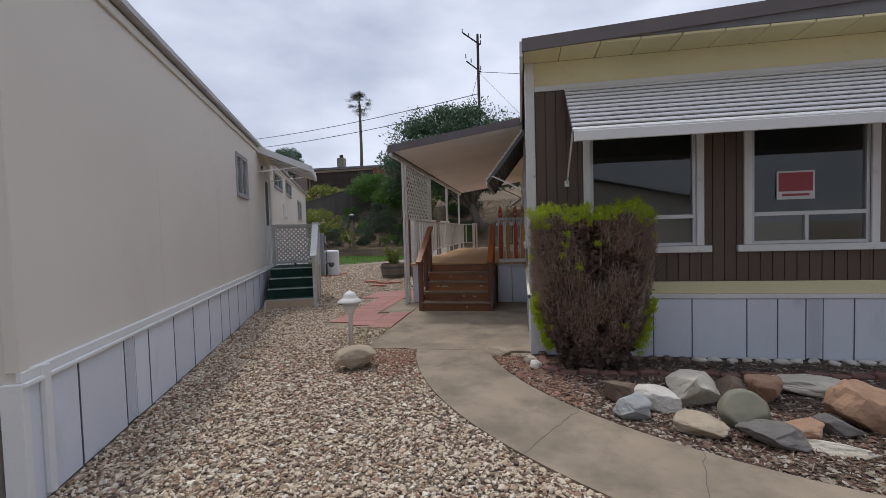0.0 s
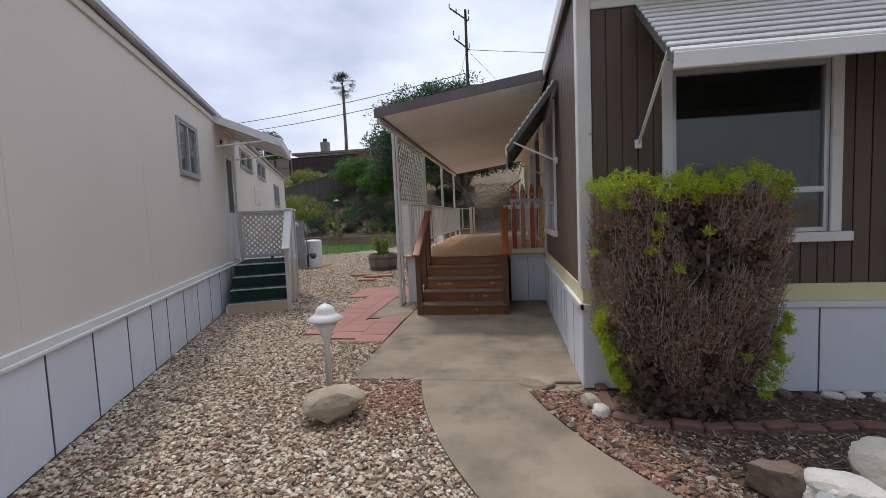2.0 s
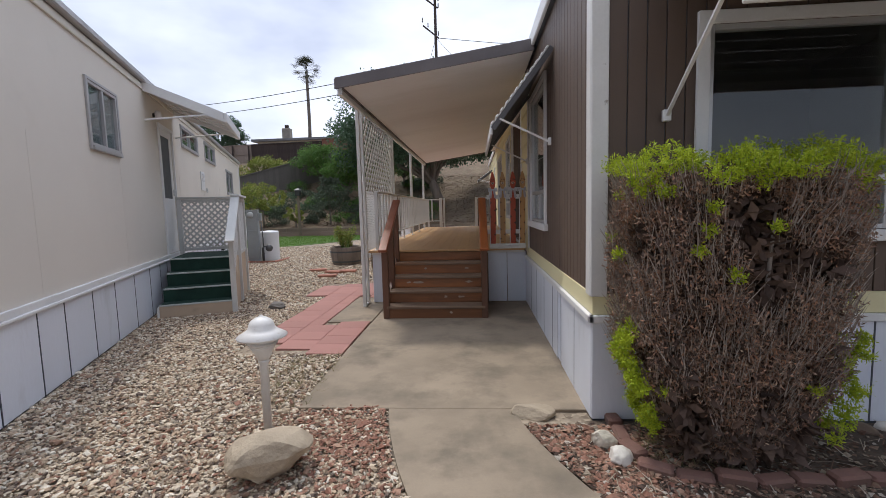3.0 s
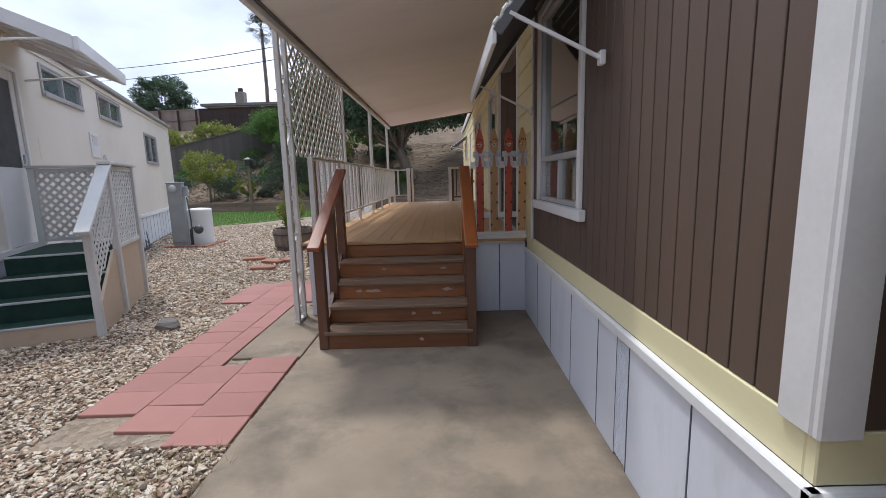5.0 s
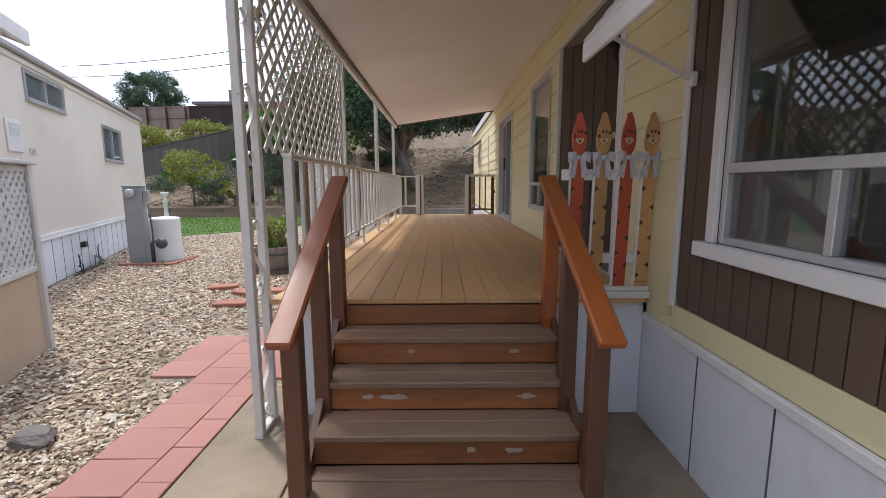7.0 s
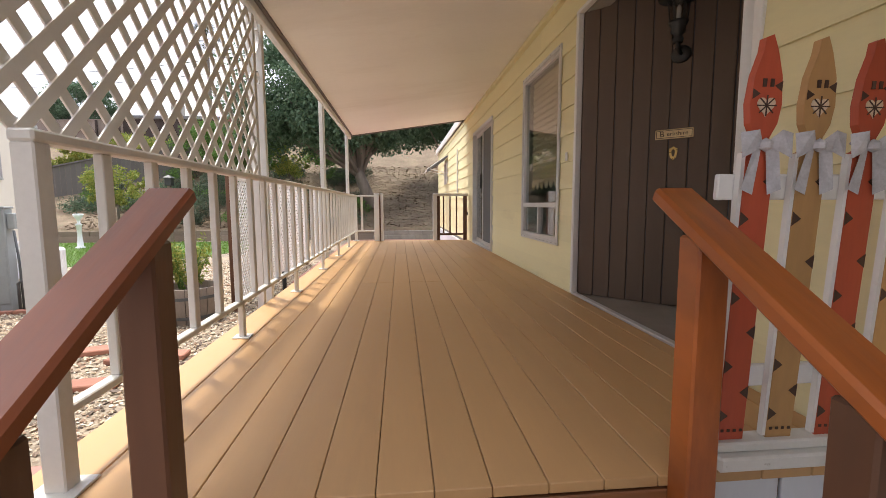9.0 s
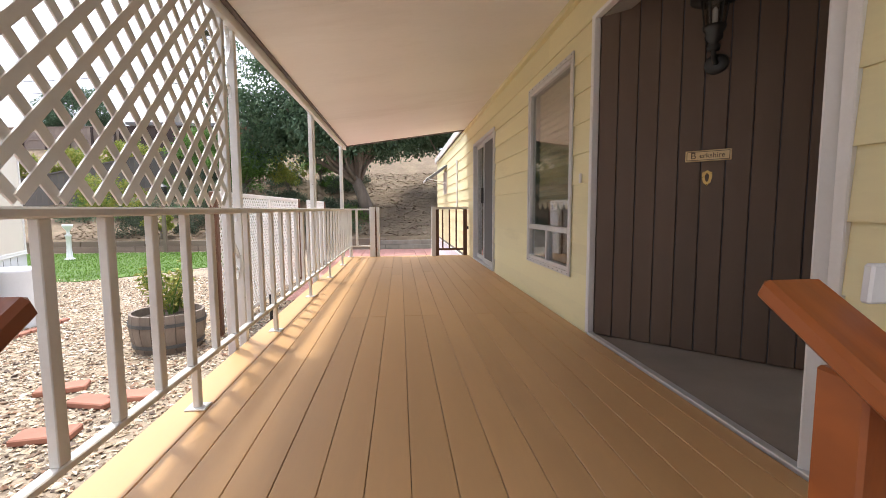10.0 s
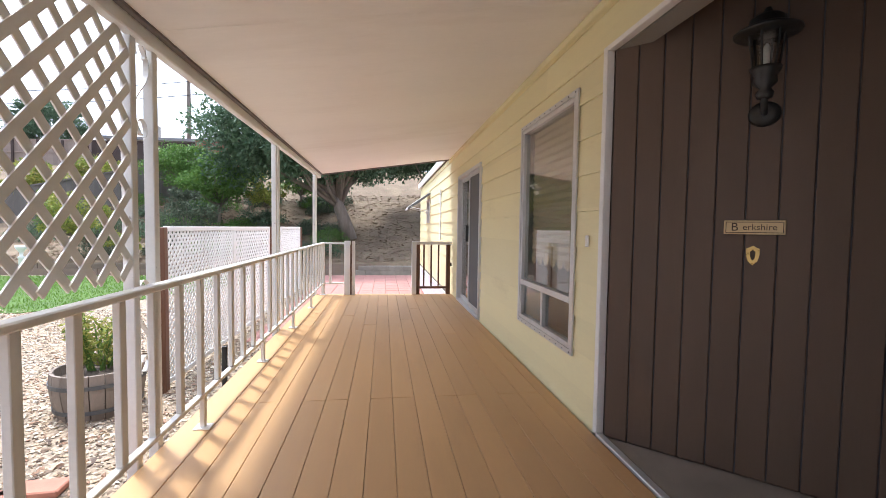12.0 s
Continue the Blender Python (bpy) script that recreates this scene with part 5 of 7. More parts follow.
lettering("B", 0.055, INK, np_, pose(-0.076, -0.0092, 0.0, 90, 0, 0))
lettering("erkshire", 0.040, INK, np_, pose(0.022, -0.0092, 0.0, 90, 0, 0))
cr_ = thing("brass_crest", on_entry(0.68, 1.068), "small brass shield crest", "ornament")
sh_ = [(0.0, -0.048), (0.018, -0.03), (0.026, 0.0), (0.026, 0.03), (0.012, 0.036), (0.0, 0.044), (-0.012, 0.036), (-0.026, 0.03), (-0.026, 0.0), (-0.018, -0.03)]
UP = Matrix(((1, 0, 0, 0), (0, 0, -1, 0), (0, 1, 0, 0), (0, 0, 0, 1)))
part("shield", Shape().prism(sh_, 0, 0.006, UP), BRASS, cr_, fix=True)
part("inlay", Shape().prism([(x * 0.4, y * 0.55) for x, y in sh_], 0.006, 0.0075, UP), INK, cr_, fix=True)
db = thing("door_bell", pose(-0.026, 11.80, 1.95), "small pale doorbell button by the entry", "doorbell")
part("button", Shape().box(-0.012, -0.016, -0.035, 0.0, 0.016, 0.035, 0.004), WHITE, db)


# ---- awnings ----
def awning(m, wide, out, drop, label, slats=10, lip=0.085, arms=True, arm_drop=0.62, under=UNDERMETAL):
    """A slatted metal window awning; x along the wall, y outwards, hung from z 0."""
    a = thing("window_awning", m, label, "awning", "window awnings")
    L = math.hypot(out, drop)
    ang = math.degrees(math.atan2(-drop, out))
    step = L / slats
    for k in range(slats):
        part("slat", Shape().box(-0.014, (k + 0.18) * step, 0.010, wide + 0.014, (k + 0.72) * step, 0.030, 0.005), WHITE, a).matrix_basis = pose(0, 0, 0, ang, 0, 0)
        # dark sheet paints the shadow in the gaps between slats
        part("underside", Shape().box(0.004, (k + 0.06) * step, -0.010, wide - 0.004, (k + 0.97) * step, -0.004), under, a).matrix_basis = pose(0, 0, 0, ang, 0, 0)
    part("front_lip", Shape().box(-0.005, out - 0.012, -drop - lip * 0.75, wide + 0.005, out + 0.012, -drop + lip * 0.25, 0.005), WHITE, a)
    for x in (0.0, wide):
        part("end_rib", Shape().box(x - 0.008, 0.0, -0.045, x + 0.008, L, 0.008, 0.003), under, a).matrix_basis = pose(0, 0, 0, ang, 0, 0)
        if arms:
            p0, p1 = Vector((x, 0.02, -arm_drop)), Vector((x, out * 0.86, -drop * 0.86 - 0.02))
            part("arm", Shape().tube([p0, p1], 0.013, 4), WHITE, a)
            part("bracket", Shape().box(x - 0.025, 0.0, -arm_drop - 0.035, x + 0.025, 0.03, -arm_drop + 0.035, 0.004), WHITE, a)
    return a


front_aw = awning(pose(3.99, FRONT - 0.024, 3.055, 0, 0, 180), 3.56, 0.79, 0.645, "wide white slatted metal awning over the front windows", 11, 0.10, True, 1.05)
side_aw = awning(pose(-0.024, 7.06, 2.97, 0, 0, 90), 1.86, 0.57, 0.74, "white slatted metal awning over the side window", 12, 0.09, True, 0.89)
awning(pose(-0.024, 21.05, 2.95, 0, 0, 90), 0.85, 0.60, 0.42, "small white awning over the far side window", 6, 0.05, True, 0.5)
dr = thing("downpipe", pose(-0.03, 18.8, 1.75), "slim white conduit on the yellow wall", "pipe")
part("pipe", Shape().tube([(0, 0, 0), (0, 0, 1.1)], 0.018, 8), WHITE, dr)

# red sign in the front window
sg = thing("window_sign", pose(2.60, FRONT - 0.008, 1.74), "red and white sign inside the front window", "sign")
part("board", Shape().box(0, 0.02, 0, 0.36, 0.024, 0.30), SIGNWHITE, sg)
part("print", Shape().box(0.018, 0.0185, 0.085, 0.342, 0.020, 0.282), SIGNRED, sg)
part("text_bar", Shape().box(0.05, 0.0175, 0.035, 0.31, 0.0198, 0.06), SIGNRED, sg)


# ---- the neighbour's house on the left ----
LW = ((-1.665, -0.835, 2.24, 2.94), (1.0, 1.78, 0.80, 2.92), (2.58, 4.10, 2.83, 3.20), (5.02, 6.46, 2.83, 3.24), (8.55, 10.0, 2.12, 2.86))
lh = thing("neighbour_house", LEFT, "long cream neighbour mobile home with white skirting", "house", kind="structure")
Y0, Y1, EAVE, BACK = -7.03, 12.2, 3.42, -7.0
s = wall_y(Shape(), -0.14, -0.012, Y0, Y1, 0.74, EAVE, LW)
part("wall", s, BEIGE, lh)
part("wall", Shape().box(BACK, Y0, 0, -0.14, Y0 + 0.12, EAVE).box(BACK, Y1 - 0.12, 0, -0.14, Y1, EAVE).box(BACK - 0.12, Y0, 0, BACK, Y1, EAVE), BEIGE, lh)
part("floor", Shape().box(BACK, Y0 + 0.12, 0.6, -0.14, Y1 - 0.12, 0.72), CARPET, lh)
part("inner_wall", Shape().box(-2.4, Y0 + 0.12, 0.72, -2.3, Y1 - 0.12, EAVE), INSIDE, lh)
roof_l = part("roof", Shape().add([(0.06, Y0 - 0.1, EAVE), (0.06, Y1 + 0.1, EAVE), (BACK / 2, Y1 + 0.1, EAVE + 0.35), (BACK / 2, Y0 - 0.1, EAVE + 0.35), (BACK - 0.2, Y1 + 0.1, EAVE), (BACK - 0.2, Y0 - 0.1, EAVE),
                                  (0.06, Y0 - 0.1, EAVE + 0.06), (0.06, Y1 + 0.1, EAVE + 0.06), (BACK / 2, Y1 + 0.1, EAVE + 0.41), (BACK / 2, Y0 - 0.1, EAVE + 0.41), (BACK - 0.2, Y1 + 0.1, EAVE + 0.06), (BACK - 0.2, Y0 - 0.1, EAVE + 0.06)],
                                 [(0, 3, 2, 1), (3, 5, 4, 2), (6, 7, 8, 9), (9, 8, 10, 11), (0, 1, 7, 6), (4, 5, 11, 10), (0, 6, 9, 3), (3, 9, 11, 5), (1, 2, 8, 7), (2, 4, 10, 8)]), ROOFING, lh, fix=True)
g = Shape().box(-0.01, Y0 - 0.1, EAVE - 0.01, 0.07, Y1 + 0.1, EAVE + 0.075, 0.015)
part("gutter", g, GREYALU, lh, "grey weathered metal gutter")
part("eave_strip", Shape().box(-0.012, Y0, EAVE - 0.11, 0.012, Y1, EAVE - 0.035, 0.004), BEIGE, lh)
part("corner_trim", Shape().box(-0.06, Y0 - 0.02, 0.8, 0.012, Y0 + 0.06, EAVE - 0.03, 0.005), BEIGE, lh)
part("corner_trim", Shape().box(-0.06, Y1 - 0.05, 0.8, 0.012, Y1 + 0.015, EAVE - 0.03, 0.005), WHITE, lh)
part("downspout", Shape().tube([(0.02, Y0 + 0.16, 0.05), (0.02, Y0 + 0.16, 0.80)], 0.03, 10), WHITE, lh)
for y in (-5.0, -2.9, -0.85, 2.2, 4.6, 7.0, 9.6):
    part("wall_seam", Shape().box(-0.0125, y - 0.003, 0.8, -0.0105, y + 0.003, 2.2), BEIGE, lh)
ls = thing("neighbour_skirting", LEFT, "white neighbour skirting panels with dark seams", "skirting", kind="structure")
part("backing", Shape().box(-0.03, Y0, 0, -0.012, Y1, 0.72), SEAM, ls)
edges = [Y0, -6.51, -5.89, -5.72, -5.44, -4.84, -4.24, -3.63, -3.07, -2.62, -2.03, -1.43, -0.77, -0.12] + [0.40 * k + 0.4 for k in range(0, 29)] + [Y1]
for p, q in zip(edges, edges[1:]):
    if q - p > 0.25:
        part("panel", Shape().box(-0.012, p + 0.008, 0.015, 0.004, q - 0.008, 0.715, 0.004), SKIRT, ls)
vent_grid(ls, pose(0.0, -5.88, 0.03, 0, 0, 90), 0.15, 0.68)
for y in edges[1:-1]:
    part("seam_strip", Shape().box(-0.012, y - 0.005, 0.015, 0.006, y + 0.005, 0.714), SEAM, ls)
part("cap_strip", Shape().box(-0.012, Y0 - 0.02, 0.715, 0.035, Y1, 0.745, 0.006).box(-0.012, Y0 - 0.02, 0.745, 0.02, Y1, 0.805, 0.004), WHITE, ls)
part("corner_post", Shape().box(-0.09, Y0 - 0.025, 0, 0.02, Y0 + 0.03, 0.74, 0.005), WHITE, ls)

for n_, (ya, yb, za, zb) in enumerate(LW):
    if n_ == 1:
        continue
    window_unit("window_%d" % (7 + n_), LEFT @ pose(0.004, ya, za, 0, 0, 90), yb - ya, zb - za, 0.0, 0, sill=False, alu=GREYALU, label="grey aluminium sliding window in the cream wall")
    fl = thing("window_flange", LEFT, "grey metal flange round the window", "trim", kind="structure")
    part("flange", Shape().box(-0.012, ya - 0.035, za - 0.045, 0.012, ya, zb + 0.03, 0.003).box(-0.012, yb, za - 0.045, 0.012, yb + 0.035, zb + 0.03, 0.003)
         .box(-0.012, ya, zb, 0.012, yb, zb + 0.03, 0.003).box(-0.012, ya, za - 0.045, 0.03, yb, za, 0.003), GREYALU, fl)
part("curtain", Shape().box(-0.19, LW[0][0] - 0.1, 2.2, -0.17, LW[0][1] + 0.1, 3.1).box(-0.19, 8.5, 2.05, -0.17, 10.1, 2.95).box(-0.19, 2.5, 2.75, -0.17, 6.6, 3.3), DRAPE, lh, "pale curtain behind the window")
nd = thing("door_3", LEFT @ pose(-0.02, LW[1][0], 0.80, 0, 0, 90), "white neighbour door with a dark screen door", "door", kind="structure")
dw, dt = LW[1][1] - LW[1][0], 2.12
part("door_frame", Shape().box(-0.05, -0.035, 0, 0.0, 0.05, dt + 0.05, 0.005).box(dw, -0.035, 0, dw + 0.05, 0.05, dt + 0.05, 0.005).box(0, -0.035, dt, dw, 0.05, dt + 0.05, 0.005), WHITE, nd)
leaf = part("door_leaf", Shape().box(0.0, 0.0, 0.01, dw, 0.035, 0.95, 0.004).box(0.0, 0.0, 0.95, 0.11, 0.035, dt, 0.004).box(dw - 0.11, 0.0, 0.95, dw, 0.035, dt, 0.004).box(0.11, 0.0, dt - 0.12, dw - 0.11, 0.035, dt, 0.004), WHITE, nd)
part("screen", Shape().box(0.11, 0.012, 0.95, dw - 0.11, 0.018, dt - 0.12), IRON, leaf, "dark door screen")
part("door_handle", Shape().box(dw - 0.09, -0.03, 1.0, dw - 0.05, 0.0, 1.12, 0.006), ALU, nd)

# canopy over the neighbour's door
cn = thing("door_canopy", LEFT @ pose(0.0, 0.30, 3.40), "white metal door canopy on thin brackets", "canopy")
CW, CO = 1.75, 1.08
def tilt(x, z):
    return z - 0.42 * x / CO


part("roof", Shape().add([(x, y, tilt(x, z)) for z in (-0.02, 0.03) for x, y in ((0, 0), (CO, 0), (CO, CW), (0, CW))], [(0, 3, 2, 1), (4, 5, 6, 7), (0, 1, 5, 4), (1, 2, 6, 5), (2, 3, 7, 6), (3, 0, 4, 7)]), WHITE, cn, fix=True)
part("front_edge", Shape().box(CO - 0.02, -0.02, tilt(CO, -0.10), CO + 0.03, CW + 0.02, tilt(CO, 0.045), 0.008), WHITE, cn)
for y in (-0.02, CW - 0.01):
    part("side_edge", Shape().add([(x, yy, tilt(x, z)) for z in (-0.10, 0.04) for x, yy in ((0, y), (CO - 0.02, y), (CO - 0.02, y + 0.03), (0, y + 0.03))], [(0, 3, 2, 1), (4, 5, 6, 7), (0, 1, 5, 4), (1, 2, 6, 5), (2, 3, 7, 6), (3, 0, 4, 7)]), WHITE, cn, fix=True)
    part("bracket", Shape().tube([(0.0, y + 0.015, -0.52), (CO * 0.8, y + 0.015, tilt(CO * 0.8, -0.08))], 0.014, 6), WHITE, cn)
for k in range(1, 4):
    part("rib", Shape().box(0.0, CW * k / 4 - 0.01, -0.015, CO - 0.02, CW * k / 4 + 0.01, 0.0), WHITE, cn).matrix_basis = pose(0, 0, -0.03, 0, math.degrees(math.atan2(0.42, CO)), 0)
pl = thing("porch_light", LEFT @ pose(0.0, 0.78, 2.98), "small white porch light by the door", "lamp")
part("body", Shape().lathe([(0.03, 0), (0.05, 0.02), (0.05, 0.10), (0.035, 0.13), (0.0, 0.135)], 14, (0.06, 0, 0)), WHITE, pl, smooth=True)
part("bracket", Shape().box(-0.012, -0.03, 0.03, 0.05, 0.03, 0.09, 0.006), BLACK, pl)

# the neighbour's green carpeted steps
st_ = thing("entry_steps", LEFT @ pose(0.05, -0.34, 0), "small beige steps with dark green carpet treads", "steps", kind="structure")
SW, R4, T4 = 1.03, 0.195, 0.26
for k in range(4):
    part("riser", Shape().box(0.09, T4 * k, R4 * k, SW, T4 * k + 0.02, R4 * (k + 1) - 0.022, 0.003), PEACH if k == 0 else GREENMAT, st_)
    if k < 3:
        part("tread", Shape().box(0.09, T4 * k + 0.012, R4 * (k + 1) - 0.022, SW, T4 * (k + 1) + 0.02, R4 * (k + 1), 0.003), GREENMAT, st_)
    part("nosing", Shape().box(0.088, T4 * k - 0.012, R4 * (k + 1) - 0.020, SW + 0.002, T4 * k + 0.012, R4 * (k + 1) + 0.003, 0.004), GREENEDGE, st_)
part("landing", Shape().box(0.09, 3 * T4 + 0.012, 4 * R4 - 0.04, SW, 1.95, 4 * R4, 0.003), GREENMAT, st_)
part("side_edge", Shape().box(0.06, 0.0, 0, 0.088, 1.9, 0.16, 0.003), WHITE, st_)
poly = [(0.0, 0.0), (1.95, 0.0), (1.95, 0.78), (0.80, 0.78), (0.0, 0.20)]
ms = Matrix(((0, 0, 1, 0), (1, 0, 0, 0), (0, 1, 0, 0), (0, 0, 0, 1)))
part("side_panel", Shape().prism(poly, SW, SW + 0.03, ms), PEACH, st_, fix=True)
part("back_panel", Shape().box(0.0, 1.93, 0, SW, 1.95, 4 * R4 - 0.04), PEACH, st_)
rl = thing("entry_railing", LEFT @ pose(0.05, -0.34, 0), "weathered white lattice railing round the entry steps", "railing")
TOP = 1.74
for x, y, z0 in ((SW + 0.035, 0.02, 0.0), (SW + 0.035, 0.90, 0.0), (SW + 0.035, 1.92, 0.0), (0.03, 1.92, 0.70)):
    part("post", Shape().box(x - 0.035, y - 0.035, z0, x + 0.035, y + 0.035, 1.08 if y < 0.1 else TOP, 0.005), STEPWHITE, rl)
part("cap_rail", Shape().box(SW - 0.03, 0.82, TOP, SW + 0.10, 2.0, TOP + 0.035, 0.006), STEPWHITE, rl)
part("cap_rail", Shape().box(-0.02, 1.87, TOP, SW - 0.03, 1.97, TOP + 0.035, 0.006), STEPWHITE, rl)
sl = math.degrees(math.atan2(0.68, 1.0))
part("sloped_rail", Shape().box(-0.065, 0, -0.02, 0.065, math.hypot(0.68, 1.0), 0.02, 0.006), STEPWHITE, rl).matrix_basis = pose(SW + 0.035, -0.12, 1.06, sl, 0, 0)
lattice_panel("lattice_screen", LEFT @ pose(0.09, 1.58, 0.84), 0.97, 0.87, 0.075, 0.034, 0.005, STEPWHITE, "white privacy lattice behind the entry steps", "lattice", 0.05, True)
lattice_panel("lattice_screen", LEFT @ pose(1.115, 0.60, 0.80, 0, 0, 90), 0.97, 0.90, 0.075, 0.034, 0.005, STEPWHITE, "white privacy lattice beside the landing", "lattice", 0.05, True)


def stair_lattice():
    """Lattice under the sloped rail, cut to a slanting strip."""
    t = thing("lattice_screen", LEFT @ pose(1.115, -0.31, 0.42, 0, 0, 90), "slanting white lattice beside the entry steps", "lattice")
    wide, h, rise = 0.86, 0.58, 0.58
    for layer, ang in ((0, 45), (1, 135)):
        d = Vector((math.cos(radians(ang)), math.sin(radians(ang))))
        n = Vector((-d.y, d.x))
        for k in np.arange(-1.5, 1.5, 0.075):
            p0, run = n * float(k), []
            for q in np.arange(-2.0, 2.0, 0.01):
                p = p0 + d * float(q)
                if 0 <= p.x <= wide and rise * p.x / wide <= p.y <= rise * p.x / wide + h:
                    run.append(float(q))
            if len(run) > 4:
                c = p0 + d * (run[0] + run[-1]) / 2
                half = (run[-1] - run[0]) / 2
                part("slat", Shape().box(-half, -0.0025, -0.016, half, 0.0025, 0.016), STEPWHITE, t).matrix_basis = pose(c.x, (layer - 0.5) * 0.005, c.y, 0, -ang, 0)


stair_lattice()
wv = thing("wall_vent", LEFT @ pose(-0.01, 4.25, 2.02), "white louvred vent on the cream wall", "vent")
part("plate", Shape().box(0.0, 0.0, 0.0, 0.022, 0.42, 0.44, 0.004), WHITE, wv)
for k in range(6):
    part("slat", Shape().box(0.02, 0.06, 0.22 + k * 0.03, 0.034, 0.36, 0.238 + k * 0.03, 0.003), WHITE, wv)
hn = thing("house_number", LEFT @ pose(-0.012, 4.9, 2.0), "faint numbers on the cream wall", "sign")
for k in range(3):
    part("digit_bar", Shape().box(0.0, k * 0.08, 0.0, 0.006, k * 0.08 + 0.05, 0.10), OPAL, hn)

# ---- meter pedestal and water heater ----
mp = thing("electric_meter_pedestal", pose(-7.30, 15.28, 0, 0, 0, 14), "grey metal electric meter pedestal", "meter")
part("cabinet", Shape().box(-0.16, -0.10, 0.0, 0.16, 0.12, 1.52, 0.012), METERGREY, mp)
part("cap", Shape().box(-0.175, -0.115, 1.52, 0.175, 0.135, 1.55, 0.008), METERGREY, mp)
part("meter_dial", Shape().lathe([(0.0, 0), (0.085, 0.0), (0.085, 0.05), (0.075, 0.09), (0.0, 0.095)], 20), OPAL, mp, "round glass electric meter", smooth=True).matrix_basis = pose(-0.03, -0.10, 1.40, 90, 0, 0)
part("lower_door", Shape().box(-0.14, -0.112, 0.12, 0.14, -0.10, 0.95, 0.006), METERGREY, mp)
part("side_box", Shape().box(0.165, -0.06, 1.22, 0.25, 0.08, 1.45, 0.008), METERGREY, mp)
gm = thing("gas_meter", pose(-7.02, 15.22, 0, 0, 0, 14), "dark gas valve and pipes beside the meter", "gas meter")
part("riser", Shape().tube([(0, 0, 0), (0, 0, 0.42), (0.06, 0, 0.46), (0.14, 0, 0.46)], 0.022, 8), IRON, gm, smooth=True)
part("regulator", Shape().lathe([(0.0, 0), (0.03, 0.0), (0.10, 0.02), (0.105, 0.05), (0.04, 0.08), (0.0, 0.085)], 18), IRON, gm, smooth=True).matrix_basis = pose(0.20, -0.02, 0.42, 90, 0, 0)
part("pipe", Shape().tube([(0.02, 0.05, 0), (0.02, 0.05, 0.7), (-0.02, 0.07, 1.2)], 0.016, 8), IRON, gm, smooth=True)
wh = thing("white_tank", pose(-7.06, 15.76, 0), "white cylindrical tank with a small cap", "tank")
part("drum", Shape().lathe([(0.0, 0), (0.285, 0.0), (0.29, 0.03), (0.285, 0.06), (0.285, 0.83), (0.29, 0.86), (0.26, 0.89), (0.05, 0.91), (0.0, 0.91)], 32), TANK, wh, smooth=True)
ur = thing("garden_urn", pose(-12.9, 25.3, 0.0) @ Matrix.Diagonal((0.95, 0.95, 0.92, 1)), "white pedestal urn on the lawn", "urn")
part("pedestal", Shape().lathe([(0.0, 0.0), (0.16, 0.0), (0.16, 0.06), (0.10, 0.1), (0.075, 0.5), (0.085, 0.9), (0.12, 0.95), (0.05, 1.0), (0.06, 1.14), (0.15, 1.26), (0.17, 1.36), (0.15, 1.37), (0.0, 1.33)], 20), TANK, ur, smooth=True)
ba = thing("pedestal_base", pose(-7.15, 15.5, 0), "red brick edging round the meter and tank", "edging")
for k in range(7):
    a = -0.42 + k * 0.145
    part("brick", Shape().box(a, -0.50, 0.0, a + 0.13, -0.40, 0.055, 0.008), BRICK, ba).matrix_basis = pose(0, 0.04 * math.sin(k * 1.7), 0, 0, 0, 3 * math.sin(k * 2.3))
for k in range(5):
    part("brick", Shape().box(0.50, -0.38 + k * 0.19, 0.0, 0.60, -0.21 + k * 0.19, 0.05, 0.008), BRICK, ba)
cb = thing("meter_cables", LEFT @ pose(0.06, 6.2, 0), "tangled black cables and hose at the skirting", "cable")
for k in range(5):
    pts = [(0.05 + 0.05 * math.sin(i * 0.8 + k), i * 0.13 - 0.55 + 0.05 * k, 0.03 + 0.35 * max(0, math.sin(i * 0.55 + k * 0.9)) * (k % 3) / 2) for i in range(12)]
    part("cable", Shape().tube(pts, 0.011, 6), BLACK, cb, smooth=True)
part("junction_box", Shape().box(-0.05, 0.2, 0.42, 0.02, 0.36, 0.52, 0.006), BLACK, cb)


# ---- planting bed, stones, lamp ----
def bed_outline(a):
    c, r = Vector((3.18, 6.55)), 3.78
    return c + Vector((math.cos(a), math.sin(a))) * r


bed_pts = [tuple(bed_outline(radians(198 + 53 * i / 24))) for i in range(25)] + [(5.2, 2.0), (5.6, 5.58), (-0.02, 5.58), (-0.12, 5.4)]
bed = part("planting_bed", Shape().prism(bed_pts, -0.02, 0.012), SOIL, fix=True)
tagged(bed, "dark mulched planting bed with bark chips", "soil", kind="structure")


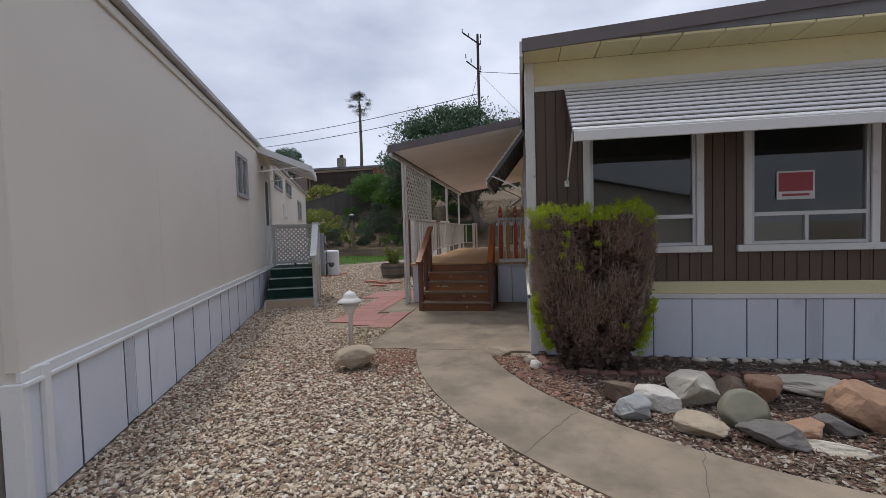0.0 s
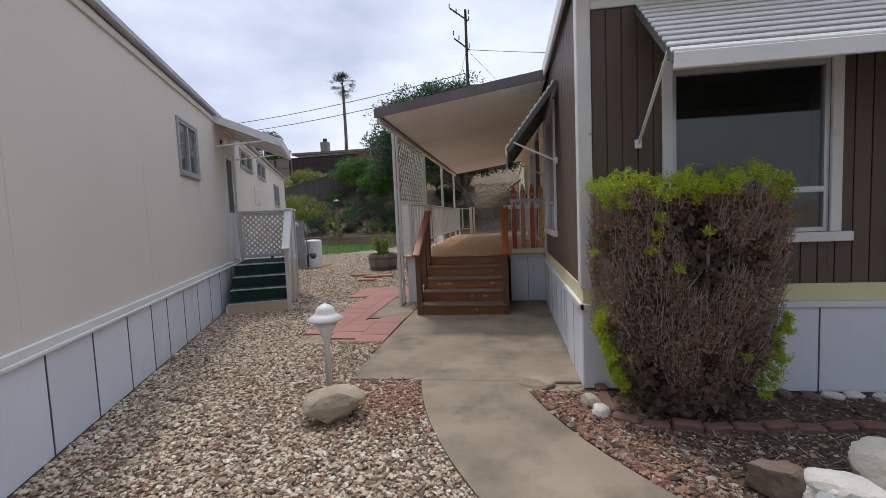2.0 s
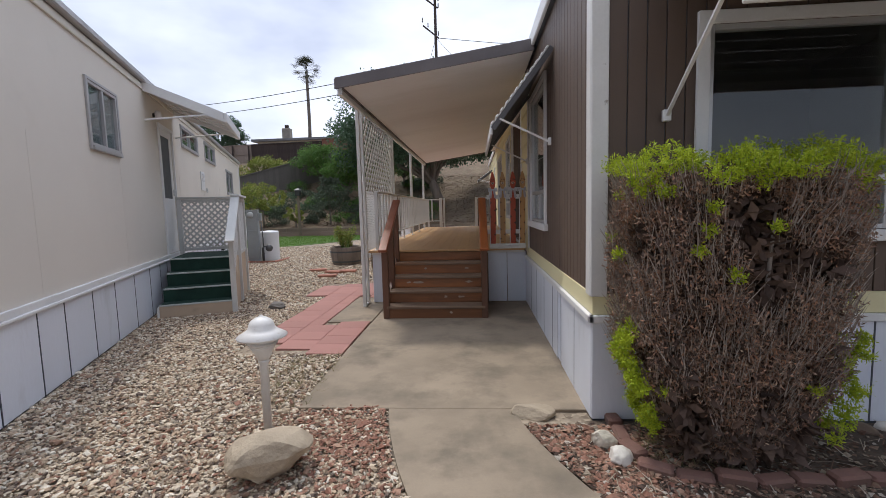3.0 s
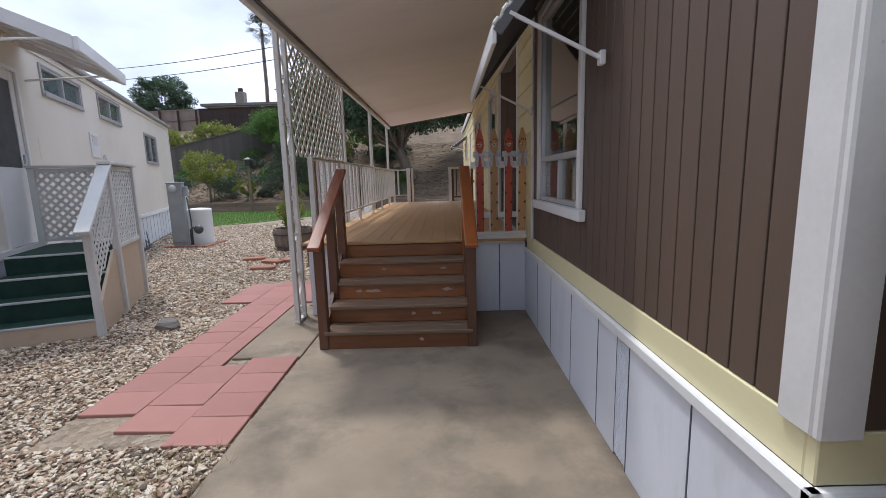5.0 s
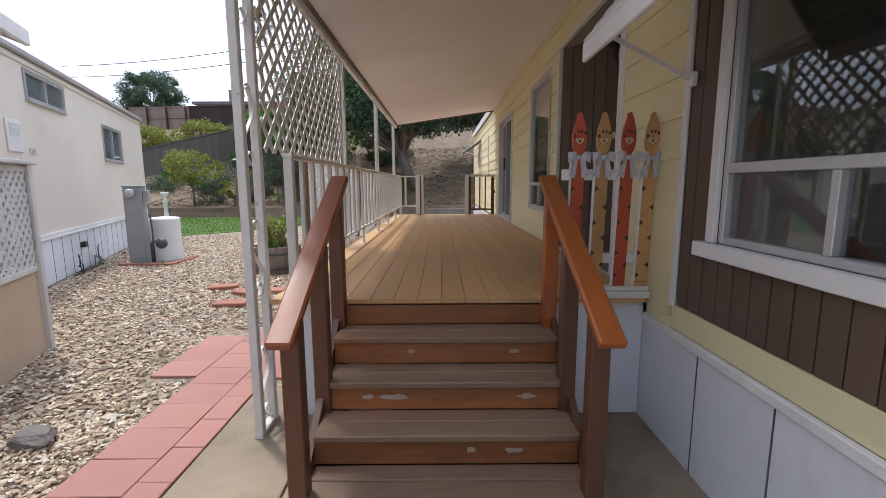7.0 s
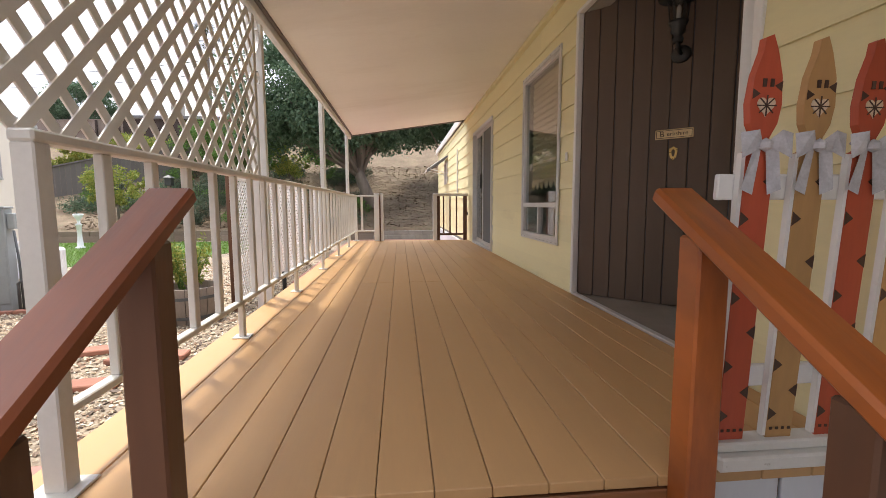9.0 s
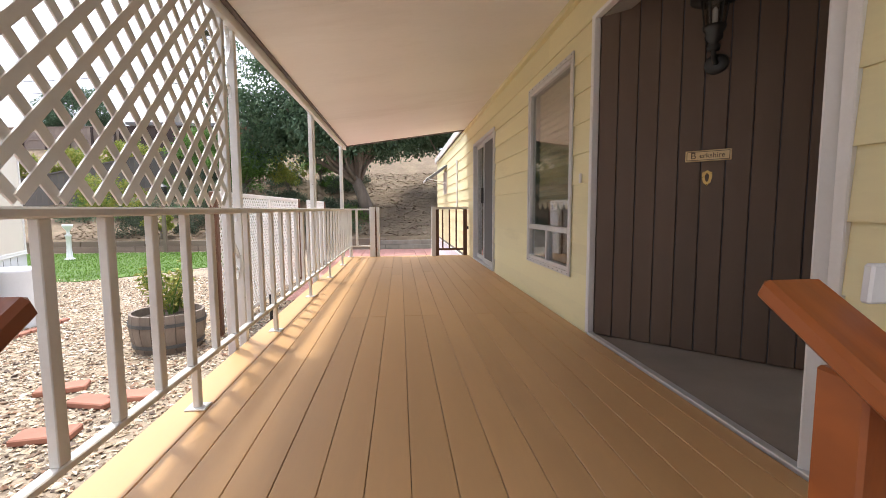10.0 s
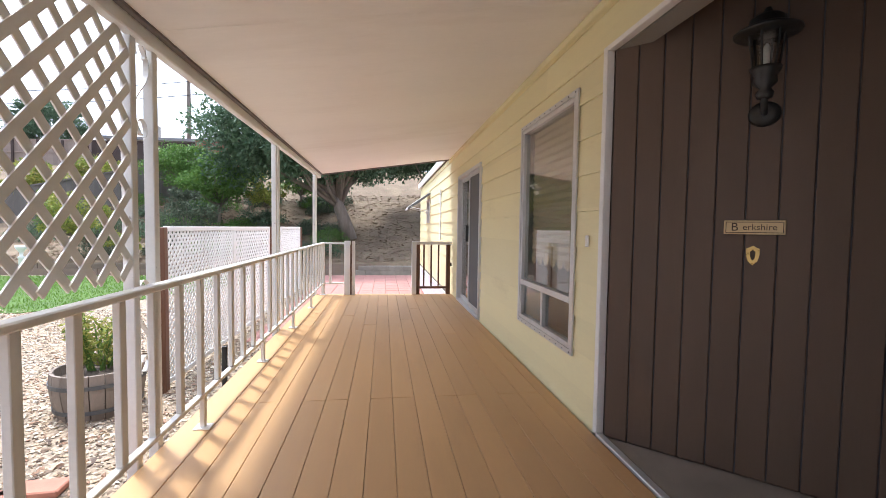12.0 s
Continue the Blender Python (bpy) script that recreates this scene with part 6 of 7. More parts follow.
def rock(at, size, tone, label, seed, turn=0.0, cuts=9, rough=0.13, category="rock", group="border rocks", name="rock"):
    """A boulder: a rounded lump with broken faces."""
    r = np.random.default_rng(seed)
    bm = bmesh.new()
    bmesh.ops.create_icosphere(bm, subdivisions=4, radius=1.0)
    planes = []
    for _ in range(cuts + 7 if cuts > 4 else cuts):
        d = Vector(r.normal(size=3)).normalized()
        planes.append((d, 0.50 + 0.32 * r.random()))
    off = Vector(r.random(3) * 50)
    for v in bm.verts:
        p = v.co.copy()
        for d, lim in planes:
            over = p.dot(d) - lim
            if over > 0:
                p -= d * over * 0.97
        p *= 1 + rough * noise.fractal(v.co * 1.6 + off, 1.0, 2.0, 4) + 0.02 * noise.noise(v.co * 9 + off)
        v.co = p
    ext = [max(abs(v.co[i]) for v in bm.verts) for i in range(3)]
    for v in bm.verts:
        v.co = Vector([v.co[i] / ext[i] * size[i] for i in range(3)])
    low = min(v.co.z for v in bm.verts)
    for v in bm.verts:
        v.co.z -= low + size[2] * 0.15
    me = bpy.data.meshes.new(name)
    bm.to_mesh(me)
    bm.free()
    me.materials.append(ROCKS[tone])
    me.polygons.foreach_set("use_smooth", [cuts < 5] * len(me.polygons))
    ob = new(name, me)
    ob.matrix_basis = pose(at[0], at[1], at[2] if len(at) > 2 else 0.0, 0, 0, turn)
    return tagged(ob, label, category, group)


rock((0.70, 4.24), (0.170, 0.12, 0.105), "brown", "squarish dark brown rock in the bed", 1, 4, 5)
rock((0.75, 3.89), (0.170, 0.12, 0.115), "blue", "speckled blue grey angular rock by the path", 2, -12, 8)
rock((0.97, 4.12), (0.190, 0.13, 0.115), "white", "pale white angular rock in the pile", 3, -20, 7)
rock((1.24, 4.24), (0.235, 0.18, 0.175), "pale", "large pale limestone boulder with rusty stains", 4, -25, 7)
rock((1.11, 3.70), (0.205, 0.14, 0.095), "tan", "low flat tan rock among the chips", 5, -20, 6)
rock((1.57, 4.27), (0.125, 0.12, 0.135), "brown", "rounded dark brown stone", 6, 0, 4)
rock((1.48, 3.84), (0.180, 0.15, 0.155), "green", "smooth rounded green grey boulder", 7, 30, 3, 0.05)
rock((1.84, 4.33), (0.165, 0.13, 0.135), "orange", "orange brown sandstone rock", 8, 15, 6)
rock((1.53, 3.56), (0.210, 0.13, 0.090), "slate", "dark slate grey rough rock", 9, -8, 7)
rock((2.32, 4.58), (0.350, 0.20, 0.085), "pale", "long flat tan boulder", 10, 4, 6)
rock((1.80, 3.72), (0.180, 0.13, 0.075), "orange", "low brown sandstone with cracks", 12, 25, 6)
rock((2.02, 3.78), (0.170, 0.08, 0.090), "slate", "grey green slab-like stone on edge", 13, -30, 8)
rock((2.36, 3.96), (0.280, 0.20, 0.200), "orange", "large brown boulder with layered faces", 14, 12, 6)
rock((1.88, 3.50), (0.225, 0.10, 0.045), "pale", "thin pale flat stone by the path", 15, -14, 5)
rock((-0.02, 5.28), (0.085, 0.07, 0.06), "pale", "small pale stone beside the bush", 16, 10, 5)
rock((0.02, 5.10), (0.08, 0.07, 0.07), "white", "small round white stone beside the bush", 17, 40, 4)
rock((-0.37, 5.66), (0.18, 0.085, 0.05), "tan", "flat tan stone at the slab edge", 18, -3, 5)
rock((-3.80, 9.06), (0.17, 0.10, 0.065), "slate", "flat dark grey stone beside the red pavers", 19, -12, 6)
rock((-1.94, 4.95), (0.235, 0.20, 0.165), "tan", "rounded tan boulder at the foot of the garden lamp", 20, 15, 5, 0.07)
for k in range(22):
    x = 0.35 + k * 0.16
    rock((x, 5.50 + 0.02 * math.sin(k * 2.1), -0.008), (0.080, 0.05, 0.036), "white" if k > 8 else "brown", "small rounded edging stone along the skirting", 40 + k % 6, k * 37, 3, 0.06, "stone", "skirting edging stones", "edging_stone")
bed_edge = thing("bed_edging", pose(0, 0, 0), "worn red brown brick edging round the bush", "edging", kind="structure")
line_ = [Vector(p) for p in ((0.12, 5.76), (0.12, 5.20), (0.18, 5.01), (0.36, 4.94), (0.62, 4.91), (1.6, 4.97), (2.6, 5.0), (3.6, 5.05))]
reach, todo = 0.0, []
for p, q in zip(line_, line_[1:]):
    while reach < (q - p).length:
        todo.append((p.lerp(q, reach / (q - p).length), math.degrees(math.atan2((q - p).y, (q - p).x))))
        reach += 0.19
    reach -= (q - p).length
for k, (p, a) in enumerate(todo):
    part("brick", Shape().box(-0.09, -0.045, -0.03, 0.09, 0.045, 0.045 + 0.012 * math.sin(k * 2.3), 0.014), EDGEBRICK, bed_edge).matrix_basis = pose(p.x, p.y, 0.012, 2 * math.sin(k * 1.7), 3 * math.cos(k * 3.1), a + 4 * math.sin(k * 2.9))


lamp = thing("garden_lamp", pose(-2.12, 5.28, 0.0), "white pagoda path lamp on a thin post", "garden lamp")
part("post", Shape().lathe([(0.026, 0.0), (0.026, 0.52), (0.034, 0.53), (0.034, 0.55)], 14), LAMPWHITE, lamp, smooth=True)
part("base_cone", Shape().lathe([(0.036, 0.55), (0.045, 0.57), (0.075, 0.63), (0.082, 0.645)], 24), LAMPWHITE, lamp, smooth=True)
for k in range(3):
    part("louvre_ring", Shape().lathe([(0.05, 0.0), (0.088, 0.0), (0.094, 0.008), (0.06, 0.018)], 24, (0, 0, 0.648 + k * 0.020)), LAMPWHITE, lamp, smooth=True)
part("hat", Shape().lathe([(0.06, 0.700), (0.148, 0.692), (0.151, 0.702), (0.10, 0.733), (0.080, 0.750), (0.076, 0.775), (0.06, 0.80), (0.03, 0.818), (0.012, 0.824), (0.010, 0.832), (0.0, 0.834)], 32), LAMPWHITE, lamp, "white domed lamp hat with a wide brim", smooth=True)


# ---- the half-dead clipped bush ----
def build_bush():
    r = np.random.default_rng(3)
    b = thing("clipped_bush", pose(0.61, 5.17, 0.0), "boxy clipped bush, brown and dead with lime green tips", "bush")
    stems = Shape()
    for k in range(9):
        a = 2 * math.pi * k / 9
        stems.tube([(0.05 * math.cos(a), 0.05 * math.sin(a), 0), (0.16 * math.cos(a), 0.10 * math.sin(a), 0.35), (0.38 * math.cos(a), 0.22 * math.sin(a), 0.9), (0.44 * math.cos(a), 0.26 * math.sin(a), 1.45)], [0.03, 0.024, 0.014, 0.006], 6)
    part("stem_mass", stems, TWIG, b)

    def skin(n, depth, zlo=0.06, zhi=1.68):
        """Points near the clipped faces of the bush and the way out from there."""
        th = r.random(n) * 2 * math.pi
        z = zlo + (zhi - zlo) * r.random(n) ** 0.9
        ex = 2.6
        c, s = np.cos(th), np.sin(th)
        k = (np.abs(c) ** ex + np.abs(s) ** ex) ** (-1 / ex)
        taper = np.interp(z, [0.0, 0.12, 0.35, 0.60, 1.25, 1.62, 1.72], [0.26, 0.44, 0.72, 0.92, 1.0, 0.98, 0.86])
        lump = np.array([1 + 0.07 * noise.noise((c_ * 2.2, s_ * 2.2, z_ * 2.4)) for c_, s_, z_ in zip(c, s, z)])
        d = 1 - depth * r.random(n) ** 1.5
        p = np.stack([0.62 * c * k * taper * lump * d, 0.37 * s * k * taper * lump * d, z], 1)
        out = np.stack([c * k, s * k, 0.25 * np.ones(n)], 1)
        # hollows where the foliage has dropped
        keep = np.array([n < 5 or noise.noise((c_ * 2.6 + 7, s_ * 2.6, z_ * 2.6)) > -0.17 or z_ > 1.5 for c_, s_, z_ in zip(c, s, z)])
        return p[keep], (out / np.linalg.norm(out, axis=1)[:, None])[keep]

    # upright twigs
    p, out = skin(12000, 0.35, 0.06, 1.58)
    L = 0.04 + 0.11 * r.random(len(p))
    dirn = np.stack([0.25 * r.normal(size=len(p)), 0.25 * r.normal(size=len(p)), 0.8 + 0.5 * r.random(len(p))], 1) + out * 0.35
    dirn /= np.linalg.norm(dirn, axis=1)[:, None]
    side = np.cross(dirn, r.normal(size=dirn.shape))
    side /= np.linalg.norm(side, axis=1)[:, None]
    w = (0.0011 + 0.0026 * r.random(len(p)) ** 2)[:, None]
    other = np.cross(dirn, side)
    tip = p + dirn * L[:, None]
    v = np.empty((len(p), 2, 4, 3))
    v[:, 0, 0], v[:, 0, 1], v[:, 0, 2], v[:, 0, 3] = p - side * w, p + side * w, tip + side * w * 0.4, tip - side * w * 0.4
    v[:, 1, 0], v[:, 1, 1], v[:, 1, 2], v[:, 1, 3] = p - other * w, p + other * w, tip + other * w * 0.4, tip - other * w * 0.4
    tagged(quads("twig_mass", v.reshape(-1, 3), TWIG, b), "dry grey brown twigs", kind="stuff")
    # dead sprays
    p, out = skin(7800, 0.40, 0.08, 1.60)
    v = leaf_cloud(r, p, (0.035, 0.035, 0.05), 14, 0.021, 0.32)
    tagged(quads("dead_foliage", v, DEADLEAF, b), "dry brown dead foliage", kind="stuff")
    # dense inside, with the shade of its depth put into dark colours
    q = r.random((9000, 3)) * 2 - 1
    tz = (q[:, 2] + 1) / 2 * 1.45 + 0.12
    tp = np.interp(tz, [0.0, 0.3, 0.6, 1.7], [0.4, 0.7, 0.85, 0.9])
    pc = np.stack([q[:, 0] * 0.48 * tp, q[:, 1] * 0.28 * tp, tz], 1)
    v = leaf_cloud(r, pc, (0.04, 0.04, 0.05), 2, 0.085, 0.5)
    tagged(quads("inner_foliage", v, INNERLEAF, b), "dense dead inner foliage, darkened for shade", kind="stuff")
    # living tips: tufts along the top edge, low on the sides, and a few strays
    tufts = []
    for x in np.arange(-0.60, 0.61, 0.055):
        for yy in np.arange(-0.36, 0.37, 0.09):
            edge = (abs(x / 0.61) ** 2.6 + abs(yy / 0.37) ** 2.6) ** (1 / 2.6)
            patch = noise.noise((x * 3.1 + 4, yy * 3.1, 0.3))
            if edge < 1.02 and patch > -0.22 and r.random() < (0.85 if edge > 0.7 else 0.4):
                tufts.append((x, yy, 1.62 + 0.06 * r.random() - 0.05 * (edge > 0.9) + 0.12 * patch, 1.15))
    for a in np.arange(math.pi, 2 * math.pi, 0.055):
        if noise.noise((math.cos(a) * 3.3, 2.2, 5.0)) > -0.15:
            k = (abs(math.cos(a)) ** 2.6 + abs(math.sin(a)) ** 2.6) ** (-1 / 2.6)
            tufts.append((0.60 * k * math.cos(a), 0.355 * k * math.sin(a), 1.50 + 0.13 * r.random(), 1.0))
    for sx, n in ((-1, 46), (1, 46)):
        for _ in range(n):
            z = 0.22 + 0.52 * r.random()
            tufts.append((sx * (0.57 + 0.03 * r.random()) * float(np.interp(z, [0.1, 0.35, 0.6], [0.6, 0.85, 0.98])), -0.24 + 0.30 * r.random(), z, 0.85))
    for _ in range(34):
        pt, o = skin(1, 0.03, 0.12, 1.5)
        if len(pt):
            tufts.append((*pt[0], 0.7))
    base = np.array([t[:3] for t in tufts])
    reach = np.array([t[3] for t in tufts])
    # each tuft is a fan of short sprays that rise from one point
    rays = 13
    c = np.repeat(base, rays, axis=0) + r.normal(size=(len(base) * rays, 3)) * 0.012
    d = np.stack([0.75 * r.normal(size=len(c)), 0.75 * r.normal(size=len(c)), 0.75 + 0.5 * r.random(len(c))], 1)
    d /= np.linalg.norm(d, axis=1)[:, None]
    d *= (np.repeat(reach, rays) * (0.03 + 0.035 * r.random(len(c))))[:, None]
    along = np.concatenate([c + d * f for f in (0.25, 0.5, 0.75, 1.0)])
    v = leaf_cloud(r, along, (0.008, 0.008, 0.010), 3, 0.019, 0.34, -0.5)
    tagged(quads("green_foliage", v, LIMELEAF, b, "bright lime green living tips"), kind="stuff")


build_bush()

# ---- half barrel planter, stepping bricks ----
bp_ = thing("barrel_planter", pose(-4.28, 14.45, 0), "weathered half barrel planter with a spiky green plant", "planter")
prof = [(0.36, 0.0), (0.40, 0.16), (0.42, 0.30), (0.415, 0.48), (0.385, 0.48), (0.38, 0.40), (0.0, 0.40)]
for k in range(20):
    a0, a1 = 2 * math.pi * k / 20 + 0.012, 2 * math.pi * (k + 1) / 20 - 0.012
    s = Shape()
    ring = []
    for rr, z in prof[:4]:
        ring += [(rr * math.cos(a0), rr * math.sin(a0), z), (rr * math.cos(a1), rr * math.sin(a1), z)]
    for rr, z in ((0.385, 0.48), (0.36, 0.3), (0.34, 0.0)):
        ring += [(rr * math.cos(a0), rr * math.sin(a0), z), (rr * math.cos(a1), rr * math.sin(a1), z)]
    part("stave", s.add(ring, [(0, 1, 3, 2), (2, 3, 5, 4), (4, 5, 7, 6), (6, 7, 9, 8), (8, 9, 11, 10), (10, 11, 13, 12), (0, 2, 4, 6, 8, 10, 12), (13, 11, 9, 7, 5, 3, 1)]), BARREL, bp_)
for z, rr in ((0.10, 0.392), (0.36, 0.424)):
    part("hoop", Shape().lathe([(rr, z - 0.02), (rr + 0.006, z - 0.02), (rr + 0.008, z + 0.02), (rr, z + 0.02)], 32, cap=False), IRON, bp_)
part("soil", Shape().lathe([(0.38, 0.38), (0.2, 0.42), (0.0, 0.43)], 20), SOIL, bp_)
rb = np.random.default_rng(8)
sp = Shape()
cl = []
for k in range(16):
    a, t_, L = rb.random() * 6.28, 0.15 + 0.35 * rb.random(), 0.35 + 0.35 * rb.random()
    b0 = Vector((0.18 * math.cos(a) * rb.random(), 0.18 * math.sin(a) * rb.random(), 0.42))
    tp = b0 + Vector((math.cos(a) * t_ * L, math.sin(a) * t_ * L, L))
    sp.tube([b0, (b0 + tp) / 2 + Vector((0, 0, 0.02)), tp], [0.012, 0.009, 0.004], 5)
    cl += [b0.lerp(tp, f) for f in (0.3, 0.5, 0.7, 0.85, 1.0)]
tagged(part("stem_mass", sp, SHRUBLEAF, bp_), kind="stuff")
tagged(quads("plant_leaves", leaf_cloud(rb, np.array([tuple(c) for c in cl]), (0.05, 0.05, 0.06), 14, 0.075, 0.3), YELLOWLEAF, bp_, "spiky yellow green leaves"), kind="stuff")
for x, y, t_ in ((-4.05, 12.15, 8), (-4.10, 12.75, -14), (-4.6, 13.1, 20), (-3.8, 12.85, 4)):
    q = part("stepping_brick", Shape().box(-0.20, -0.10, 0.0, 0.20, 0.10, 0.055, 0.01), BRICK)
    q.matrix_basis = pose(x, y, 0.005, 0, 0, t_)
    tagged(q, "loose red brick slab lying on the gravel", "brick", "loose bricks")
tn = part("hose_reel_stake", Shape().tube([(0, 0, 0), (0, 0, 0.62)], 0.03, 8), BLACK)
tn.matrix_basis = pose(-3.05, 14.6, 0)
tagged(tn, "short black stake beside the deck", "stake")

# ---- white lattice fence beyond the planter ----
def fence_run(y0, y1, x0, x1, tall, pitch, slat, label):
    L = math.hypot(x1 - x0, y1 - y0)
    ang = math.degrees(math.atan2(y1 - y0, x1 - x0))
    return lattice_panel("lattice_fence", pose(x0, y0, 0.10, 0, 0, ang), L, tall, pitch, slat, 0.006, LATTICE, label, "fence", 0.06, False, group="lattice fence panels")


fence_run(14.97, 17.38, -3.83, -3.83, 1.86, 0.07, 0.032, "white close lattice fence panel")
fence_run(17.46, 19.78, -3.83, -3.83, 1.86, 0.095, 0.044, "white open lattice fence panel")
fence_run(20.95, 23.5, -3.83, -3.83, 1.86, 0.07, 0.032, "far white lattice fence panel")
for y in (14.88, 19.87, 23.6):
    q = part("fence_post", Shape().box(-0.045, -0.045, 0, 0.045, 0.045, 1.98, 0.006), STAIN_UP)
    q.matrix_basis = pose(-3.83, y, 0)
    tagged(q, "red brown wooden fence post beside the lattice", "post", "lattice fence posts")

# ---- lawn and garden edge ----
lawn_pts = [(-10.6, 20.2), (-9.2, 20.1), (-7.9, 21.4), (-6.6, 23.6), (-5.9, 26.0), (-6.2, 27.6), (-18.0, 27.6), (-18.0, 21.0)]
lawn = part("lawn", Shape().prism(lawn_pts, -0.02, 0.02), surface("lawn_soil", (0.08, 0.15, 0.025), 0.9, 0.2, 1.0, 90, bump=0.8, depth=0.02), fix=True)
tagged(lawn, "bright green mown lawn", "lawn", kind="structure")


def inside(poly, x, y):
    hit = False
    for i in range(len(poly)):
        (ax, ay), (bx, by) = poly[i], poly[i - 1]
        if (ay > y) != (by > y) and x < (bx - ax) * (y - ay) / (by - ay) + ax:
            hit = not hit
    return hit


rg_ = np.random.default_rng(21)
bl = []
while len(bl) < 14000:
    x, y = -18 + 12.2 * rg_.random(), 20 + 7.7 * rg_.random()
    if inside(lawn_pts, x, y):
        bl.append((x, y, 0.02))
bl = np.array(bl)
an, hh = rg_.random(len(bl)) * 6.28, 0.035 + 0.03 * rg_.random(len(bl))
dx = np.stack([np.cos(an), np.sin(an), 0 * an], 1) * 0.012
tp = bl + np.stack([0.02 * rg_.normal(size=len(bl)), 0.02 * rg_.normal(size=len(bl)), hh], 1)
v = np.empty((len(bl), 3, 3))
v[:, 0], v[:, 1], v[:, 2] = bl - dx, bl + dx, tp
tagged(quads("grass_blades", v.reshape(-1, 3), GRASS, None, per=3), "short green grass of the lawn", "grass", kind="stuff")

edge = thing("garden_edging", pose(0, 28.1, 0), "long weathered timber edging at the foot of the hillside", "edging", kind="structure")
for k in range(7):
    x = -19.8 + k * 2.5
    part("board", Shape().box(x, 0.0, 0.0, x + 2.48, 0.09, 0.24, 0.008), TIMBER, edge)
    part("board", Shape().box(x + 0.4, 0.02, 0.245, x + 2.86, 0.11, 0.46, 0.008), TIMBER, edge)
sw = thing("garden_wall", pose(0, 28.0, 0), "low wall of pale stone blocks below the bank", "wall", kind="structure")
for row in range(2):
    for k in range(13):
        x = -2.6 + k * 0.62 + (row % 2) * 0.31
        part("block", Shape().box(x, 0.02 * row, 0.19 * row, x + 0.61, 0.28, 0.19 * row + 0.185, 0.012), STONE, sw)
lp = thing("lantern_post", pose(-10.9, 27.7, 0), "dark garden lantern on a wooden post", "garden lamp")
part("post", Shape().box(-0.06, -0.06, 0, 0.06, 0.06, 2.35, 0.008), TIMBER, lp)
part("lantern", Shape().box(-0.13, -0.13, 2.35, 0.13, 0.13, 2.68, 0.02).add([(-0.18, -0.18, 2.68), (0.18, -0.18, 2.68), (0.18, 0.18, 2.68), (-0.18, 0.18, 2.68), (0, 0, 2.80)], [(0, 3, 2, 1), (0, 1, 4), (1, 2, 4), (2, 3, 4), (3, 0, 4)]), BLACK, lp)


# ---- trees and shrubs ----
def tree(name, at, height, crown_r, crown_z, leaf_mat, seed, label, leaves=9000, clumps=60, size=0.16, trunk_r=0.12, lean=(0, 0), category="tree", squash=1.0, low=0.35, shape_pow=0.5, hem=0.0):
    r = np.random.default_rng(seed)
    z0 = hill(at[0], at[1]) - 0.05
    t = thing(name, pose(at[0], at[1], z0), label, category)
    wood, tips = Shape(), []
    fork = Vector((lean[0] * 0.4, lean[1] * 0.4, height * low))
    wood.tube([(0, 0, 0), tuple(fork * 0.5 + Vector((0.06, 0.03, 0)) * trunk_r * 3), tuple(fork)], [trunk_r * 1.25, trunk_r, trunk_r * 0.8], 10)
    for k in range(clumps):
        a = r.random() * 2 * math.pi
        u = r.random() ** shape_pow
        zz = r.random() * 2 - 1
        rad = math.sqrt(max(0.0, 1 - zz * zz * 0.85)) * u
        c = Vector((lean[0] + crown_r * rad * math.cos(a), lean[1] + crown_r * squash * rad * math.sin(a), max(hem, crown_z + zz * (height - crown_z) * 0.92)))
        if c.z < hem + 0.01:
            c.z = hem + 1.3 * r.random()
        tips.append(c)
        if k % (3 if hem == 0 else 9) == 0:
            mid = fork.lerp(c, 0.5) + Vector((0, 0, -0.08 * height * r.random()))
            wood.tube([tuple(fork * (0.75 + 0.25 * r.random())), tuple(mid), tuple(c)], [trunk_r * 0.45, trunk_r * 0.22, trunk_r * 0.06], 6)
    part("trunk", wood, BARK, t, smooth=True)
    cs = np.array([tuple(c) for c in tips])
    rad = crown_r * 0.21 * (0.45 + 0.95 * r.random(len(cs)))
    sp = np.stack([rad, rad, rad * 0.75], 1)
    v = leaf_cloud(r, cs, sp, leaves // clumps, size, 0.5, 0.2)
    tagged(quads("crown", v, leaf_mat, t), kind="stuff")
    return t


def mound(at, rx, ry, h, leaf_mat, seed, label, leaves=1500, size=0.09, name="shrub", group="hillside shrubs"):
    r = np.random.default_rng(seed)
    z0 = hill(at[0], at[1]) - 0.05
    t = thing(name, pose(at[0], at[1], z0), label, "shrub", group)
    n = 42
    th, ph = r.random(n) * 6.283, np.arccos(1 - r.random(n) * 0.98)
    k = 0.75 + 0.3 * r.random(n)
    cs = np.stack([rx * 0.8 * k * np.sin(ph) * np.cos(th), ry * 0.8 * k * np.sin(ph) * np.sin(th), h * 0.8 * k * np.cos(ph) + 0.05], 1)
    inner = np.stack([(r.random(10) - 0.5) * rx, (r.random(10) - 0.5) * ry, h * 0.4 * r.random(10)], 1)
    v = leaf_cloud(r, np.vstack([cs, inner]), (rx * 0.24, ry * 0.24, h * 0.24), leaves // 42, size, 0.45)
    quads("foliage", v, leaf_mat, t)
    tw = Shape()
    for i in range(6):
        tw.tube([(0, 0, 0), tuple(cs[i] * 0.9)], [0.03, 0.006], 5)
    part("stems", tw, BARK, t)
    return t


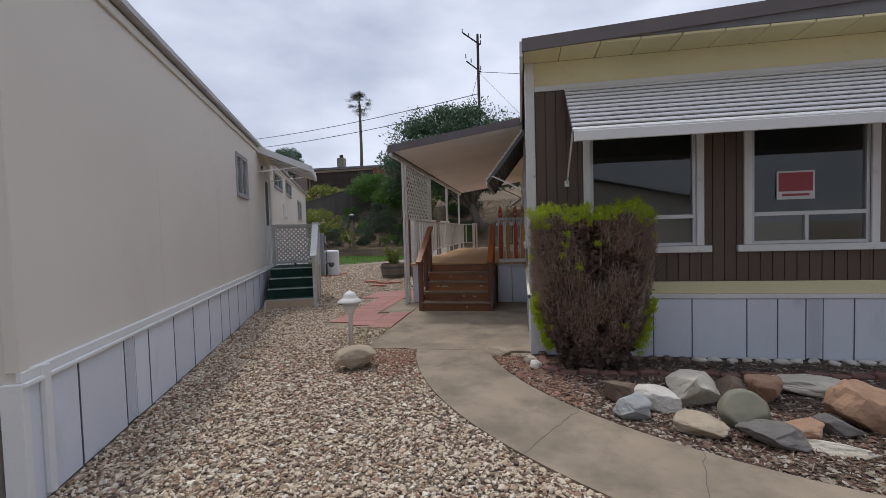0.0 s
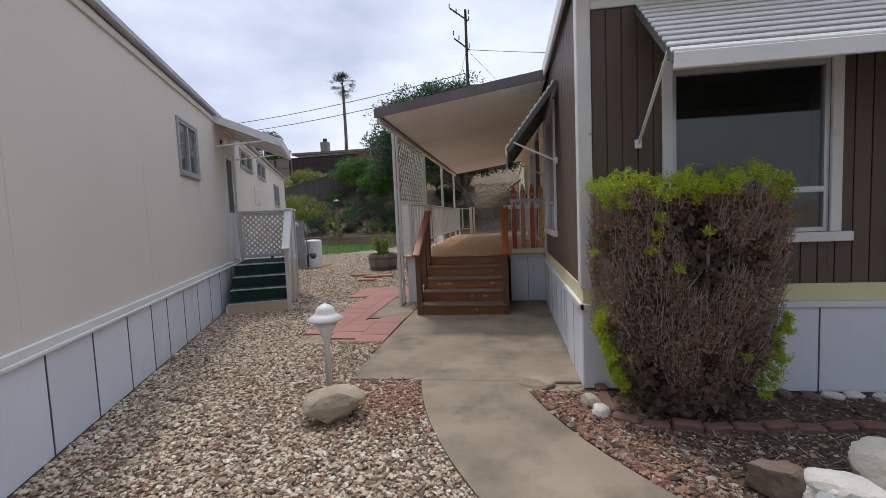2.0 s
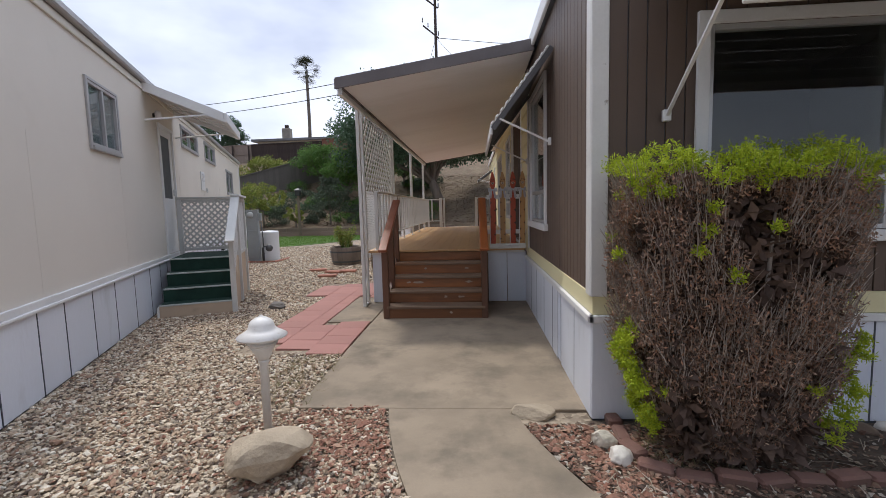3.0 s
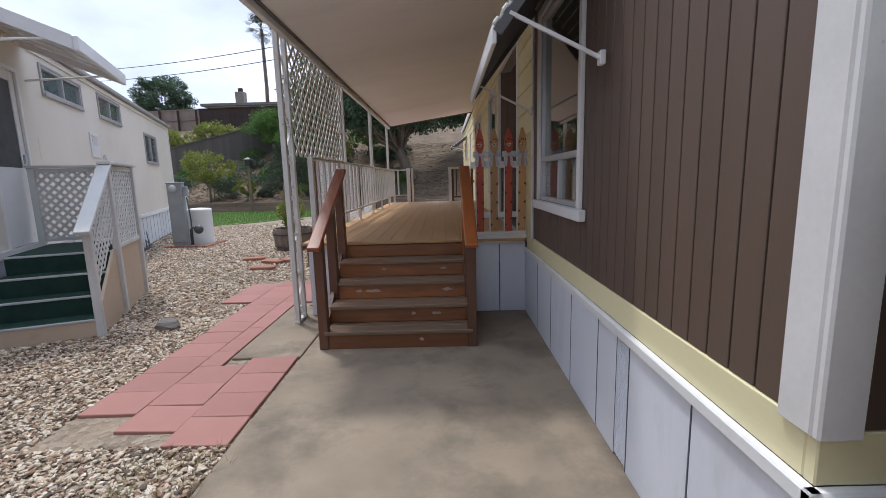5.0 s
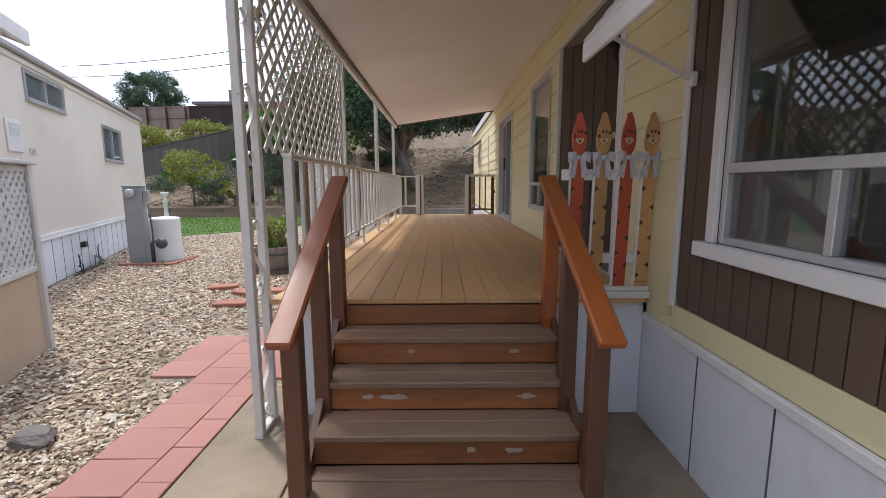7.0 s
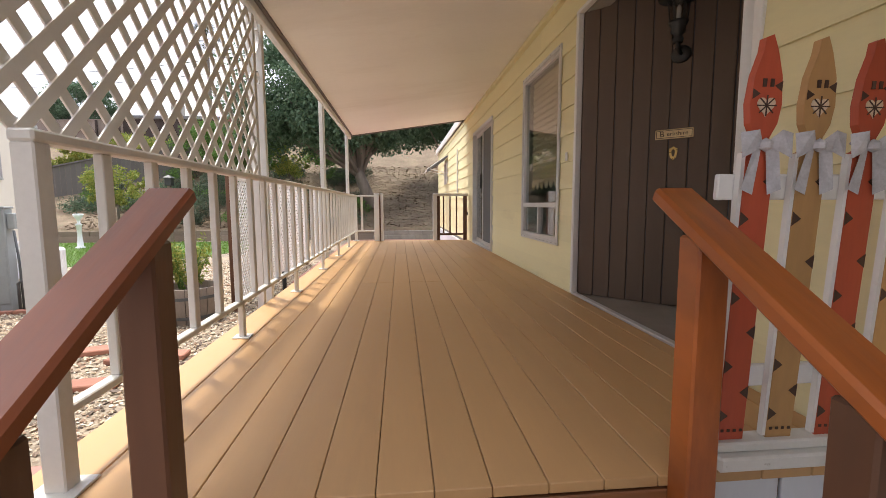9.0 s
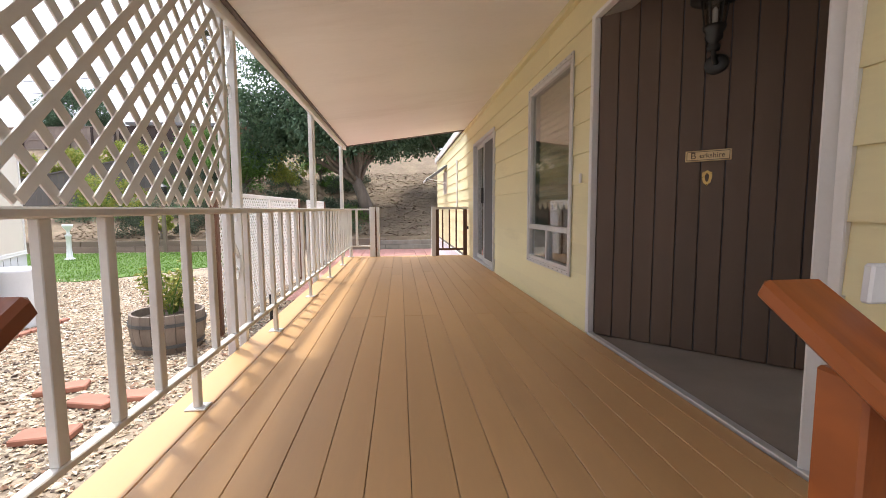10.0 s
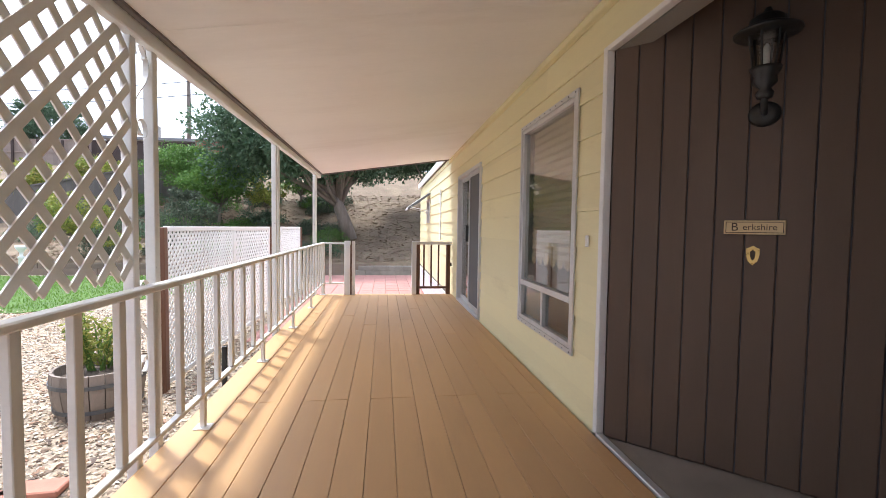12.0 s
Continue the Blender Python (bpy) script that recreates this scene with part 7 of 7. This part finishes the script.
tree("oak_tree", (-2.9, 31.6), 8.5, 4.7, 5.0, OAKLEAF, 101, "large dark green oak on the bank", 70000, 210, 0.17, 0.30, (-1.7, -0.6), squash=0.75, low=0.24, hem=3.1)
tree("oak_tree", (1.6, 33.5), 7.6, 4.4, 4.6, OAKLEAF, 102, "dark green oak behind the far end of the house", 38000, 140, 0.19, 0.24, (0.2, 0.3), squash=0.8, low=0.25, hem=3.0)
tree("small_tree", (-9.5, 33.0), 3.6, 2.0, 2.6, SHRUBLEAF, 103, "spreading bright green small tree on the bank", 12000, 60, 0.15, 0.08, low=0.35)
tree("small_tree", (-7.35, 33.5), 2.8, 1.15, 1.9, YELLOWLEAF, 104, "small yellow green tree on the bank", 4500, 36, 0.10, 0.06, low=0.35)
tree("small_tree", (-13.5, 28.6), 2.75, 1.35, 1.95, YELLOWLEAF, 105, "slender yellow green tree by the lawn", 6000, 40, 0.10, 0.05, low=0.45)
tree("small_tree", (-9.5, 29.0), 2.9, 1.2, 1.9, GREYLEAF, 106, "grey green young tree by the garden edge", 5000, 36, 0.10, 0.05, low=0.35)
tree("small_tree", (-11.5, 28.6), 1.35, 0.6, 0.85, YELLOWLEAF, 107, "low yellow green shrub by the lawn edge", 2600, 22, 0.09, 0.04, low=0.3)
tree("flowering_shrub", (-19.6, 36.4), 1.9, 1.7, 1.1, YELLOWLEAF, 108, "flowering yellow green shrub below the fence", 8000, 50, 0.14, 0.09, low=0.2)
tree("flowering_shrub", (-16.9, 37.2), 2.0, 1.8, 1.15, YELLOWLEAF, 109, "broad yellow tipped shrub below the fence", 8000, 50, 0.14, 0.09, low=0.2)
tree("flowering_shrub", (-22.6, 36.0), 1.7, 1.5, 1.0, YELLOWLEAF, 110, "yellow green shrub on the upper bank", 5000, 40, 0.14, 0.09, low=0.2)
tree("round_tree", (-26.6, 47.0), 4.9, 2.5, 2.7, OAKLEAF, 111, "round clipped dark tree above the fence", 26000, 120, 0.16, 0.15, low=0.12, shape_pow=0.35)
tree("small_tree", (-12.3, 36.0), 3.2, 2.1, 2.2, SHRUBLEAF, 112, "bright green tree in front of the grey fence", 13000, 70, 0.12, 0.08, low=0.3)
tree("small_tree", (-9.7, 36.4), 2.4, 1.05, 1.6, YELLOWLEAF, 116, "yellow green young tree below the red fence", 4000, 32, 0.10, 0.06, low=0.35)
tree("small_tree", (-6.0, 35.8), 3.2, 2.0, 2.0, SHRUBLEAF, 115, "leafy green tree beneath the oak", 7000, 50, 0.12, 0.08, low=0.25)
rm = np.random.default_rng(31)
for k in range(64):
    x, y = -17.5 + 14.0 * rm.random(), 29.2 + 7.5 * rm.random() ** 1.3
    w_ = 0.6 + 0.75 * rm.random()
    mound((x, y), w_, w_ * 0.8, 0.45 + 0.5 * rm.random(), (GREYLEAF, GREYLEAF, SHRUBLEAF, OAKLEAF)[k % 4], 200 + k, ("grey green mounded shrub on the bank", "grey green mounded shrub on the bank", "green leafy shrub on the bank", "dark green shrub on the bank")[k % 4], 1300, 0.085)

# ---- hillside fences, far house, pole, palm, wires ----
def fence(name, a, b, tall, step, material, label, lift=0.0, rails=None, drop=0.0):
    f = thing(name, pose(a[0], a[1], 0), label, "fence")
    L = math.hypot(b[0] - a[0], b[1] - a[1])
    n = max(2, int(L / step))
    ang = math.degrees(math.atan2(b[1] - a[1], b[0] - a[0]))
    for k in range(n):
        u = (k + 0.5) / n
        x, y = a[0] + (b[0] - a[0]) * u, a[1] + (b[1] - a[1]) * u
        z = a[2] + (b[2] - a[2]) * u if len(a) > 2 else hill(x, y)
        ob = part("board", Shape().box(-L / n * 0.49, -0.012, -0.15 - drop, L / n * 0.49, 0.012, tall), material, f)
        ob.matrix_basis = pose(x - a[0], y - a[1], z + lift, 0, 0, ang)
    if rails:
        for zz in rails:
            za = (a[2] if len(a) > 2 else hill(a[0], a[1])) + lift
            zb = (b[2] if len(b) > 2 else hill(b[0], b[1])) + lift
            part("rail", Shape().tube([(0, -0.04, za + zz), (b[0] - a[0], b[1] - a[1] - 0.04, zb + zz)], 0.05, 4), material, f)
    return f


fence("grey_fence", (-20.5, 32.4, 1.35), (-11.8, 38.4, 4.5), 1.75, 0.22, FENCEGREY, "grey weathered board fence climbing the bank", 0.0, (1.76,), 0.6)
fence("dark_fence", (-21.6, 43.6, 5.85), (-14.9, 44.0, 6.0), 1.95, 0.30, FENCEDARK, "dark brown solid fence along the ridge", 0.0, (1.95, 0.25), 0.5)
fence("red_fence", (-14.9, 44.0, 6.0), (-7.5, 44.3, 6.1), 2.15, 0.24, FENCERED, "red brown board fence along the ridge", 0.0, (2.15, 1.1), 0.5)
fence("pale_fence", (-31.0, 43.4, 5.6), (-21.6, 43.6, 5.85), 1.95, 0.30, FENCEPALE, "pale weathered fence along the ridge", 0.0, (1.95, 1.1), 0.5)
for k in range(6):
    q = part("fence_post", Shape().box(-0.06, -0.06, 0, 0.06, 0.06, 2.1), FENCEDARK)
    q.matrix_basis = pose(-29.5 + k * 1.55, 43.38, 5.6)
    tagged(q, "dark post on the pale ridge fence", "post", "ridge fence posts")
fh = thing("hilltop_house", pose(-20.0, 52.0, hill(-20, 52)), "hilltop house with a low roof and a stone chimney", "house")
part("wall", Shape().box(-5.0, 0, 0, 7.5, 6, 2.6), BEIGE, fh)
part("roof", Shape().prism([(-5.6, -0.5), (8.1, -0.5), (8.1, 6.5), (-5.6, 6.5)], 2.6, 2.85), ROOFING, fh, fix=True)
part("chimney", Shape().box(-2.45, 0.6, 1.8, -1.55, 1.4, 4.15, 0.03), STONE, fh, "grey stone chimney")
part("chimney_cap", Shape().box(-2.2, 0.85, 4.15, -1.8, 1.15, 4.55, 0.02), FENCEDARK, fh)
fh2 = thing("hilltop_house", pose(-12.6, 51.0, hill(-12, 51)), "pale hilltop house with a shallow gable roof", "house")
part("wall", Shape().box(-2.6, 0, 0, 4.5, 6, 2.5), BEIGE, fh2)
part("roof", Shape().add([(-3.4, -0.6, 2.35), (1.0, -0.6, 3.35), (5.4, -0.6, 2.35), (-3.4, 6.6, 2.35), (1.0, 6.6, 3.35), (5.4, 6.6, 2.35), (-3.4, -0.6, 2.5), (1.0, -0.6, 3.5), (5.4, -0.6, 2.5), (-3.4, 6.6, 2.5), (1.0, 6.6, 3.5), (5.4, 6.6, 2.5)],
                         [(6, 7, 10, 9), (7, 8, 11, 10), (0, 3, 4, 1), (1, 4, 5, 2), (0, 1, 7, 6), (1, 2, 8, 7), (3, 9, 10, 4), (4, 10, 11, 5), (0, 6, 9, 3), (2, 5, 11, 8)]), ROOFING, fh2, fix=True)

PX, PY = -4.6, 52.5
pz = hill(PX, PY)
up_ = thing("utility_pole", pose(PX, PY, pz), "dark wooden utility pole with two crossarms", "utility pole")
part("pole", Shape().tube([(0, 0, 0), (0, 0, 17.3)], [0.20, 0.14], 10), POLEWOOD, up_)
part("crossarm", Shape().box(-1.25, -0.06, -0.07, 1.25, 0.06, 0.07), POLEWOOD, up_).matrix_basis = pose(-0.7, -0.1, 16.8, 0, 38, 0)
part("crossarm", Shape().box(-1.1, -0.06, -0.07, 1.1, 0.06, 0.07), POLEWOOD, up_).matrix_basis = pose(-0.5, -0.1, 13.6, 0, 40, 0)
for x, z in ((-1.75, 16.75), (-1.0, 16.15), (0.35, 15.2), (-1.4, 13.8), (-0.8, 13.25), (0.3, 12.3), (0.35, 15.9)):
    part("insulator", Shape().lathe([(0.05, 0), (0.07, 0.1), (0.05, 0.2), (0.06, 0.45), (0.0, 0.5)], 8), POLEWOOD, up_).matrix_basis = pose(x, -0.1, z + 0.85)


def wire(a, b, sag, r=0.03, label="dark overhead power cable"):
    pts = [(a[0] + (b[0] - a[0]) * u, a[1] + (b[1] - a[1]) * u, a[2] + (b[2] - a[2]) * u - sag * 4 * u * (1 - u)) for u in np.linspace(0, 1, 17)]
    tagged(part("power_cable", Shape().tube(pts, r, 5), WIRE), label, "cable", "overhead cables")


wire((PX, PY, 17.35), (-62, 81.2, 20.4), 0.9, 0.045)
wire((PX, PY, 16.0), (-62, 81.2, 18.7), 0.9, 0.045)
wire((PX, PY, pz + 13.0), (45, 60, pz + 11.5), 0.7)
wire((PX, PY, pz + 7.3), (45, 60, pz + 6.8), 0.5)
wire((PX, PY, pz + 6.2), (45, 60, pz + 5.4), 0.5)
wire((PX, PY, pz + 13.0), (8, 60, pz + 1.0), 0.0, 0.02, "slanting guy cable of the pole")
wire((PX, PY, pz + 13.0), (-9, 56, pz + 0.5), 0.0, 0.02, "slanting guy cable of the pole")

LX, LY = -23.2, 63.0
lz = hill(LX, LY)
pm = thing("palm_tree", pose(LX, LY, lz), "tall slim fan palm on the ridge", "palm")
part("trunk", Shape().tube([(0, 0, 0), (0.2, 0, 6), (0.15, 0, 13.1)], [0.30, 0.22, 0.18], 10), BARK, pm, smooth=True)
rpm = np.random.default_rng(77)
fr = []
for k in range(38):
    a, e = rpm.random() * 6.283, -0.9 + 2.2 * rpm.random()
    d = Vector((math.cos(a) * math.cos(e), math.sin(a) * math.cos(e), math.sin(e)))
    b0 = Vector((0.15, 0, 13.2))
    hub = b0 + d * (0.9 + 0.4 * rpm.random())
    s1 = d.cross(Vector((0, 0, 1))).normalized()
    u1 = s1.cross(d)
    for j in range(11):
        g = radians(-75 + 15 * j)
        td = (d * math.cos(g) + s1 * math.sin(g) * 0.9).normalized()
        tip = hub + td * (0.95 + 0.2 * rpm.random()) - Vector((0, 0, 0.18))
        sd_ = td.cross(u1).normalized() * 0.034
        fr += [tuple(hub), tuple(hub.lerp(tip, 0.5) + sd_), tuple(tip), tuple(hub.lerp(tip, 0.5) - sd_)]
    st0 = s1 * 0.025
    fr += [tuple(b0 - st0), tuple(b0 + st0), tuple(hub + st0), tuple(hub - st0)]
tagged(quads("fronds", np.array(fr), PALMLEAF, pm), kind="stuff")

# ---- the house across the street, seen mirrored in the front windows ----
ah = thing("house_across", pose(1.5, -17.0, 0), "pale gabled house across the street", "house")
part("wall", Shape().box(-7, -7, 0, 9, 0, 2.9), BEIGE, ah)
part("gable", Shape().prism([(-7, 2.9), (9, 2.9), (1, 4.6)], 0.0, 0.1, Matrix(((1, 0, 0, 0), (0, 0, -1, 0), (0, 1, 0, 0), (0, 0, 0, 1)))), BEIGE, ah, fix=True)
part("roof", Shape().add([(-7.6, 0.5, 2.75), (1, 0.5, 4.75), (9.6, 0.5, 2.75), (-7.6, -7.4, 2.75), (1, -7.4, 4.75), (9.6, -7.4, 2.75)], [(0, 1, 4, 3), (1, 2, 5, 4)]), ROOFING, ah)
part("chimney", Shape().box(2.2, -2.5, 4.0, 2.9, -1.9, 5.4), STONE, ah)
part("garage_door", Shape().box(-5.5, 0.0, 0, -0.9, 0.05, 2.2, 0.01), WHITE, ah)
road = part("road", Shape().box(-80, -13.5, -0.02, 80, -5.5, 0.012), surface("asphalt", (0.055, 0.055, 0.057), 0.9, 0.2, 1, 120, bump=0.4))
tagged(road, "grey asphalt street", "road", kind="structure")


def build_litter():
    r = np.random.default_rng(41)
    n = 16000
    x, y = -16 + 22 * r.random(n), 28.6 + 9.5 * r.random(n) ** 1.2
    p = np.stack([x, y, [hill(a, b) + 0.015 for a, b in zip(x, y)]], 1)
    v, f = stones(r, p, 0.038, 0.22, 8)
    me = bpy.data.meshes.new("leaf_litter")
    me.from_pydata(v.tolist(), [], f.tolist())
    me.materials.append(LITTER)
    tagged(new("leaf_litter", me), "dry brown leaf litter and clods on the bank", "litter", kind="stuff")
    pts = []
    while len(pts) < 2600:
        a, b = -3.4 + 3.9 * r.random(), 3.9 + 2.3 * r.random()
        if math.hypot(a - 3.18, b - 6.55) > 4.70 and a < -0.55 and (b < 5.77 or a < -2.14) or b < 5.5 and (math.hypot(a - 3.18, b - 6.55) < 3.78 and a > -0.6):
            d_ = math.hypot(a + 1.35, (b - 5.35) * 1.3) if a < -0.55 else max(0.0, a - 0.1) * 2.2
            if r.random() < math.exp(-(d_ / 0.62) ** 2) + 0.03:
                pts.append((a, b, 0.018 + 0.008 * r.random()))
    tagged(scatter("bark_chips", r, np.array(pts), 0.014, REDCHIP, 0.5, 8), "reddish bark chips mixed into the gravel", "mulch", kind="stuff")
    tufts = []
    for _ in range(150):
        c = Vector((-2.55 + 0.5 * r.random(), 5.75 + 1.2 * r.random(), 0.01)) if r.random() < 0.6 else Vector((0.15 + 0.5 * r.random(), 5.0 + 0.6 * r.random(), 0.01))
        for _ in range(9):
            d = Vector((0.05 * r.normal(), 0.05 * r.normal(), 0.03 + 0.05 * r.random()))
            s_ = Vector((r.normal(), r.normal(), 0)).normalized() * 0.0022
            tufts += [tuple(c - s_), tuple(c + s_), tuple(c + d)]
    tagged(quads("dry_tufts", np.array(tufts), DRYGRASS, None, per=3), "small dry grass tufts beside the pavers", "grass", kind="stuff")


build_litter()


# ---- loose stones and chips ----
def build_gravel():
    r = np.random.default_rng(17)

    def paths(x, y):
        if -2.13 < x < 0.1 and 5.78 < y < 9.8 or -2.73 < x < -2.1 and 8.19 < y < 9.8:
            return True
        d = math.hypot(x - 3.18, y - 6.55)
        if y < 5.8 and d < 4.69:
            return True
        return 6.95 < y < 11.2 and (-3.32 if y < 9.9 else -3.7) < x < -2.1

    near, far = [], []
    while len(near) < 60000:
        x, y = -5.9 + 7.0 * r.random(), 2.1 + 7.2 * r.random()
        if x > left_wall_x(y) + 0.02 and not paths(x, y) and not (x < -4.45 and y > 8.8):
            near.append((x, y, 0.004 + 0.012 * r.random()))
    while len(far) < 32000:
        y = 9.0 + 11.5 * r.random() ** 1.25
        x = -10.5 + 8.0 * r.random()
        if x > left_wall_x(y) + 0.02 and not paths(x, y) and x < -2.45 and not (y < 10.7 and x < left_wall_x(y) + 1.2):
            far.append((x, y, 0.004 + 0.01 * r.random()))
    a = scatter("gravel_stones", r, np.array(near), 0.0115, PEBBLE, 0.6, 20)
    tagged(a, "loose beige and tan crushed gravel", "gravel", kind="stuff")
    b = scatter("gravel_stones", r, np.array(far), 0.0175, PEBBLE, 0.55, 8)
    tagged(b, "loose beige gravel of the side yard", "gravel", kind="stuff")
    chips, chips2 = [], []
    while len(chips) < 15000:
        x, y = -0.6 + 4.4 * r.random(), 2.7 + 2.85 * r.random()
        d = math.hypot(x - 3.18, y - 6.55)
        if d < 3.79 and y < 5.52:
            if r.random() < np.interp(d, [2.0, 2.8, 3.4], [0.15, 0.45, 1.0]):
                chips.append((x, y, 0.012 + 0.012 * r.random()))
    c = scatter("bark_chips", r, np.array(chips), 0.0135, CHIP, 0.4, 8)
    tagged(c, "reddish bark chips and small stones in the bed", "mulch", kind="stuff")
    n = 2600
    p = np.stack([-0.2 + 4.0 * r.random(n), 3.1 + 2.4 * r.random(n), 0.02 + 0.02 * r.random(n)], 1)
    p = p[np.hypot(p[:, 0] - 3.18, p[:, 1] - 6.55) < 3.7]
    an = r.random(len(p)) * 6.283
    dv = np.stack([np.cos(an), np.sin(an), 0.15 * r.normal(size=len(p))], 1) * (0.03 + 0.05 * r.random(len(p)))[:, None]
    sd = np.stack([-np.sin(an), np.cos(an), 0 * an], 1) * 0.0022
    v = np.empty((len(p), 4, 3))
    v[:, 0], v[:, 1], v[:, 2], v[:, 3] = p - dv - sd, p - dv + sd, p + dv + sd, p + dv - sd
    tagged(quads("dry_litter", v.reshape(-1, 3), CHIP), "dry twigs and needles on the bed", "litter", kind="stuff")


build_gravel()

# ---- pavers ----
walkway = thing("paver_walk", pose(0, 0, 0), "red square concrete pavers laid as a walk", "pavers", kind="structure")
rw = np.random.default_rng(4)
PW, PL = 0.388, 0.315
pavers = {k: Shape().box(0.0018, 0.0018, -0.04, k - 0.0018, PL - 0.0018, 0.022, 0.004).mesh("paver", PAVER) for k in (PW, 0.19)}
for i in range(4):
    x = -2.145 - (i + 1) * PW
    for j in range(24):
        y = 6.94 + (0.0, 0.16, 0.05, 0.2)[i] + j * PL
        if y > (13.6 if i == 0 else 10.9) or (i == 2 and j < 1) or (i == 3 and y < 9.9):
            continue
        kind = PW
        if y + PL > 8.22 and y < 9.76:
            if i == 0:
                continue
            kind = 0.19 if i == 1 else PW
        piece(pavers[kind], walkway, pose(x, y, 0.002 * rw.random(), 0.35 * rw.normal(), 0.35 * rw.normal(), 0.3 * rw.normal()), "paver")
patio = thing("paver_patio", pose(0, 0, 0), "red square pavers of the patio beyond the deck", "pavers", kind="structure")
PS = 0.405
pv2 = Shape().box(0.004, 0.004, -0.04, PS - 0.004, PS - 0.004, 0.018, 0.006).mesh("paver", PAVER)
for i in range(9):
    for j in range(26):
        if -3.6 + i * PS < -0.3:
            piece(pv2, patio, pose(-3.6 + i * PS, 17.2 + j * PS, 0.003 * rw.random()), "paver")

# ---- deck boards ----
BW = 0.1495
starts = [DX0] + [-2.2205 + BW * i for i in range(15)]
for i, x in enumerate(starts):
    joints = (12.30, 15.2 + 0.23 * (i * 5 % 4)) if i % 3 else (14.1 + 0.27 * (i * 3 % 4),)
    cuts = [DY0 - 0.022, *joints, DY1]
    x1 = starts[i + 1] if i + 1 < len(starts) else DX1
    for a, b in zip(cuts, cuts[1:]):
        part("board", Shape().box(x + 0.0011, a + 0.0009, -0.03, x1 - 0.0011, b - 0.0012, 0.0, 0.0025), DECK, deck)

# ---- brown grooved siding ----
GP = 0.1175
sid = thing("brown_siding_south", pose(0, FRONT, 0), "dark brown vertical grooved siding of the front wall", "siding", kind="structure")
part("groove_backing", wall_x(Shape(), 0.014, 0.029, 0.087, EAST, 0.872, 3.07, [(a, b, c, d) for a, b, c, d in FRONT_WINS]), SEAM, sid)
x = 0.087
while x < EAST - 0.02:
    x1 = min(x + GP, EAST)
    cuts = [(0.874, 3.068)]
    segs = sorted({x, x1, *[v for h in FRONT_WINS for v in h[:2] if x < v < x1]})
    for a, b in zip(segs, segs[1:]):
        spans = [(0.874, 3.068)]
        for xa, xb, za, zb in FRONT_WINS:
            if xa <= a and b <= xb:
                spans = [(0.874, za), (zb, 3.068)]
        for lo, hi in spans:
            part("plank", Shape().box(a + (0.004 if a == x else 0), 0.0, lo, b - (0.004 if b == x1 else 0), 0.013, hi, 0.002), BROWN, sid)
    x = x1
sid = thing("brown_siding_west", pose(0, 0, 0), "dark brown vertical grooved siding of the side wall", "siding", kind="structure")
part("groove_backing", wall_y(Shape(), 0.014, 0.029, FRONT + 0.11, 8.985, 0.872, 3.33, [SIDE_WIN]), SEAM, sid)
y = FRONT + 0.11
while y < 8.98:
    y1 = min(y + GP, 8.985)
    segs = sorted({y, y1, *[v for v in SIDE_WIN[:2] if y < v < y1]})
    for a, b in zip(segs, segs[1:]):
        spans = [(0.874, 3.33)]
        if SIDE_WIN[0] <= a and b <= SIDE_WIN[1]:
            spans = [(0.874, SIDE_WIN[2]), (SIDE_WIN[3], 3.33)]
        for lo, hi in spans:
            part("plank", Shape().box(0.0, a + (0.004 if a == y else 0), lo, 0.013, b - (0.004 if b == y1 else 0), hi, 0.002), BROWN, sid)
    y = y1

# ---- yellow lap siding ----
lap = thing("yellow_siding", pose(0, 0, 0), "pale yellow horizontal lap siding along the deck", "siding", kind="structure")
LAPS, ROW = [(9.03, END)], 0.222
rl_ = np.random.default_rng(9)
row = 0
z = 0.80
while z < 3.32:
    z1 = min(z + ROW, 3.33)
    holes = [(ENTRY[0] - 0.045, ENTRY[1] + 0.045, 0, 3.035), (DECK_WIN[0] - 0.0, DECK_WIN[1] + 0.0, DECK_WIN[2], DECK_WIN[3]), SLIDER, FAR_WIN]
    zs = sorted({z, z1, *[v for h in holes for v in h[2:] if z + 0.004 < v < z1 - 0.004]})
    for za, zb in zip(zs, zs[1:]):
        cuts = [9.03]
        blocked = sorted((h[0], h[1]) for h in holes if h[2] <= za + 1e-3 and zb <= h[3] + 1e-3)
        spans, a = [], 9.03
        for lo, hi in blocked:
            spans.append((a, lo))
            a = hi
        spans.append((a, END))
        for a, b in spans:
            if b - a < 0.02:
                continue
            seams = [a]
            while b - seams[-1] > 3.9:
                seams.append(seams[-1] + 2.4 + 1.2 * rl_.random())
            seams.append(b)
            for p, q in zip(seams, seams[1:]):
                o0 = 0.020 - 0.014 * (za - z) / ROW
                o1 = 0.020 - 0.014 * (zb - z) / ROW
                part("lap_board", Shape().add([(-o0, p, za), (0.028, p, za), (0.028, q, za), (-o0, q, za), (-o1, p, zb), (0.028, p, zb), (0.028, q, zb), (-o1, q, zb)],
                                              [(0, 3, 2, 1), (4, 5, 6, 7), (0, 4, 7, 3), (1, 2, 6, 5), (0, 1, 5, 4), (2, 3, 7, 6)]), YELLOW, lap)
    z = z1
    row += 1
